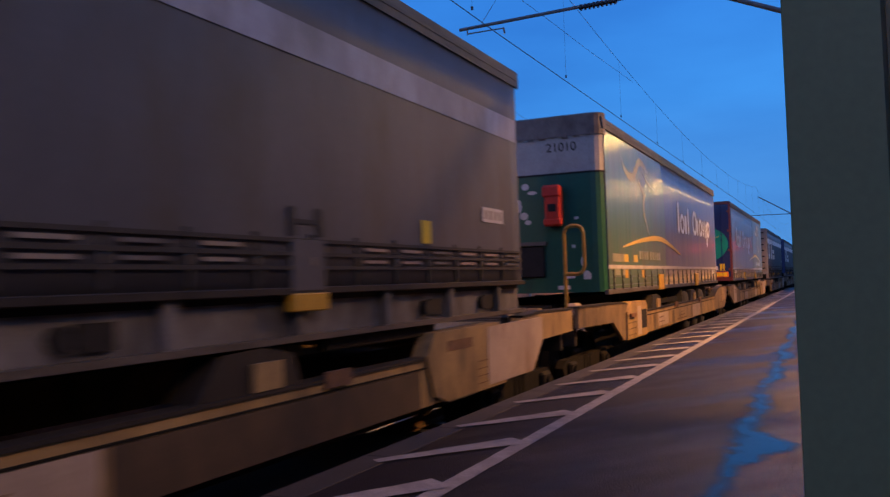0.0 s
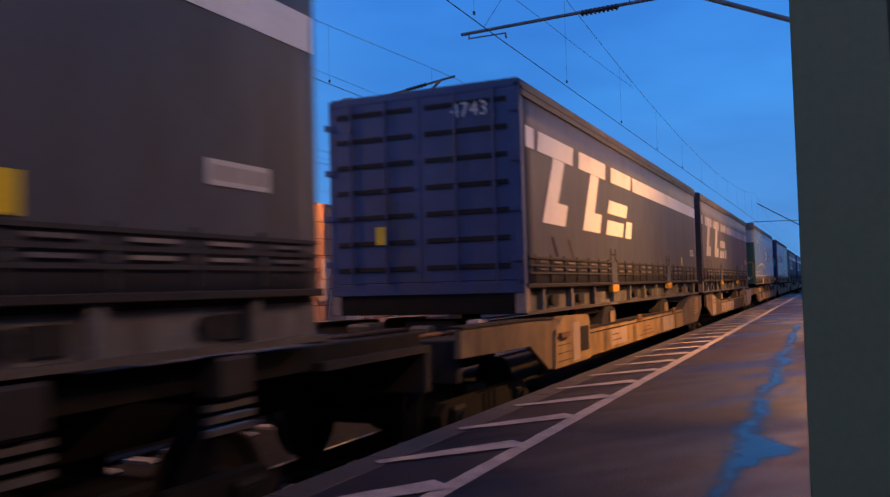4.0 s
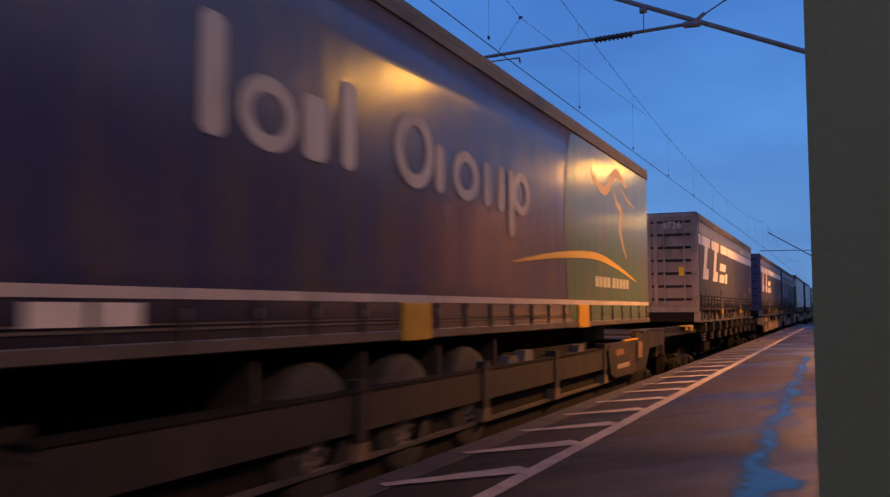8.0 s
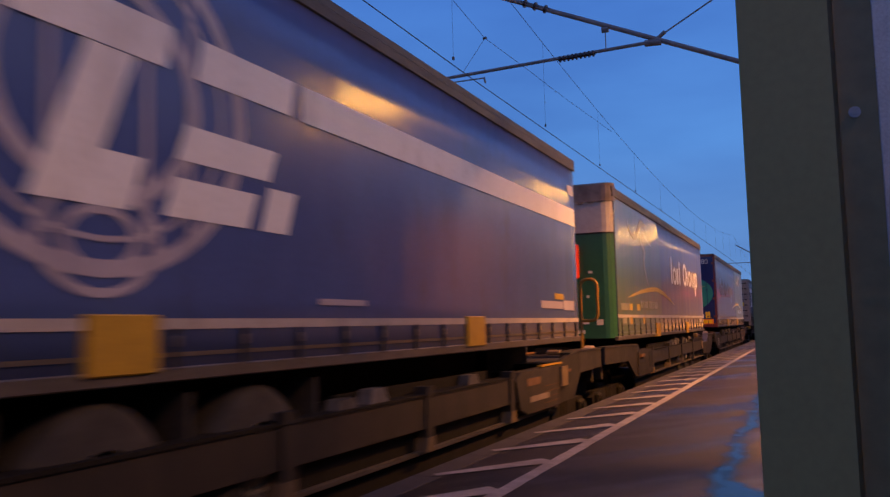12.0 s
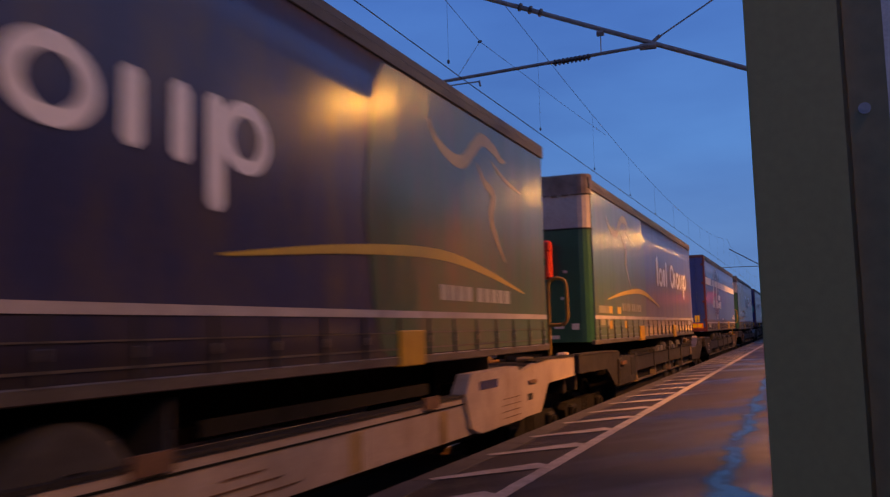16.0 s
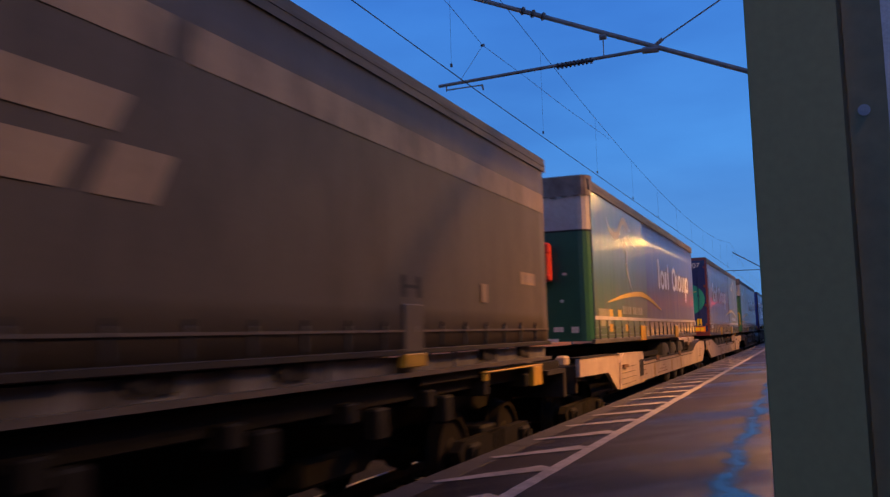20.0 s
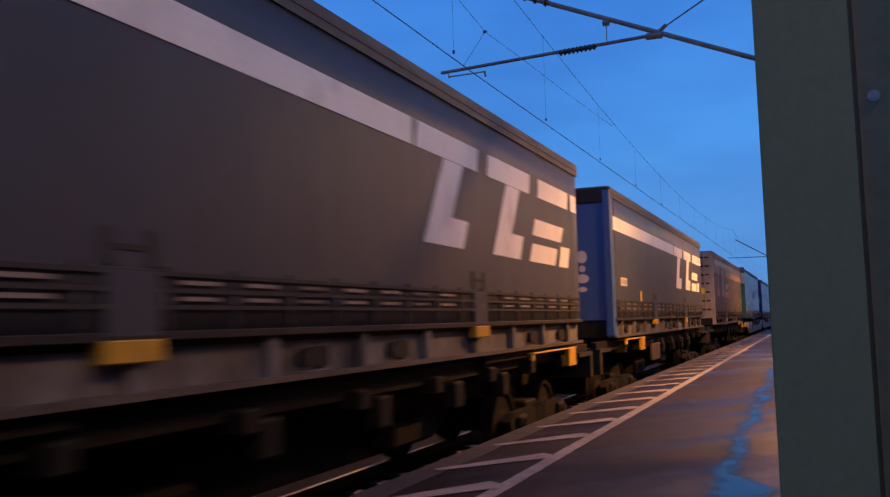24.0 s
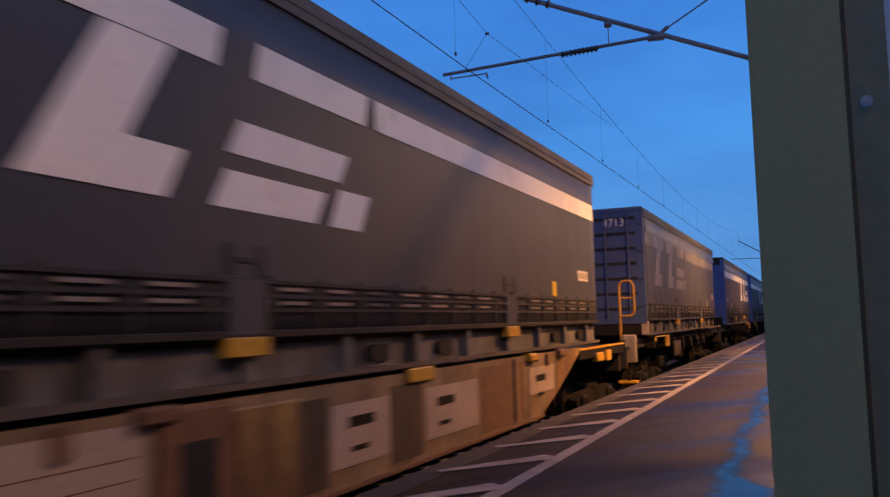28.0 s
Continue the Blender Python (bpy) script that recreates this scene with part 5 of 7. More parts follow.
        for ry, rz in ((0.42, 0.30), (0.27, 0.17)):
            part("print_ring", oval_ring(bmesh.new(), 4.16, 1.52, ry, rz, 0.06, xs - 0.0012, 0.001), M["graphic_lilac"], load)
        for ya, yb, za, zb, m in ((11.66, 12.72, 1.25, 1.35, "graphic_lilac"), (12.76, 13.33, 1.23, 1.37, "graphic_lilac"), (12.33, 12.76, 1.38, 1.46, "graphic_yellow"), (13.20, 13.50, 2.96, 3.10, "graphic_lilac"), (6.2, 6.9, 1.215, 1.26, "graphic_lilac")):
            part("small_print", bar(bmesh.new(), ya, yb, za, zb, xs + 0.001), M[m], load)
    band(0.06, LEN - 0.06, stripe - 0.030, stripe + 0.030, xs, M["stripe_pale"], load, "stripe", "thin pale stripe")
    band(0.06, LEN - 0.06, stripe - 0.165, stripe - 0.155, xs, M["rail_alu"], load, "hem")
    band(0.06, LEN - 0.06, hem + 0.135, hem + 0.150, xs, M["rail_alu"], load, "hem")
    lashings(load, z0 + 0.02, stripe - 0.035, xs - 0.002, 0.62)
    for y in (Y(4.3), Y(9.25)):
        p0 = hem + (0.055 if scheme == "blue" else -0.01)
        pad(load, y, p0, p0 + 0.31, HALF + 0.022, 0.50)
        pad(load, y, p0, p0 + 0.31, -HALF + 0.022, 0.50)
    part("hazard_label", bar(bmesh.new(), Y(0.95) - (0.18 if flip else 0.34), Y(0.95) + (0.18 if flip else 0.34), stripe - 0.165, stripe - 0.05, xs + 0.002), M["plate_white"], load)
    # underside
    part("chassis_beam", boxes((-0.55, -0.42, 0.3, LEN - 0.4, 0.42, 0.72), (0.42, 0.55, 0.3, LEN - 0.4, 0.42, 0.72)), M["steel_dark"], load)
    for v in ((3.15, 4.42, 5.72) if flip else (2.93, 4.23, 5.55)):
        for s in (-1, 1):
            wh = part("wheel", wheel_bm, M["tyre"], load, at=Matrix.Translation((s * (HALF - 0.375), Y(v), axle)) @ (Matrix.Identity(4) if s > 0 else pose(0, 0, 0, 0, 0, 180)), key="tyre", smooth=True)
            part("rim", rim_bm, M["rim"], wh, key="rim")
        bm = bmesh.new()
        rod(bm, (-0.9, Y(v), axle), (0.9, Y(v), axle), 0.07, 8)
        part("axle", bm, M["steel_dark"], load)
    for v in (2.3, 3.6, 4.9, 6.25):
        part("mudguard", boxes((HALF - 0.40, HALF - 0.06, Y(v) - 0.02, Y(v) + 0.02, 0.30, 0.70)), M["strap"], load)
    for s in (-1, 1):
        part("landing_leg", boxes((s * 0.75 - 0.07, s * 0.75 + 0.07, Y(10.9) - 0.07, Y(10.9) + 0.07, 0.15, 0.72), (s * 0.75 - 0.12, s * 0.75 + 0.12, Y(10.9) - 0.12, Y(10.9) + 0.12, 0.10, 0.15)), M["steel_dark"], load)
    part("side_guard", boxes((HALF - 0.16, HALF - 0.12, *sorted((Y(6.6), Y(9.9))), 0.44, 0.54)), M["steel_dark"], load)
    if near == "doors":
        doors(load, end, HALF, z0 + 0.08, z1 - 0.06, False, M["maroon"], end)
        yb = -0.048
        def plate(name, x0, x1, a, b, mat, d=0.006, y=yb):
            return part(name, boxes((x0, x1, y - d, y, a, b)), mat, load)
        if scheme != "blue":
            bm = bmesh.new()
            prism(bm, [(0.27 + 0.90 * math.cos(6.28318 * i / 36), 2.06 + 0.64 * math.sin(6.28318 * i / 36)) for i in range(36)], "y", yb - 0.005, yb - 0.001)
            part("teal_disc", bm, M["teal_print"], load, "teal printed disc")
            for i, (w, h) in enumerate(((0.10, 0.20), (0.09, 0.13), (0.08, 0.13), (0.07, 0.17), (0, 0), (0.12, 0.20), (0.07, 0.13), (0.09, 0.13), (0.09, 0.13), (0.09, 0.18))):
                if w:
                    plate("print_bar", -1.10 + i * 0.175, -1.10 + i * 0.175 + w * 1.3, 2.90 - (0.06 if i in (0, 9) else 0), 2.90 + h * 1.3, M["graphic_white"])
            for pts in (((-0.2, 2.22), (0.02, 2.38), (0.25, 2.36), (0.5, 2.24), (0.9, 2.34)), ((0.28, 2.24), (0.52, 2.17), (0.45, 2.02), (0.62, 1.86))):
                ob = arc_line(load, 0, list(pts), 0.045, M["graphic_yellow"], "swoosh")
                ob.matrix_basis = Matrix(((0, 1, 0, 0), (-1, 0, 0, yb - 0.008), (0, 0, 1, 0), (0, 0, 0, 1)))
            ob = arc_line(load, 0, [(-1.15, 1.81), (-0.4, 1.89), (0.6, 1.83)], 0.05, M["graphic_yellow"], "swoosh")
            ob.matrix_basis = Matrix(((0, 1, 0, 0), (-1, 0, 0, yb - 0.008), (0, 0, 1, 0), (0, 0, 0, 1)))
            for i in range(7):
                plate("small_print", -0.1 + i * 0.09, -0.1 + i * 0.09 + 0.06, 1.69, 1.74, M["graphic_pale"], 0.008)
        if number:
            words("number", number, 0.26, M["plate_white"], load, Matrix.Translation((0.72, yb - 0.006, 3.26)) @ FACE_BACK, "white fleet number")
        plate("marker_plate", 0.55, 1.14, 0.90, 1.08, M["reflector"], 0.012)
        plate("marker_core", 0.60, 1.09, 0.935, 1.045, M["plate_yellow"], 0.015)
        plate("marker_plate", -1.14, -0.55, 0.90, 1.08, M["reflector"], 0.012)
        plate("warning_label", 0.86, 1.02, 1.12, 1.36, M["plate_yellow"], 0.008)
        plate("round_label", 0.66, 0.80, 1.14, 1.28, M["plate_white"], 0.008)
        plate("small_print", -1.12, -0.3, 1.24, 1.29, M["plate_white"], 0.008)
        plate("tail_strip", -1.2, 1.2, 0.84, 0.88, M["maroon"], 0.012)
        part("bumper", boxes((-1.15, 1.15, 0.02, 0.12, 0.46, 0.60), bevel=0.015), M["steel_grey"], load)
    else:
        def rounded(bm, w, y, r, lo, hi):
            arc = [(w - r + r * math.sin(q), y + r - r * math.cos(q)) for q in (0, 0.4, 0.8, 1.2, math.pi / 2)]
            prism(bm, [(-p[0], p[1]) for p in arc[::-1]] + arc + [(w, 0.16), (-w, 0.16)], "z", lo, hi)
            return bm
        part("front_wall", rounded(bmesh.new(), HALF + 0.004, -0.07, 0.20, z0 + 0.02, 2.67), M["green_panel"] if scheme != "blue" else end, load, "green painted front wall")
        part("seam", rounded(bmesh.new(), HALF + 0.010, -0.076, 0.20, 2.67, 2.70), M["rib_dark"], load)
        part("upper_front", rounded(bmesh.new(), HALF + 0.008, -0.075, 0.20, 2.70, 3.27), M["white_panel"], load, "pale upper front panel")
        part("front_cap", rounded(bmesh.new(), HALF + 0.022, -0.10, 0.20, 3.27, z1 + 0.045), M["cap_brown"], load, "weathered cap under the roof edge")
        for i in range(12):
            xx = -1.06 + i * 0.19
            part("cap_tab", boxes((xx, xx + 0.10, -0.112, -0.08, 3.235 + 0.012 * (i % 3), 3.29), bevel=0.004), M["cap_brown"], load)
        part("upper_seam", boxes((-0.32, -0.30, -0.079, -0.07, 2.71, 3.27)), M["rib_dark"], load)
        bm = boxes((0.36, 0.64, -0.25, -0.065, 1.86, 2.48), bevel=0.04).mesh()
        box(bm, 0.335, 0.645, -0.27, -0.10, 2.30, 2.50, bevel=0.035)
        box(bm, 0.345, 0.645, -0.262, -0.10, 1.85, 1.98, bevel=0.03)
        bx = part("extinguisher_box", bm, M["red_box"], load, "red extinguisher box")
        part("latch", boxes((0.43, 0.56, -0.264, -0.25, 2.08, 2.20), bevel=0.004), M["rib_dark"], bx)
        part("coupling_panel", boxes((-0.35, 0.30, -0.12, -0.06, 1.05, 1.55), bevel=0.02), M["rib_dark"], load, "dark coupling panel")
        part("coupling_rail", boxes((-0.40, 0.34, -0.14, -0.06, 1.56, 1.62)), M["rail_alu"], load)
        for x, z, w, h in ((0.62, 1.02, 0.16, 0.08), (0.92, 1.0, 0.12, 0.10), (0.5, 0.85, 0.2, 0.06), (-0.9, 0.95, 0.2, 0.1), (-0.95, 0.82, 0.24, 0.08), (0.75, 1.5, 0.05, 0.05), (0.8, 1.95, 0.07, 0.04)):
            part("label_plate", boxes((x, x + w, -0.078, -0.068, z, z + h)), M["plate_white"], load)
        words("number", number, 0.20, M["rib_dark"], load, Matrix.Translation((0.63, -0.080, 3.10)) @ FACE_BACK, "dark fleet number") if number else None
        if number:
            for x, z, w, h in ((-0.06, 2.46, 0.13, 0.11), (0.04, 2.38, 0.16, 0.06), (-0.10, 1.98, 0.14, 0.13), (-0.02, 1.90, 0.11, 0.08), (-0.16, 2.10, 0.10, 0.22), (0.88, 1.20, 0.08, 0.16), (0.92, 1.04, 0.10, 0.10)):
                bm = bmesh.new()
                prism(bm, [(x + w * (0.5 + 0.5 * math.cos(q)), z + h * (0.5 + 0.5 * math.sin(q))) for q in [6.28318 * k / 9 for k in range(9)]], "y", -0.075, -0.071)
                part("pale_mark", bm, M["plate_white"], load, "pale sprayed mark")
    return load


def swap_body(name_label, curtain, mark, near, end_mat, number="", faded=False, group="swap bodies on the train", drop=0.0):
    """A curtain-sided swap body on its own bottom frame. mark: where the slanted print starts, counted from the near end."""
    load = thing("swap_body", name_label, "container", group)
    z0, z1 = 0.68, 3.41
    part("body", boxes((-HALF + 0.03, HALF - 0.035, 0.05, LEN - 0.05, 1.0, z1 - 0.1)), M["rib_dark"], load)
    part("floor", boxes((-HALF + 0.05, HALF - 0.05, 0.06, LEN - 0.06, 0.93, 0.99)), M["rib_dark"], load)
    part("roof", roof_bm(z1), M["roof"], load, "grey roof sheet")
    part("cant_rail", boxes((HALF - 0.02, HALF + 0.018, 0, LEN, z1 - 0.21, z1 - 0.10), (HALF - 0.02, HALF + 0.024, 0, LEN, z1 - 0.135, z1 - 0.115), (-HALF - 0.018, -HALF + 0.02, 0, LEN, z1 - 0.21, z1 - 0.10)), M["cant_rail"], load)
    seed = sum(map(ord, name_label)) + int(mark * 10)
    part("curtain", side_sheet(0.08, LEN - 0.08, 0.89 if curtain is M["curtain_dust"] else 0.98, z1 - 0.21, HALF + 0.002, seed, 0.004), curtain, load, smooth=True)
    part("curtain", side_sheet(0.08, LEN - 0.08, 0.98, z1 - 0.21, -HALF + 0.018, seed + 1), curtain, load, smooth=True)
    xs = HALF + 0.0075
    low = curtain is M["curtain_dust"]
    hem = 0.86 if low else 0.97
    ink = M["graphic_dust"] if curtain is M["curtain_dust"] else M["graphic_ghost"] if faded == "ghost" else M["graphic_faded"] if faded else M["graphic_white"]
    a, b = mark, mark + 5.25
    if a > 0.8:
        band(0.12, a - 0.12, 2.62 - drop, 2.87 - drop, xs, ink, load)
    if b < LEN - 0.5:
        band(b + 0.1, LEN - 0.12, 2.62 - drop, 2.87 - drop, xs, ink, load)
    if mark < 3:
        band(0.12, min(0.42, a), 2.62 - drop, 2.87 - drop, xs, ink, load)
    slant_mark(load, xs, a, b, 1.76 - drop, 2.87 - drop, ink)
    # lashing rails and bottom frame
    if low:
        part("lashing_rail", boxes((HALF, HALF + 0.022, 0.1, LEN - 0.1, 1.055, 1.075)), M["rail_alu"], load, "thin bright lashing rail")
    else:
        part("lashing_rail", boxes(*[(HALF, HALF + 0.026, 0.1, LEN - 0.1, z, z + 0.025) for z in (1.315, 1.225, 1.135)]), M["strap"], load, "dark lashing rail")
    # pale dashes put the rails' glints in as colour
    for i in range(0 if low else 22):
        y = 0.46 + i * 0.60
        if min(abs(y + 0.15 - 4.3), abs(y + 0.15 - 9.3)) < 0.4:
            continue
        for z in (1.272, 1.182):
            part("rail_gap", lambda: boxes((0, 0.012, 0, 0.33, 0, 0.024)), M["rail_glint"] if i % 3 else M["beam_grey"], load, at=Matrix.Translation((HALF + 0.012, y, z)), key="rail_gap")
    part("hem_rail", boxes((HALF - 0.04, HALF + 0.026, 0.02, LEN - 0.02, hem, hem + 0.05), (-HALF - 0.026, -HALF + 0.04, 0.02, LEN - 0.02, hem, hem + 0.05), bevel=0.006), M["steel_grey"], load)
    lashings(load, hem + 0.05, 1.12 if low else 1.37, xs - 0.004, 0.60)
    part("bottom_beam", boxes((HALF - 0.13, HALF - 0.075, 0.0, LEN, z0, hem - 0.02), (-HALF + 0.075, -HALF + 0.13, 0.0, LEN, z0, hem - 0.02)), M["beam_grey"], load, "dirty grey bottom beam")
    part("bottom_flange", boxes((HALF - 0.12, HALF + 0.015, 0, LEN, z0 - 0.015, z0 + 0.025)), M["rail_alu"], load)
    for i in range(11):
        y = 0.7 + i * 1.22
        part("bracket", boxes((HALF - 0.075, HALF - 0.005 - (0.05 if low else 0.0), y - 0.045, y + 0.045, z0 + 0.025, hem)), M["beam_grey"], load)
    for y in (1.1, 2.35, 6.0, 7.35, 11.2, 12.5):
        bm = bmesh.new()
        rod(bm, (HALF - 0.08, y, 0.81), (HALF - 0.02, y, 0.81), 0.065, 14)
        box(bm, HALF - 0.076, HALF - 0.05, y + 0.10, y + 0.34, 0.74, 0.88)
        part("leg_bracket", bm, M["rib_dark"], load)
    part("folded_leg", boxes((HALF - 0.16, HALF - 0.06, 2.2, 4.0, 0.56, 0.66), (HALF - 0.16, HALF - 0.06, 9.6, 11.4, 0.56, 0.66), bevel=0.01), M["steel_dark"], load)
    for y in (4.3, 9.3):
        pad(load, y, hem - 0.11, hem + 0.01, HALF + 0.026, 0.42)
        part("lifting_recess", boxes((HALF + 0.0, HALF + 0.028, y - 0.2, y + 0.2, hem + 0.02, 1.30 if low else 1.34), bevel=0.01), curtain, load)
        bm = bmesh.new()
        for d in (-0.16, 0.16):
            prism(bm, [(y + d - 0.05, 1.36), (y + d + 0.05, 1.36), (y + d + 0.03, 1.55), (y + d - 0.05, 1.55)], "x", HALF + 0.008, HALF + 0.0095)
        box(bm, HALF + 0.008, HALF + 0.0095, y - 0.2, y + 0.2, 1.44, 1.47)
        part("lifting_mark", bm, M["strap"], load, "dark bracket-shaped marking")
    if mark < 3:
        for y in (1.05, 1.75):
            bm = bmesh.new()
            bar(bm, y, y + 0.06, 1.36, 1.60, HALF + 0.0075, -0.2)
            part("scuff", bm, M["strap"], load, "dark slanted scuff")
    la = 0.6 if mark > 3 else LEN - 1.2
    tag = part("unit_label", bar(bmesh.new(), la, la + 0.58, 1.62, 1.77, xs + 0.002), M["graphic_dust"] if low else M["plate_white"], load, "small pale unit label")
    for i in range(4):
        part("label_bar", bar(bmesh.new(), la + 0.06 + i * 0.13, la + 0.13 + i * 0.13, 1.65, 1.74, xs + 0.0036), M["door_grey"], tag)
    part("warning_label", bar(bmesh.new(), (2.5 if mark > 3 else LEN - 2.6), (2.68 if mark > 3 else LEN - 2.42), 1.36, 1.56, xs + 0.004), M["graphic_dust"] if low else M["plate_yellow"], load)
    if near == "doors":
        doors(load, end_mat, HALF, 1.02, z1 - 0.06, True, M["post_pale"] if end_mat is M["door_grey"] else end_mat)
        part("end_beam", boxes((-HALF, HALF, -0.03, 0.10, z0, 0.95), bevel=0.01), M["steel_dark"], load)
        part("end_post_foot", boxes((HALF - 0.12, HALF + 0.01, -0.04, 0.12, z0, 1.0), (-HALF - 0.01, -HALF + 0.12, -0.04, 0.12, z0, 1.0), bevel=0.01), M["door_grey"], load)
        lx, lz = (0.82, 1.82) if end_mat is M["door_grey"] else (-0.62, 1.54)
        part("door_label", boxes((lx, lx + 0.15, -0.072, -0.062, lz, lz + 0.22)), M["plate_yellow"], load, "small yellow warning label")
    else:
        part("front_wall", boxes((-HALF + 0.02, HALF - 0.02, -0.03, 0.05, 0.98, z1 - 0.30), bevel=0.015), end_mat, load, "smooth front wall")
        part("front_header", boxes((-HALF, HALF, -0.045, 0.05, z1 - 0.30, z1 - 0.02), bevel=0.02), M["rib_dark"], load, "dark band under the roof")
        if number:
            for i in range(6):
                part("header_mark", boxes((-1.12 + i * 0.14, -1.03 + i * 0.14, -0.050, -0.044, z1 - 0.22, z1 - 0.11)), M["plate_white"], load)
        part("corner_post", boxes((HALF - 0.16, HALF + 0.012, -0.05, 0.10, z0, z1 - 0.05), (-HALF - 0.012, -HALF + 0.16, -0.05, 0.10, z0, z1 - 0.05), bevel=0.03), end_mat, load)
        part("end_beam", boxes((-HALF + 0.1, HALF - 0.1, -0.02, 0.10, z0, 0.97)), M["steel_dark"], load)
    if number:
        words("number", number, 0.24, M["plate_white"], load, Matrix.Translation((0.66, -0.070 if near == "doors" else -0.050, z1 - 0.33 if near == "doors" else z1 - 0.16)) @ FACE_BACK, "white unit number")
    return load


# wagons ------------------------------------------------------------
WHEELSETS = []


def wheelset_bm():
    """Axle with two wheels, turned as one piece."""
    bm = bmesh.new()
    half = [(0.0, 0.08), (0.60, 0.08), (0.66, 0.10), (0.66, 0.485), (0.69, 0.485), (0.70, 0.455), (0.82, 0.45), (0.82, 0.40), (0.78, 0.37), (0.78, 0.20), (0.84, 0.13), (0.90, 0.12), (0.90, 0.0)]
    prof = [(-x, r) for x, r in half[:0:-1]] + [(x, r) for x, r in half[1:]]
    seg = 24
    rings = [[bm.verts.new((x, max(r, 0.002) * math.cos(6.28318 * i / seg), max(r, 0.002) * math.sin(6.28318 * i / seg))) for i in range(seg)] for x, r in prof]
    for a, b in zip(rings, rings[1:]):
        for i in range(seg):
            bm.faces.new((a[i], a[(i + 1) % seg], b[(i + 1) % seg], b[i]))
    bmesh.ops.recalc_face_normals(bm, faces=bm.faces)
    return bm


def bogie(wagon, y, mat):
    bg = part("bogie", boxes((-0.90, 0.90, y - 0.25, y + 0.25, -0.40, -0.05), bevel=0.03), mat, wagon)
    for s in (-1, 1):
        bm = bmesh.new()
        prism(bm, [(y - 1.25, -0.22), (y - 1.1, -0.12), (y + 1.1, -0.12), (y + 1.25, -0.22), (y + 1.2, -0.36), (y + 0.62, -0.36), (y + 0.42, -0.44), (y - 0.42, -0.44), (y - 0.62, -0.36), (y - 1.2, -0.36)], "x", *sorted((s * 0.90, s * 1.02)))
        part("side_frame", bm, mat, bg)
    for dy in (-0.9, 0.9):
        WHEELSETS.append(part("wheelset", wheelset_bm, M["wheel_steel"], bg, at=Matrix.Translation((0, y + dy, -0.30)), key="wheelset"))
        for s in (-1, 1):
            bm = bmesh.new()
            box(bm, s * 1.0 - 0.09, s * 1.0 + 0.09, y + dy - 0.16, y + dy + 0.16, -0.46, -0.16, bevel=0.03)
            rod(bm, (s * 1.08, y + dy, -0.30), (s * 1.13, y + dy, -0.30), 0.10, 12)
            part("axle_box", bm, mat, bg)
    for s in (-1, 1):
        bm = bmesh.new()
        for d in (-0.15, 0.0, 0.15):
            rod(bm, (s * 0.98, y + d, -0.42), (s * 0.98, y + d, -0.12), 0.06, 10)
        part("spring", bm, mat, bg)


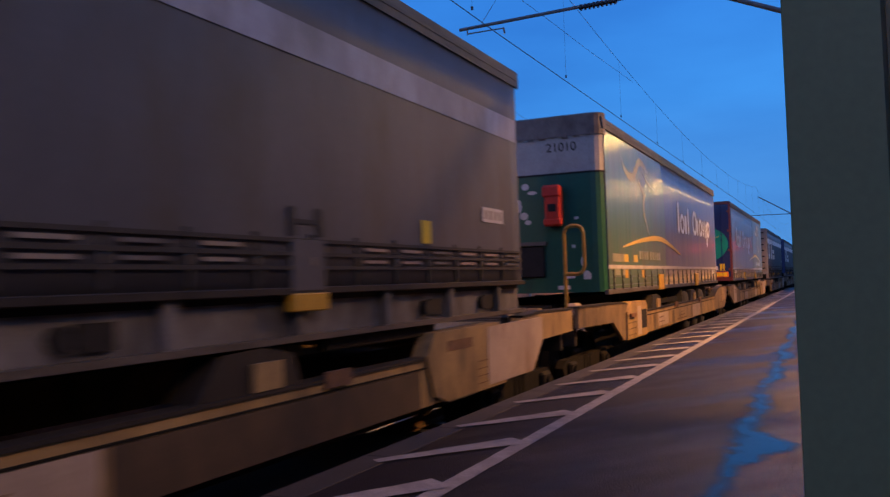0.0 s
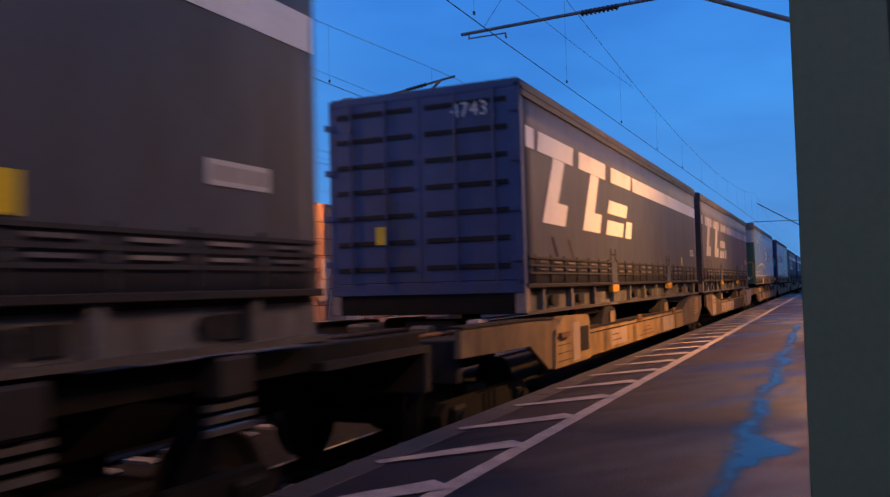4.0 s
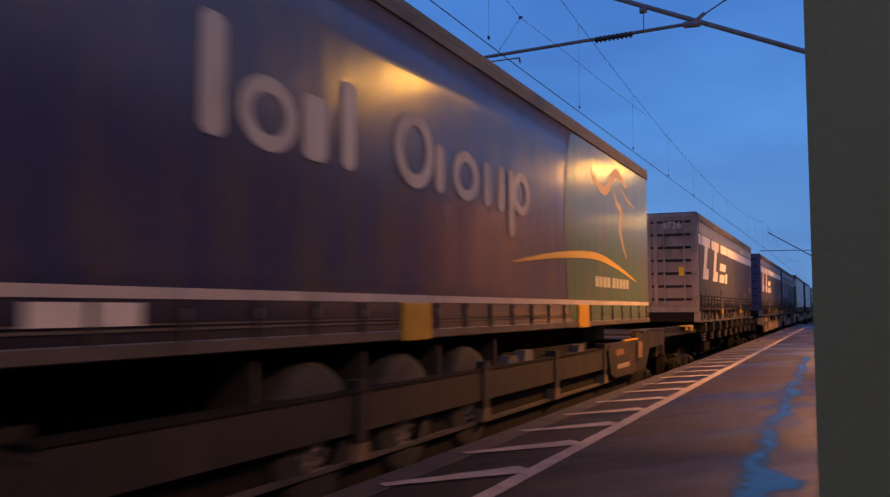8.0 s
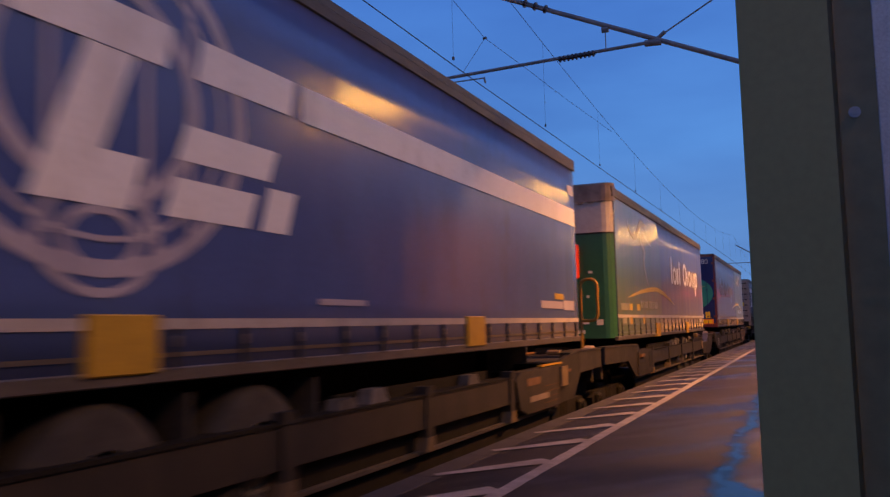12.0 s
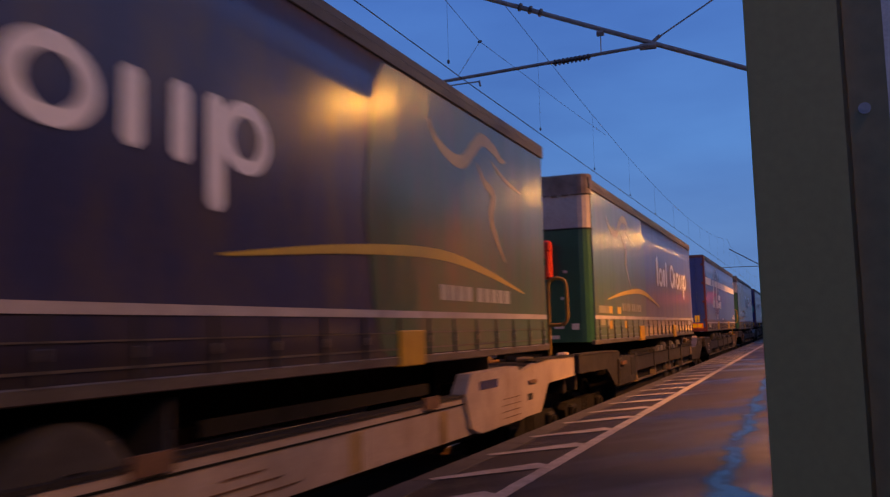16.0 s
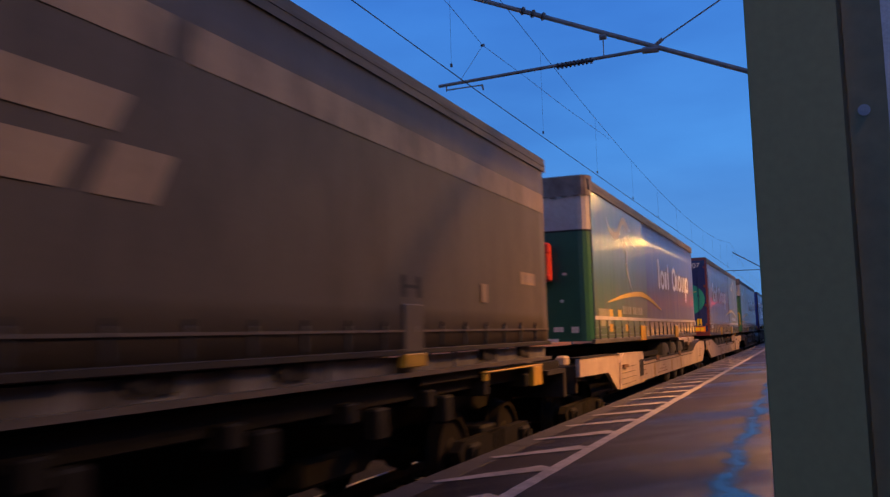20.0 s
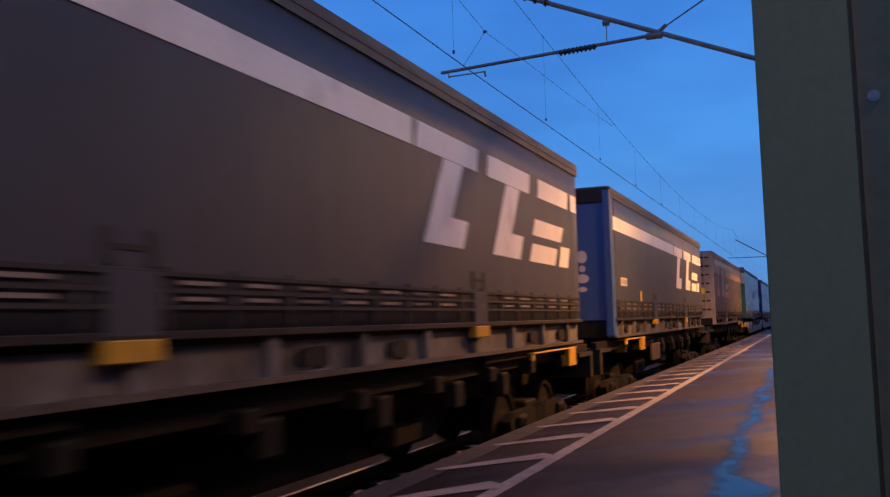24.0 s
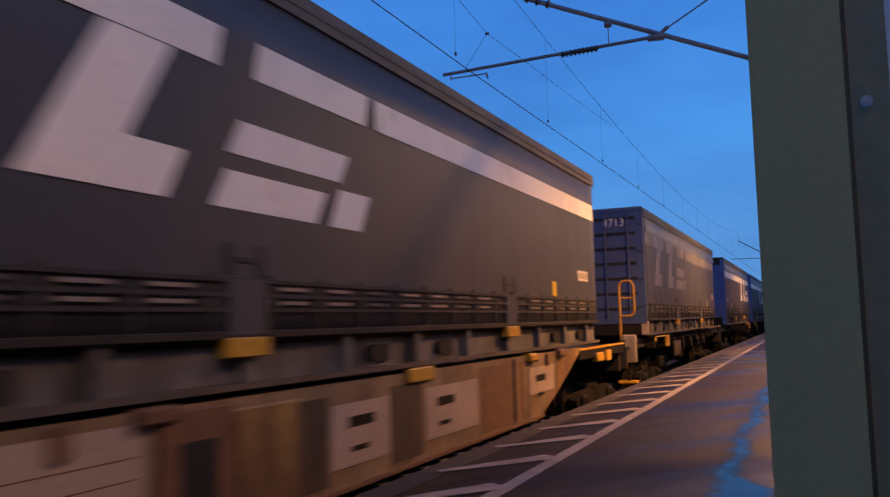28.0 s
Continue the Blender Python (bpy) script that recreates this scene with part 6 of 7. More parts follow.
def pocket_side(w, s, style, y0, y1, near, far, sill, top, bz, pale):
    """One side of a pocket wagon: its two ends, either with a buffer beam or sloping to a joint, and the sill between them."""
    X, dark = 1.30, M["steel_dark"]
    dirty = M["sill_dirty"] if style == "cream" else M["steel_grey"] if style == "grey" else sill
    box_top = 0.49 if style == "grey" else 0.60
    def plate(name, pts, mat, proud=0.0, deep=0.06, label=""):
        bm = bmesh.new()
        lo, hi = sorted((s * (X + proud), s * (X - deep)))
        prism(bm, pts, "x", lo, hi)
        return part(name, bm, mat, w, label)
    def flange(pts, mat):
        for p, q in zip(pts, pts[1:]):
            plate("sill_flange", [(p[0], p[1] + 0.001), (q[0], q[1] + 0.001), (q[0], q[1] + 0.024), (p[0], p[1] + 0.024)], mat, 0.014, 0.15)
    def slot(name, ya, yb, za, zb, mat, proud, thick=0.008, label="", parent=None):
        lo, hi = sorted((s * (X + proud), s * (X + proud + thick)))
        return part(name, boxes((lo, hi, ya, yb, za, zb)), mat, parent or w, label)
    edge = M["flange_bare"] if style == "grey" else M["steel_grey"]
    if near == "outer":
        e = y0 + (5.35 if style == "white" else 4.6)
        plate("end_beam", [(y0 + 0.12, 0.34), (y0 + 2.1, 0.31), (y0 + 2.1, 0.60), (y0 + 0.12, 0.61)], dirty)
        plate("end_knee", [(y0 + 2.1, 0.31), (y0 + 2.8, bz), (y0 + 3.2, bz), (y0 + 3.2, 0.58), (y0 + 2.1, 0.60)], dirty)
        bx = plate("support_box", [(y0 + 2.95, -0.03), (e, -0.03), (e, box_top - 0.10), (e - 0.1, box_top - 0.02), (y0 + 3.3, box_top), (y0 + 3.0, 0.44)], sill if style == "cream" else dirty, 0.035, 0.12)
        # flat dark plate in place of the shade inside an opening
        slot("box_opening", e - 0.50, e - 0.08, 0.10, 0.43, M["rib_dark"], 0.035, 0.006, "flat dark plate for a shaded opening", bx)
        slot("box_lever", y0 + 3.1, y0 + 3.5, 0.34, 0.40, M["rust"], 0.036, 0.04, "rusty lever", bx)
        if style == "cream":
            slot("pale_panel", e - 0.86, e - 0.54, 0.0, 0.50, M["sill_white"], 0.035, 0.004, "clean pale panel", bx)
        for k in range(4):
            slot("inscription", y0 + 3.05, e - 0.95, 0.04 + 0.10 * k, 0.047 + 0.10 * k, M["rib_dark"], 0.035, 0.004)
        flange([(y0 + 0.12, 0.61), (y0 + 2.1, 0.60), (y0 + 3.0, 0.58)], edge)
        a = y0 + 3.2
    elif style == "grey":
        plate("end_sill", [(y0 + 0.85, 0.28), (y0 + 1.6, 0.0), (y0 + 2.9, 0.0), (y0 + 2.9, 0.36), (y0 + 2.35, 0.56), (y0 + 0.85, 0.55)], dirty)
        flange([(y0 + 0.85, 0.55), (y0 + 2.35, 0.56), (y0 + 2.9, 0.36)], edge)
        for k in range(4):
            slot("inscription", y0 + 1.9, y0 + 2.15, 0.12 + 0.07 * k, 0.15 + 0.07 * k, M["plate_white"], 0.0, 0.004)
        a = y0 + 2.9
    else:
        plate("end_sill", [(y0 + 0.85, 0.30), (y0 + 1.9, bz), (y0 + 4.3, bz), (y0 + 4.3, top), (y0 + 2.9, 0.53), (y0 + 2.2, 0.62), (y0 + 0.85, 0.60)], dirty)
        flange([(y0 + 0.85, 0.60), (y0 + 2.2, 0.62), (y0 + 2.9, 0.53), (y0 + 4.3, top)], edge)
        if style == "cream":
            plate("pale_panel", [(y0 + 2.05, 0.0), (y0 + 2.85, 0.0), (y0 + 2.85, 0.52), (y0 + 2.2, 0.59), (y0 + 2.05, 0.59)], M["sill_white"], 0.006, -0.001, "pale end panel")
            for k in range(3):
                slot("inscription", y0 + 2.2, y0 + 2.7, 0.34 + 0.05 * k, 0.355 + 0.05 * k, M["rust"], 0.006, 0.003)
        for k in range(2):
            slot("scratch", y0 + 1.2 + 0.2 * k, y0 + 1.5 + 0.2 * k, 0.42 + 0.06 * k, 0.46 + 0.06 * k, M["rust"], 0.0, 0.003)
        a = y0 + 4.3
    if far == "outer":
        plate("end_beam", [(y1 - 1.5, 0.31), (y1 - 0.12, 0.33), (y1 - 0.12, 0.61), (y1 - 1.5, 0.63)], sill)
        plate("end_knee", [(y1 - 2.8, -0.03), (y1 - 1.9, -0.03), (y1 - 1.5, 0.31), (y1 - 1.5, 0.63), (y1 - 2.1, 0.60), (y1 - 2.8, 0.50)], dirty)
        bx = plate("support_box", [(y1 - 4.62, 0.40), (y1 - 4.45, box_top - 0.01), (y1 - 2.95, box_top), (y1 - 2.75, 0.48), (y1 - 2.75, -0.03), (y1 - 4.2, -0.03), (y1 - 4.48, 0.05)], sill, 0.035, 0.12)
        for k in range(4):
            slot("inscription", y1 - 3.5, y1 - 2.85, 0.04 + 0.07 * k, 0.047 + 0.07 * k, M["rust"], 0.035, 0.004)
        slot("shape_mark", y1 - 4.2, y1 - 3.65, box_top - 0.19, box_top - 0.10, M["navy_panel"] if style == "white" else M["rust"], 0.035, 0.004, "faded painted mark", bx)
        # small dark plate drawn for the shade of a hole
        slot("hole", y1 - 2.45, y1 - 2.25, 0.16, 0.24, M["rib_dark"], 0.0, 0.004)
        slot("hole", y1 - 2.4, y1 - 2.1, 0.36, 0.40, M["rust"], 0.0, 0.02)
        flange([(y1 - 2.1, 0.60), (y1 - 1.5, 0.63), (y1 - 0.12, 0.61)], edge)
        if style == "cream":
            plate("pale_end_panel", [(y1 - 3.25, 0.0), (y1 - 1.9, 0.0), (y1 - 1.52, 0.32), (y1 - 1.52, 0.58), (y1 - 3.25, 0.57)], M["sill_white"], 0.042, 0.0, "pale end panel")
        if style == "grey":
            slot("pad", y1 - 2.75, y1 - 2.45, 0.20, 0.46, M["sill_dirty"], 0.036, 0.03, "worn ochre pad")
            slot("pad_edge", y1 - 3.6, y1 - 2.6, 0.50, 0.52, M["yellow"], -0.02, 0.05, "thin yellow edge")
            slot("name_bar", y1 - 4.1, y1 - 3.3, 0.10, 0.17, M["door_grey"], 0.036, 0.004)
        b = y1 - 2.9
    elif style == "grey":
        plate("end_sill", [(y1 - 3.0, 0.0), (y1 - 1.0, -0.05), (y1 - 0.1, 0.32), (y1 - 0.1, 0.57), (y1 - 1.5, 0.59), (y1 - 2.0, 0.34), (y1 - 3.0, 0.34)], dirty)
        flange([(y1 - 3.0, 0.34), (y1 - 2.0, 0.34), (y1 - 1.5, 0.59), (y1 - 0.1, 0.57)], edge)
        slot("name_bar", y1 - 1.3, y1 - 0.6, 0.36, 0.50, M["sill_brown"], 0.0, 0.006)
        b = y1 - 3.0
    else:
        plate("end_sill", [(y1 - 3.3, bz), (y1 - 0.85, bz), (y1 - 0.1, 0.33), (y1 - 0.1, 0.60), (y1 - 1.6, 0.63), (y1 - 2.5, 0.55), (y1 - 3.3, top)], dirty)
        flange([(y1 - 3.3, top), (y1 - 2.5, 0.55), (y1 - 1.6, 0.63), (y1 - 0.1, 0.60)], edge)
        plate("pale_panel", [(y1 - 1.45, 0.16), (y1 - 0.75, 0.22), (y1 - 0.75, 0.58), (y1 - 1.45, 0.59)], M["sill_cream"] if style == "cream" else sill, 0.005, -0.001)
        for k in range(4):
            slot("inscription", y1 - 1.9 + 0.1 * k, y1 - 1.3 + 0.1 * k, 0.16 + 0.07 * k, 0.175 + 0.07 * k, M["rust"], 0.006, 0.003)
        b = y1 - 3.3
    if style == "grey":
        plate("side_beam", [(a, 0.14), (b, 0.14), (b, 0.42), (a, 0.42)], sill, 0.0, 0.07)
        flange([(a, 0.42), (b, 0.42)], dark)
        plate("lower_rail", [(a - 0.2, -0.085), (b + 0.2, -0.085), (b + 0.2, -0.055), (a - 0.2, -0.055)], M["rail_alu"], -0.03, 0.09, "bright lower edge")
        # dark sheet added behind the beam so the gap below it reads black
        part("pocket_wall", boxes((*sorted((s * 1.20, s * 1.17)), a, b, -0.32, 0.14)), dark, w)
        for y in (3.4, 5.75, 8.0, 10.3):
            if a + 0.3 < y < b - 0.3:
                plate("stanchion", [(y - 0.07, 0.02), (y + 0.07, 0.02), (y + 0.07, 0.46), (y - 0.07, 0.46)], sill, 0.02, 0.10)
                plate("stanchion_head", [(y - 0.09, 0.43), (y + 0.09, 0.43), (y + 0.07, 0.51), (y - 0.07, 0.51)], M["steel_grey"], 0.03, 0.10)
                plate("stanchion_foot", [(y - 0.11, -0.06), (y + 0.09, -0.06), (y + 0.07, 0.06), (y - 0.07, 0.06)], M["sill_dirty"], 0.03, 0.10, "worn pale foot")
        for y, h in ((6.6, 0.08), (7.1, 0.12), (9.2, 0.10)):
            plate("deck_clamp", [(y - 0.16, 0.44), (y + 0.16, 0.44), (y + 0.10, 0.44 + h), (y - 0.12, 0.44 + h)], M["beam_grey"], -0.02, 0.14)
        slot("ochre_pad", b - 0.55, b - 0.25, 0.18, 0.38, M["sill_dirty"], 0.0, 0.02)
        return
    plate("side_sill", [(a, bz), (b, bz), (b, top), (a, top)], sill)
    flange([(a, top), (b, top)], M["steel_grey"])
    slot("sill_lip", a, b, top - 0.075, top - 0.06, dark, 0.0, 0.006)
    plate("pocket_floor_edge", [(a, -0.14), (b, -0.14), (b, -0.10), (a, -0.10)], M["steel_grey"], -0.25, 0.30)
    slot("pale_panel", pale[0], pale[1], 0.0, top - 0.08, M["sill_white"], 0.0, 0.004, "clean pale panel")
    slot("inscription_panel", 3.9, 5.0, 0.03, 0.28, M["sill_white"] if style == "cream" else sill, 0.0, 0.003)
    for i in range(7):
        slot("inscription", 4.0 + 0.15 * (i % 4), 4.1 + 0.16 * (i % 4), 0.10 + 0.09 * (i // 4), 0.118 + 0.09 * (i // 4), M["rust"], 0.003, 0.003)
    for k in range(3):
        slot("inscription", 6.0 + 0.3 * k, 7.4 - 0.2 * k, 0.05 + 0.07 * k, 0.062 + 0.07 * k, M["rust"], 0.004, 0.003)
    for y in (3.5, 5.6, 8.2, 9.9):
        if a < y < b:
            slot("stain", y - 0.10, y + 0.10, bz + 0.01, top - 0.09, M["sill_dirty"] if style == "cream" else M["sill_cream"], 0.0, 0.0025)
    for y in (6.0, 9.6):
        slot("ratchet", y - 0.16, y + 0.16, top - 0.04, top + 0.07, M["rust"], 0.0, 0.03)
    if style == "cream":
        for y in (3.9, 8.7):
            plate("support_stand", [(y - 0.5, 0.395), (y + 0.5, 0.395), (y + 0.42, 0.60), (y + 0.1, 0.66), (y - 0.3, 0.64)], M["steel_grey"], -0.02, 0.25)
            slot("stand_pin", y - 0.02, y + 0.26, 0.40, 0.57, M["sill_cream"], -0.02, 0.03)


def wagon(label, style, y0, y1, ribbed=False, group="freight wagons", near="outer", far="outer", pale=(8.4, 9.6), brackets="both", grimy=None, floor=-0.34):
    """A freight wagon that carries the load from 0 to LEN; its frame reaches from y0 to y1."""
    w = thing("freight_wagon", label, "wagon", group)
    sill = {"cream": M["sill_cream"], "white": M["sill_white"], "grey": M["sill_brown"], "skeleton": M["steel_dark"], "yellow": M["sill_yellow"]}[style]
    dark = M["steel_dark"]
    X = 1.30
    if style in ("cream", "white", "grey"):
        top, bz = 0.37, -0.02
        for s in (-1, 1):
            pocket_side(w, s, style, y0, y1, near, far, sill, top, bz, pale)
            if grimy:
                part("grimy_panel", boxes((*sorted((s * 1.3035, s * 1.30)), *grimy, bz, top - 0.08)), M["sill_grimy"], w, "grimy brown stretch of sill")
        if style == "white":
            a, b = (y1 - 2.3, y1 - 0.15) if far == "joint" else (y0 + 0.25, y0 + 1.5)
            part("raised_deck", boxes((-1.26, 0.78, a, b, 0.56, 0.74), bevel=0.02), sill, w, "dirty white raised deck")
            for i in range(3):
                part("deck_bolt_plate", boxes((0.30, 0.72, a + 0.2 + 0.4 * i, a + 0.45 + 0.4 * i, 0.74, 0.765), bevel=0.008), M["rust"], w)
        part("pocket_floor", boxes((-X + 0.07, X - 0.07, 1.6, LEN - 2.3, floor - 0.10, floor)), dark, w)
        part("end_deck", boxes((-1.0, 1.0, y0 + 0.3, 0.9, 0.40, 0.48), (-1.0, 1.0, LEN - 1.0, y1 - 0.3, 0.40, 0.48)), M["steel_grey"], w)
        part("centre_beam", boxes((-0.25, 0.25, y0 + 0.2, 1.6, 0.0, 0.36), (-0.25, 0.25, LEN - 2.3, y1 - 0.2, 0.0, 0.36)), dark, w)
        for x, y, z, a, b, c, m in ((0.85, -0.45, 0.48, 0.16, 0.30, 0.16, "sill_white"), (1.05, -0.05, 0.48, 0.12, 0.22, 0.12, "rust"), (0.25, -0.6, 0.48, 0.26, 0.20, 0.10, "sill_dirty"), (-0.6, -0.4, 0.48, 0.3, 0.4, 0.12, "sill_dirty"), (0.95, LEN + 0.35, 0.48, 0.14, 0.26, 0.14, "sill_dirty")):
            part("deck_fitting", boxes((x - a / 2, x + a / 2, y - b / 2, y + b / 2, z, z + c), bevel=0.03), M[m], w)
        for x in (0.55, -0.35):
            bm = bmesh.new()
            rod(bm, (x, y0 + 0.3, 0.505), (x + 0.05, 0.8, 0.505), 0.025, 8)
            part("deck_pipe", bm, M["rust"], w)
        part("kingpin_stand", boxes((-0.5, 0.5, LEN - 2.2, LEN - 1.2, 0.46, 0.62), (-0.35, 0.35, 0.1, 0.8, 0.46, 0.60), bevel=0.03), M["steel_grey"], w)
    elif style == "skeleton":
        # depth below the frame is added to block lamplight and sight underneath
        bm = bmesh.new()
        prism(bm, [(y0 + 0.2, 0.50), (y0 + 0.2, 0.05), (2.9, 0.05), (3.6, -0.28), (10.0, -0.28), (10.7, 0.05), (y1 - 0.2, 0.05), (y1 - 0.2, 0.50)], "x", -0.40, 0.40)
        part("centre_beam", bm, dark, w, "dark centre beam deepened to block light under the wagon")
        for s in (-1, 1):
            part("side_beam", boxes((min(s * 1.12, s * 1.02), max(s * 1.12, s * 1.02), y0 + 0.3, y1 - 0.3, 0.44, 0.62), bevel=0.01), dark, w)
        for i in range(9):
            y = 1.0 + i * 1.46
            part("outrigger", boxes((-1.25, 1.25, y - 0.09, y + 0.09, 0.36, 0.52), bevel=0.015), dark, w)
            if not ribbed:
                continue
            part("twist_lock", boxes((1.12, 1.30, y - 0.16, y + 0.16, 0.40, 0.64), bevel=0.02), M["steel_grey"], w)
            bm = bmesh.new()
            for k in range(3):
                box(bm, 1.20, 1.26, y - 0.2, y + 0.2, 0.20 + k * 0.07, 0.235 + k * 0.07)
            part("step_rib", bm, M["rail_alu"], w)
        for a, b in [(-1.9, -1.1)] if ribbed else [r for r, k in (((0.9, 2.8), "near"), ((11.1, 13.2), "far")) if brackets in (k, "both")]:
            part("handwheel_arm", boxes((1.08, 1.30, a, b, 0.60, 0.622), (1.24, 1.30, b - (0.24 if ribbed else 0.42), b - 0.05, 0.49 if ribbed else 0.36, 0.60), (1.24, 1.28, a, a + 0.12, 0.52, 0.60), bevel=0.008), M["yellow"], w, "yellow end bracket")
        if not ribbed and brackets == "near":
            part("brake_panel", boxes((1.22, 1.27, 3.73, 4.79, 0.08, 0.44), bevel=0.01), M["sill_grimy"], w, "dull brown panel")
        if not ribbed:
            for k in range(4 if brackets == "near" else 0):
                part("panel_line", boxes((1.271, 1.274, 3.82, 4.70, 0.15 + 0.07 * k, 0.158 + 0.07 * k)), M["rust"], w)
            for y in (5.6, 7.2, 8.8, 10.2):
                part("hanging_bracket", boxes((1.10, 1.24, y - 0.12, y + 0.12, 0.18, 0.44), bevel=0.02), dark, w)
        part("brake_gear", boxes((-0.8, 0.8, 4.2, 5.4, -0.25, 0.05), (-0.7, 0.7, 8.4, 9.3, -0.2, 0.05), bevel=0.04), dark, w)
        part("end_deck", boxes((-1.2, 1.2, y0 + 0.25, -0.1, 0.44, 0.50), (-1.2, 1.2, LEN + 0.1, y1 - 0.25, 0.44, 0.50)), M["steel_grey"], w)
    else:
        for s in (-1, 1):
            lo, hi = min(s * 1.27, s * 1.19), max(s * 1.27, s * 1.19)
            bm = bmesh.new()
            prism(bm, [(3.0, -0.14), (10.45, -0.14), (11.2, 0.09), (12.2, 0.47), (12.55, 0.62), (0.9, 0.62), (1.2, 0.47), (2.2, 0.09)], "x", lo, hi)
            part("side_sill", bm, sill, w)
            for a, b in ((y0 + 0.25, 1.0), (12.4, y1 - 0.25)):
                part("end_beam", boxes((lo, hi, a, b, 0.44, 0.575)), dark, w)
                part("edge_strip", boxes((min(s * 1.285, s * 1.19), max(s * 1.285, s * 1.19), a, b, 0.575, 0.60)), M["yellow"], w, "thin yellow edge")
                part("end_pad", boxes((min(s * 1.30, s * 1.2), max(s * 1.30, s * 1.2), (a + b) / 2 - 0.55, (a + b) / 2 - 0.1, 0.36, 0.50), (min(s * 1.30, s * 1.2), max(s * 1.30, s * 1.2), (a + b) / 2 + 0.1, (a + b) / 2 + 0.45, 0.34, 0.52), bevel=0.015), M["yellow"], w, "yellow pad")
            part("sill_edge", boxes((min(s * 1.30, s * 1.18), max(s * 1.30, s * 1.18), 3.0, 10.45, -0.17, -0.14)), M["rust"], w, "rusty lower edge")
            for i in (0, 1, 6, 7):
                y = 1.6 + i * 1.3
                part("sill_rib", boxes((min(s * 1.30, s * 1.26), max(s * 1.30, s * 1.26), y - 0.05, y + 0.05, -0.12 if 3.0 < y < 10.4 else 0.45, 0.60)), M["rust"] if i % 2 else sill, w)
                part("twist_lock", boxes((min(s * 1.34, s * 1.1), max(s * 1.34, s * 1.1), y + 0.45, y + 0.75, 0.54, 0.64), bevel=0.02), M["yellow"] if i in (2, 6) else M["rust"], w)
            def face(name, ya, yb, za, zb, mat, proud, thick, label="", bevel=0.0):
                return part(name, boxes((*sorted((s * (1.27 + proud), s * (1.27 + proud + thick))), ya, yb, za, zb), bevel=bevel), mat, w, label)
            for a, b in ((5.30, 6.20), (6.92, 8.20), (9.95, 11.0)):
                face("inscription_panel", a, b, 0.0 if b < 10.5 else 0.14, 0.46, M["sill_white"], 0.0, 0.008)
                face("inscription", a + 0.25, a + 0.65, 0.28, 0.36, dark, 0.008, 0.003)
                face("inscription", a + 0.28, a + 0.55, 0.10, 0.14, dark, 0.008, 0.003)
            bm = bmesh.new()
            prism(bm, [(11.1, 0.07), (11.25, 0.12), (12.2, 0.48), (12.45, 0.58), (11.1, 0.58)], "x", *sorted((s * 1.27, s * 1.274)))
            part("knee_patch", bm, M["ochre_worn"], w, "rusty ochre knee")
            face("rust_patch", 8.30, 9.75, -0.12, 0.56, M["rust"], 0.0, 0.004)
            # dark plates stand in for the shade between the panels
            for a, b in ((4.90, 5.26), (6.25, 6.85)):
                face("recess", a, b, -0.10, 0.53, M["sill_grimy"], 0.0, 0.004, "flat dark plate for a shaded recess")
            face("opening_frame", 3.52, 4.16, -0.12, 0.60, M["rust"], 0.0, 0.035, "rusty frame", 0.012)
            # the frame's shaded inside is a dark plate as well
            face("box_opening", 3.68, 4.00, 0.02, 0.42, M["rib_dark"], 0.030, 0.009)
            face("yellow_post", 4.20, 4.86, -0.12, 0.56, M["ochre_worn"], 0.0, 0.03, "worn rusty yellow post", 0.015)
            face("lock_pad", 6.55, 7.05, 0.53, 0.655, M["yellow"], -0.01, 0.05, "yellow lock pad", 0.012)
            bm = bmesh.new()
            prism(bm, [(2.25, 0.10), (3.0, -0.11), (3.46, -0.11), (3.46, 0.56), (1.75, 0.56), (1.75, 0.29)], "x", *sorted((s * 1.27, s * 1.273)))
            part("pale_panel", bm, M["sill_white"], w, "pale end panel")
            for k in range(4):
                face("seam_line", 1.9, 3.4, 0.06 + 0.11 * k, 0.068 + 0.11 * k, M["rust"], 0.0, 0.004)
        part("end_deck", boxes((-1.2, 1.2, y0 + 0.25, 0.8, 0.46, 0.55), (-1.2, 1.2, LEN - 0.8, y1 - 0.25, 0.46, 0.55)), M["steel_grey"], w)
        part("centre_beam", boxes((-0.35, 0.35, y0 + 0.2, y1 - 0.2, 0.0, 0.46)), dark, w)
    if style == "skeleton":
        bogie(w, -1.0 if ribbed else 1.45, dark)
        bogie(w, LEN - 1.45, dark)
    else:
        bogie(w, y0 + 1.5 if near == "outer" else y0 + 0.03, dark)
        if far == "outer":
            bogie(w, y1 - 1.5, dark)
    for ye, s in ((y0, -1), (y1, 1)):
        part("head_stock", boxes((-1.2, 1.2, min(ye - 0.25 * s, ye - 0.37 * s), max(ye - 0.25 * s, ye - 0.37 * s), 0.08, 0.50), bevel=0.015), M["steel_grey"], w)
        bm = bmesh.new()
        rod(bm, (0, ye - 0.25 * s, 0.26), (0, ye + 0.02 * s, 0.22), 0.05, 8)
        part("coupling", bm, M["rust"], w)
        if (near if s < 0 else far) == "outer":
            for x in (-0.875, 0.875):
                bm = bmesh.new()
                rod(bm, (x, ye - 0.27 * s, 0.28), (x, ye - 0.06 * s, 0.28), 0.09, 12)
                rod(bm, (x, ye - 0.06 * s, 0.28), (x, ye - 0.02 * s, 0.28), 0.21, 18)
                part("buffer", bm, M["steel_grey"], w)
    return w


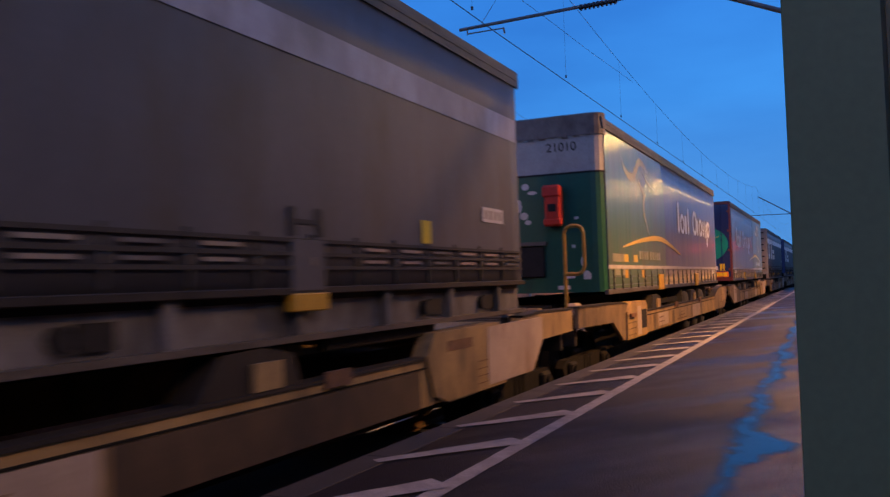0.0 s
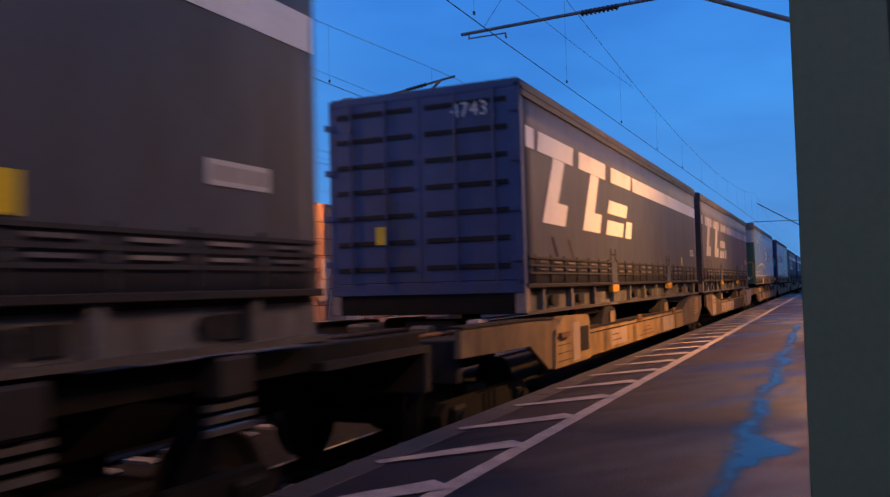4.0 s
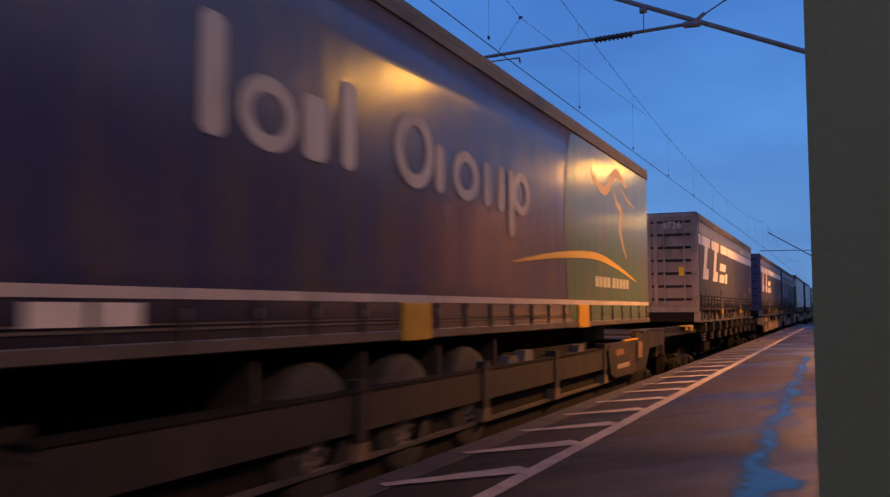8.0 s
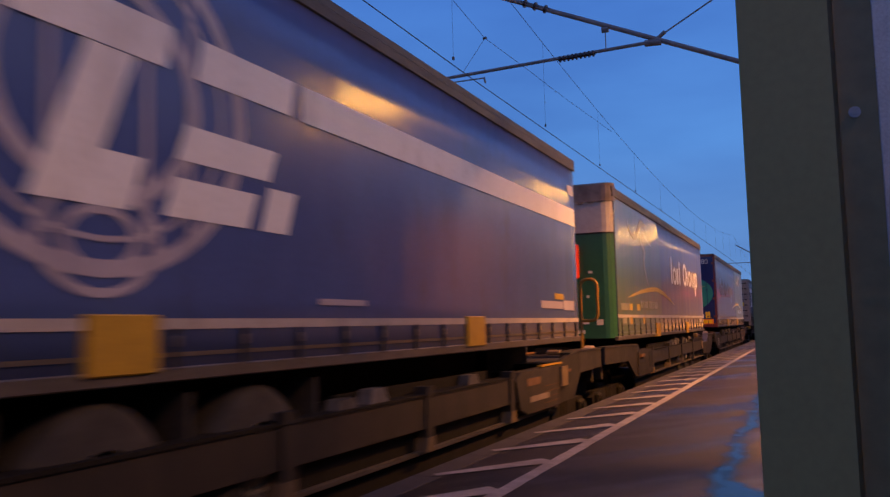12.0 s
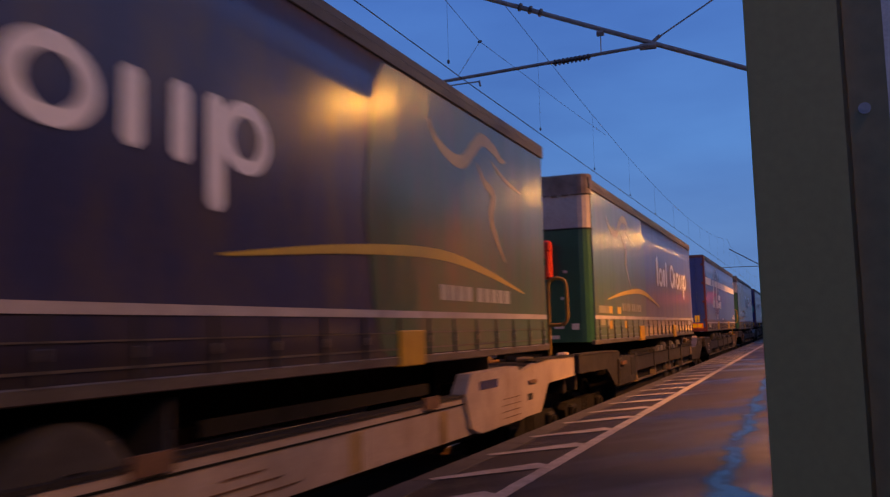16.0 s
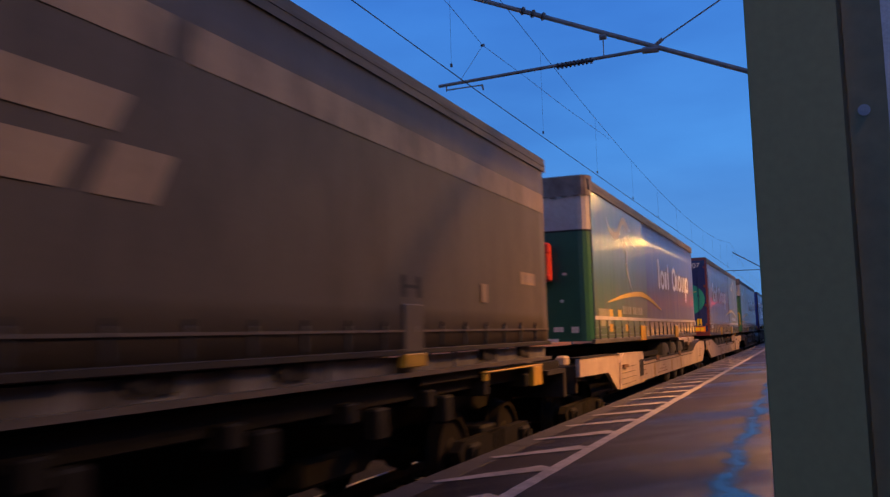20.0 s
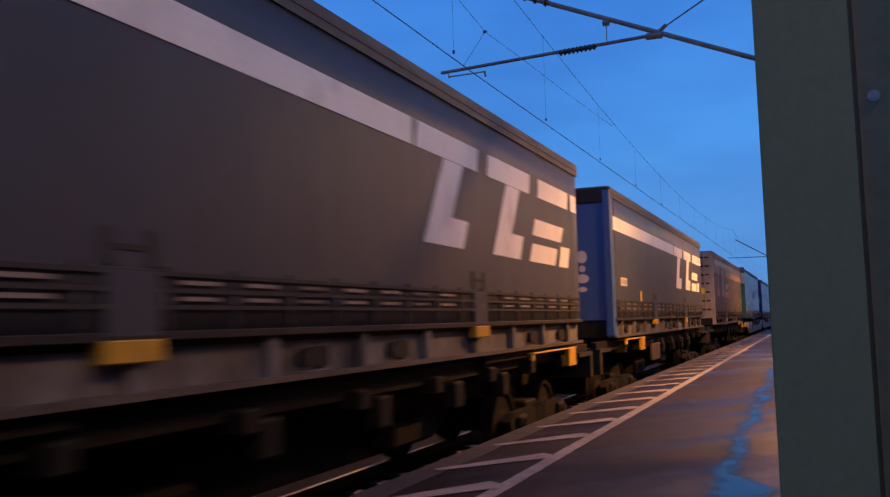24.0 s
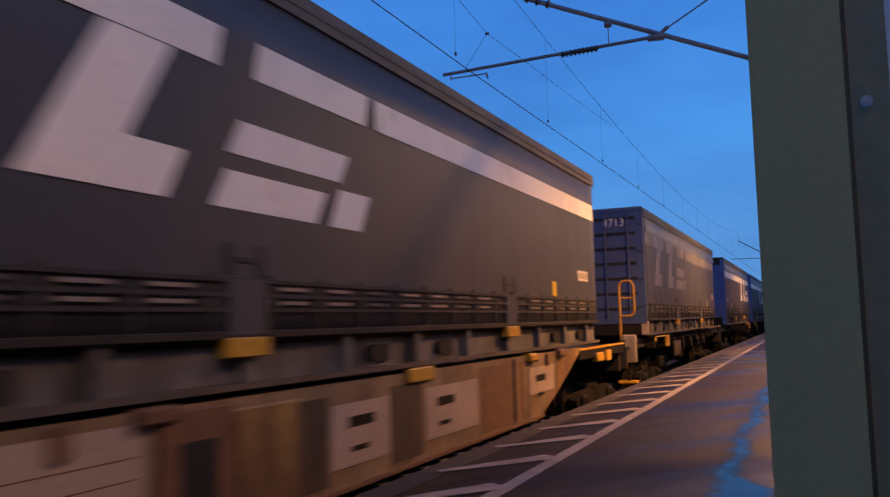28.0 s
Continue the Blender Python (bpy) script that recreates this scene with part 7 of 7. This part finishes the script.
def end_ladder(w, y, x=1.17, post=False):
    """A yellow hand rail loop on a bar at the end of a wagon; some stand on a pale lamp post."""
    bm = bmesh.new()
    loop = [(-0.14, 0.48), (-0.14, 1.66), (-0.11, 1.73), (-0.05, 1.76), (0.05, 1.76), (0.11, 1.73), (0.14, 1.66), (0.14, 1.18), (0.11, 1.11), (0.05, 1.08), (-0.14, 1.08)]
    for p, q in zip(loop, loop[1:]):
        rod(bm, (x + p[0], y, p[1]), (x + q[0], y, q[1]), 0.026, 8)
    if post:
        rod(bm, (x - 0.14, y, 1.43), (x + 0.14, y, 1.43), 0.022, 8)
    part("hand_rail", bm, M["yellow_dull"], w, "yellow hand rail")
    if post:
        part("rail_post", boxes((x - 0.10, x + 0.15, y - 0.06, y + 0.06, 0.18, 0.72), bevel=0.02), M["post_pale"], w, "pale lower post")
        part("step", boxes((x - 0.2, x + 0.15, y - 0.14, y + 0.14, -0.20, -0.16)), M["yellow"], w)
        part("step_hanger", boxes((x - 0.04, x + 0.02, y - 0.03, y + 0.03, -0.16, 0.18)), M["steel_dark"], w)


# where each load's near end stands at the start, counted along the track
RIDE = {"U3": (0.77, 1.10, 0.17), "U4": (0.71, 1.155, 0.115), "U5": (0.775, 1.09, 0.21), "U6": (0.74, 1.20, 0.15), "U7": (0.745, 1.185, 0.15), "U8": (0.81, 1.24, 0.21)}
UNITS = [
    ("A6", 103.0), ("A5", 85.2), ("A4", 67.2), ("A3", 49.3), ("A2", 31.25), ("A1", 13.10), ("U0", -4.50), ("U1", -19.16), ("U2", -37.05), ("U3", -56.73), ("U4", -74.94), ("U5", -91.36),
    ("U6", -109.37), ("U7", -125.80), ("U8", -143.74), ("U9", -160.01), ("U10", -177.70), ("U11", -193.80), ("U12", -211.63), ("U13", -229.76),
]
PLAN_NAVY = "navy and green curtain-sided semi-trailer, doors facing back"
PLAN_GREEN = "green and navy curtain-sided semi-trailer, green front wall facing back"
GREY = "grey curtain-sided swap body with broad white print"
BUILD = {
    "A6": (lambda: swap_body(GREY, M["curtain_grey"], 0.6, "doors", M["door_grey"]), "cream"),
    "A5": (lambda: swap_body(GREY, M["curtain_grey"], 0.6, "doors", M["door_grey"]), "cream"),
    "A4": (lambda: swap_body(GREY, M["curtain_grey"], 0.6, "doors", M["door_blue_grey"]), "cream"),
    "A3": (lambda: swap_body("brown-grey swap body with white print far ahead on its wagon", M["curtain_grey"], 0.6, "doors", M["door_grey"]), "cream"),
    "A2": (lambda: semi_trailer(PLAN_NAVY, "navy", "doors"), "cream"),
    "A1": (lambda: semi_trailer(PLAN_GREEN, "navy", "front", "21010"), "cream"),
    "U0": (lambda: swap_body("dusty grey swap body with faded white print on a cream wagon", M["curtain_grey"], 0.8, "doors", M["door_dark"], "", True, drop=0.06), "cream"),
    "U1": (lambda: swap_body("grey swap body with white slanted print and dark ribbed doors", M["curtain_grey"], 0.6, "doors", M["door_blue_grey"], "4743"), "cream"),
    "U2": (lambda: swap_body("brown-grey swap body with ribbed grey doors on a skeleton wagon", M["curtain_grey"], 0.6, "doors", M["door_grey"], "4726"), "skeleton"),
    "U3": (lambda: semi_trailer("navy curtain-sided semi-trailer with pale print and navy doors", "navy", "doors", "21580", ride=RIDE["U3"]), "grey"),
    "U4": (lambda: semi_trailer("green and navy curtain-sided semi-trailer with a red extinguisher box", "navy", "front", ride=RIDE["U4"]), "grey"),
    "U5": (lambda: semi_trailer("bright blue curtain-sided semi-trailer with white band and ring print", "blue", "doors", ride=RIDE["U5"]), "grey"),
    "U6": (lambda: semi_trailer("green and navy curtain-sided semi-trailer with a pale yellow arc", "navy", "front", ride=RIDE["U6"]), "grey"),
    "U7": (lambda: semi_trailer("navy curtain-sided semi-trailer with a teal disc on its doors", "navy", "doors", "21007", ride=RIDE["U7"]), "white"),
    "U8": (lambda: semi_trailer("green and navy curtain-sided semi-trailer in a dirty white pocket wagon", "navy", "front", ride=RIDE["U8"]), "white"),
    "U9": (lambda: swap_body("dusty brown-grey swap body with faded print on a dark wagon", M["curtain_dust"], 1.0, "doors", M["door_grey"], "", True), "skeleton"),
    "U10": (lambda: swap_body("anthracite swap body with white band, its smooth front wall facing back", M["curtain_grey_clean"], 7.7, "front", M["front_blue"]), "skeleton"),
    "U11": (lambda: swap_body("anthracite swap body with white band and smooth blue-grey front wall", M["curtain_grey_clean"], 7.85, "front", M["front_blue"], "4124"), "skeleton"),
    "U12": (lambda: swap_body("dusty grey swap body with ribbed blue-grey doors and faded print", M["curtain_grey"], 1.05, "doors", M["door_blue_grey"], "4713", "ghost"), "skeleton"),
    "U13": (lambda: swap_body("anthracite swap body with broad white print on a rusty yellow wagon", M["curtain_grey_clean"], 0.7, "front", M["door_blue_grey"]), "yellow"),
}
WAGON_LABEL = {
    "cream": "dirty cream pocket wagon with deep side sills", "white": "dirty white pocket wagon with sloping side sills", "grey": "dark grey-brown pocket wagon with stanchions along its side",
    "skeleton": "dark skeleton container wagon with yellow end brackets", "yellow": "rusty yellow container wagon with fishbelly side sills",
}
LADDERS = {"A1": -1.45, "U4": -1.65, "U6": -1.85, "U12": -1.55}
# ends of wagons that slope to a shared joint, and wagons whose ends lie off the middle of the gap
NEAR_JOINT, FAR_JOINT = ("A2", "U0", "U3", "U5", "U7"), ("A1", "U1", "U4", "U6", "U8")
NEAR_END, FAR_END = {"U2": -4.55}, {"U3": 15.05}
BRACKETS = {"U9": "far", "U10": "near", "U11": "far", "U12": "near"}
PALE = {"U0": (5.2, 7.5)}


def travelled(t):
    """How far the train has gone along the track after t seconds."""
    u = t / 10
    return 68.1364 * u + 7.6495 * u ** 2 - 1.7132 * u ** 3 + 0.2709 * u ** 4


TRAIN = []
for i, (key, y) in enumerate(UNITS):
    make, style = BUILD[key]
    ahead = UNITS[i - 1][1] - (y + LEN) if i else 4.0
    behind = y - (UNITS[i + 1][1] + LEN) if i + 1 < len(UNITS) else 4.0
    load = make()
    start, stop = NEAR_END.get(key, -behind / 2 + 0.03), FAR_END.get(key, LEN + ahead / 2 - 0.03)
    wag = wagon(WAGON_LABEL[style], style, start, stop, key == "U2", near="joint" if key in NEAR_JOINT else "outer",
                far="joint" if key in FAR_JOINT else "outer", pale=PALE.get(key, (8.4, 9.6)), brackets=BRACKETS.get(key, "both"), grimy=(7.56, 10.9) if key == "U0" else None, floor=RIDE[key][2] - 0.49 if key in RIDE else -0.34)
    if key in LADDERS:
        end_ladder(wag, LADDERS[key], post=key == "U12")
    if key == "U11":
        part("bent_bracket", boxes((0.72, 1.12, -1.75, -1.62, 0.50, 0.66), (0.72, 1.12, -0.95, -0.82, 0.50, 0.66), (1.06, 1.12, -1.75, -0.82, 0.60, 0.66), bevel=0.02), M["yellow"], wag, "yellow bent bracket")
    if key == "U10":
        for x, z, w, h in ((0.62, 2.02, 0.20, 0.24), (0.66, 1.86, 0.12, 0.13), (0.60, 1.66, 0.24, 0.17), (0.64, 1.50, 0.16, 0.10), (0.46, 1.70, 0.10, 0.04)):
            bm = bmesh.new()
            prism(bm, [(x + w * (0.5 + 0.5 * math.cos(a)), z + h * (0.5 + 0.5 * math.sin(a))) for a in [6.28318 * k / 9 for k in range(9)]], "y", -0.034, -0.031)
            part("pale_mark", bm, M["plate_white"], load, "pale sprayed mark")
    TRAIN.append((load, y))
    TRAIN.append((wag, y))


# ---------------------------------------------------------------- pieces of walls, platform and track
rng = random.Random(21)
block_mesh = {}


def block_piece(parent, axis, u0, u1, z0, z1, plane, mat):
    """One barrier block, proud of the joints by a little more or less."""
    w, h = round(u1 - u0, 2), round(z1 - z0, 2)
    key = (axis, w, h)
    if key not in block_mesh:
        bm = bmesh.new()
        if axis == "x":
            box(bm, -0.04, 0.02, -w / 2 + 0.006, w / 2 - 0.006, -h / 2 + 0.012, h / 2 - 0.012, bevel=0.008)
        else:
            box(bm, -w / 2 + 0.006, w / 2 - 0.006, -0.02, 0.04, -h / 2 + 0.012, h / 2 - 0.012, bevel=0.008)
        block_mesh[key] = finish(bm, "block", mat)
    ob = new("block", block_mesh[key])
    ob.parent = parent
    d = rng.uniform(-0.012, 0.0)
    c = ((u0 + u1) / 2, (z0 + z1) / 2)
    ob.location = (plane + d, c[0], c[1]) if axis == "x" else (c[0], plane - d, c[1])


for row in range(8):
    z = WALL_TOP - (row + 1) * 0.45
    y = 7.6 + rng.uniform(0, 0.3)
    while y < 27.5:
        w = rng.choice((0.3, 0.4, 0.5, 0.6, 0.7))
        block_piece(barrier, "x", y, y + w, max(z, -0.02), z + 0.45, WALL_X, M["block"])
        y += w
rows_rest = bmesh.new()
for row in range(8):
    z = WALL_TOP - (row + 1) * 0.45
    for y in np.arange(28.2, 89, 0.55):
        box(rows_rest, WALL_X - 0.04, WALL_X + 0.015, y + 0.008, y + 0.542, z + 0.012, z + 0.438)
    for y in np.arange(-39, 7.3, 0.55):
        box(rows_rest, WALL_X - 0.04, WALL_X + 0.015, y + 0.008, y + 0.542, z + 0.012, z + 0.438)
tagged(part("far_blocks", rows_rest, M["block"], barrier), kind="stuff")
for row in range(8):
    z = 3.36 - (row + 1) * 0.45
    for x in np.arange(-0.06, 1.4, 0.55):
        block_piece(side_wall, "y", x, x + 0.55, max(z, 0.0), z + 0.45, 17.40, M["block_dull"])

mesh = finish(boxes((EDGE, -2.402, -0.4985, 0.4985, -0.115, 0.001), bevel=0.004), "coping_stone", M["coping"])
platform_obj = bpy.data.objects["platform"]
for i in range(64):
    ob = new("coping_stone", mesh)
    ob.parent = platform_obj
    ob.location = (0, -4 + i * 1.0, rng.uniform(-0.0015, 0.0005))
bm = bmesh.new()
box(bm, EDGE, -2.405, -30, -4.51, -0.115, 0.002)
part("coping_rest", bm, M["coping"], platform_obj)
mesh = finish(boxes((-10.72, -10.28, -0.495, 0.495, -0.115, 0.004), bevel=0.012), "coping_stone", M["coping"])
for i in range(40):
    ob = new("coping_stone", mesh)
    ob.parent = bpy.data.objects["platform_far"]
    ob.location = (0, 2 + i * 1.0, 0)

bm = bmesh.new()
prism(bm, [(-1.3, -1.05), (1.3, -1.05), (1.3, -0.95), (1.25, SLEEPER_Z), (0.5, SLEEPER_Z), (0.4, -0.955), (-0.4, -0.955), (-0.5, SLEEPER_Z), (-1.25, SLEEPER_Z), (-1.3, -0.95)], "y", -0.11, 0.11)
sleeper_mesh = finish(bm, "sleeper", M["sleeper"])
for nm, centre, count in (("track_near", TRACK, 130), ("track_far", TRACK_FAR, 90)):
    for i in range(count):
        ob = new("sleeper", sleeper_mesh)
        ob.parent = bpy.data.objects[nm]
        ob.location = (centre, 0.3 + i * 0.62, 0)


def motions():
    """The train rolls by, gaining a little speed."""
    times = [0, 2, 4, 6, 8, 10, 12, 14, 16, 18, 20, 22, 24, 26, 28]
    for ob, y in TRAIN:
        walk(ob, [(t, pose(TRACK, y + travelled(t), 0)) for t in times])
    steps = [28.0 * i / 400 for i in range(401)]
    turns = [(t, -math.degrees(travelled(t) / 0.45)) for t in steps]
    for ob in WHEELSETS:
        base = ob.matrix_basis.copy()
        walk(ob, [(t, base @ pose(0, 0, 0, a, 0, 0)) for t, a in turns])


motions()
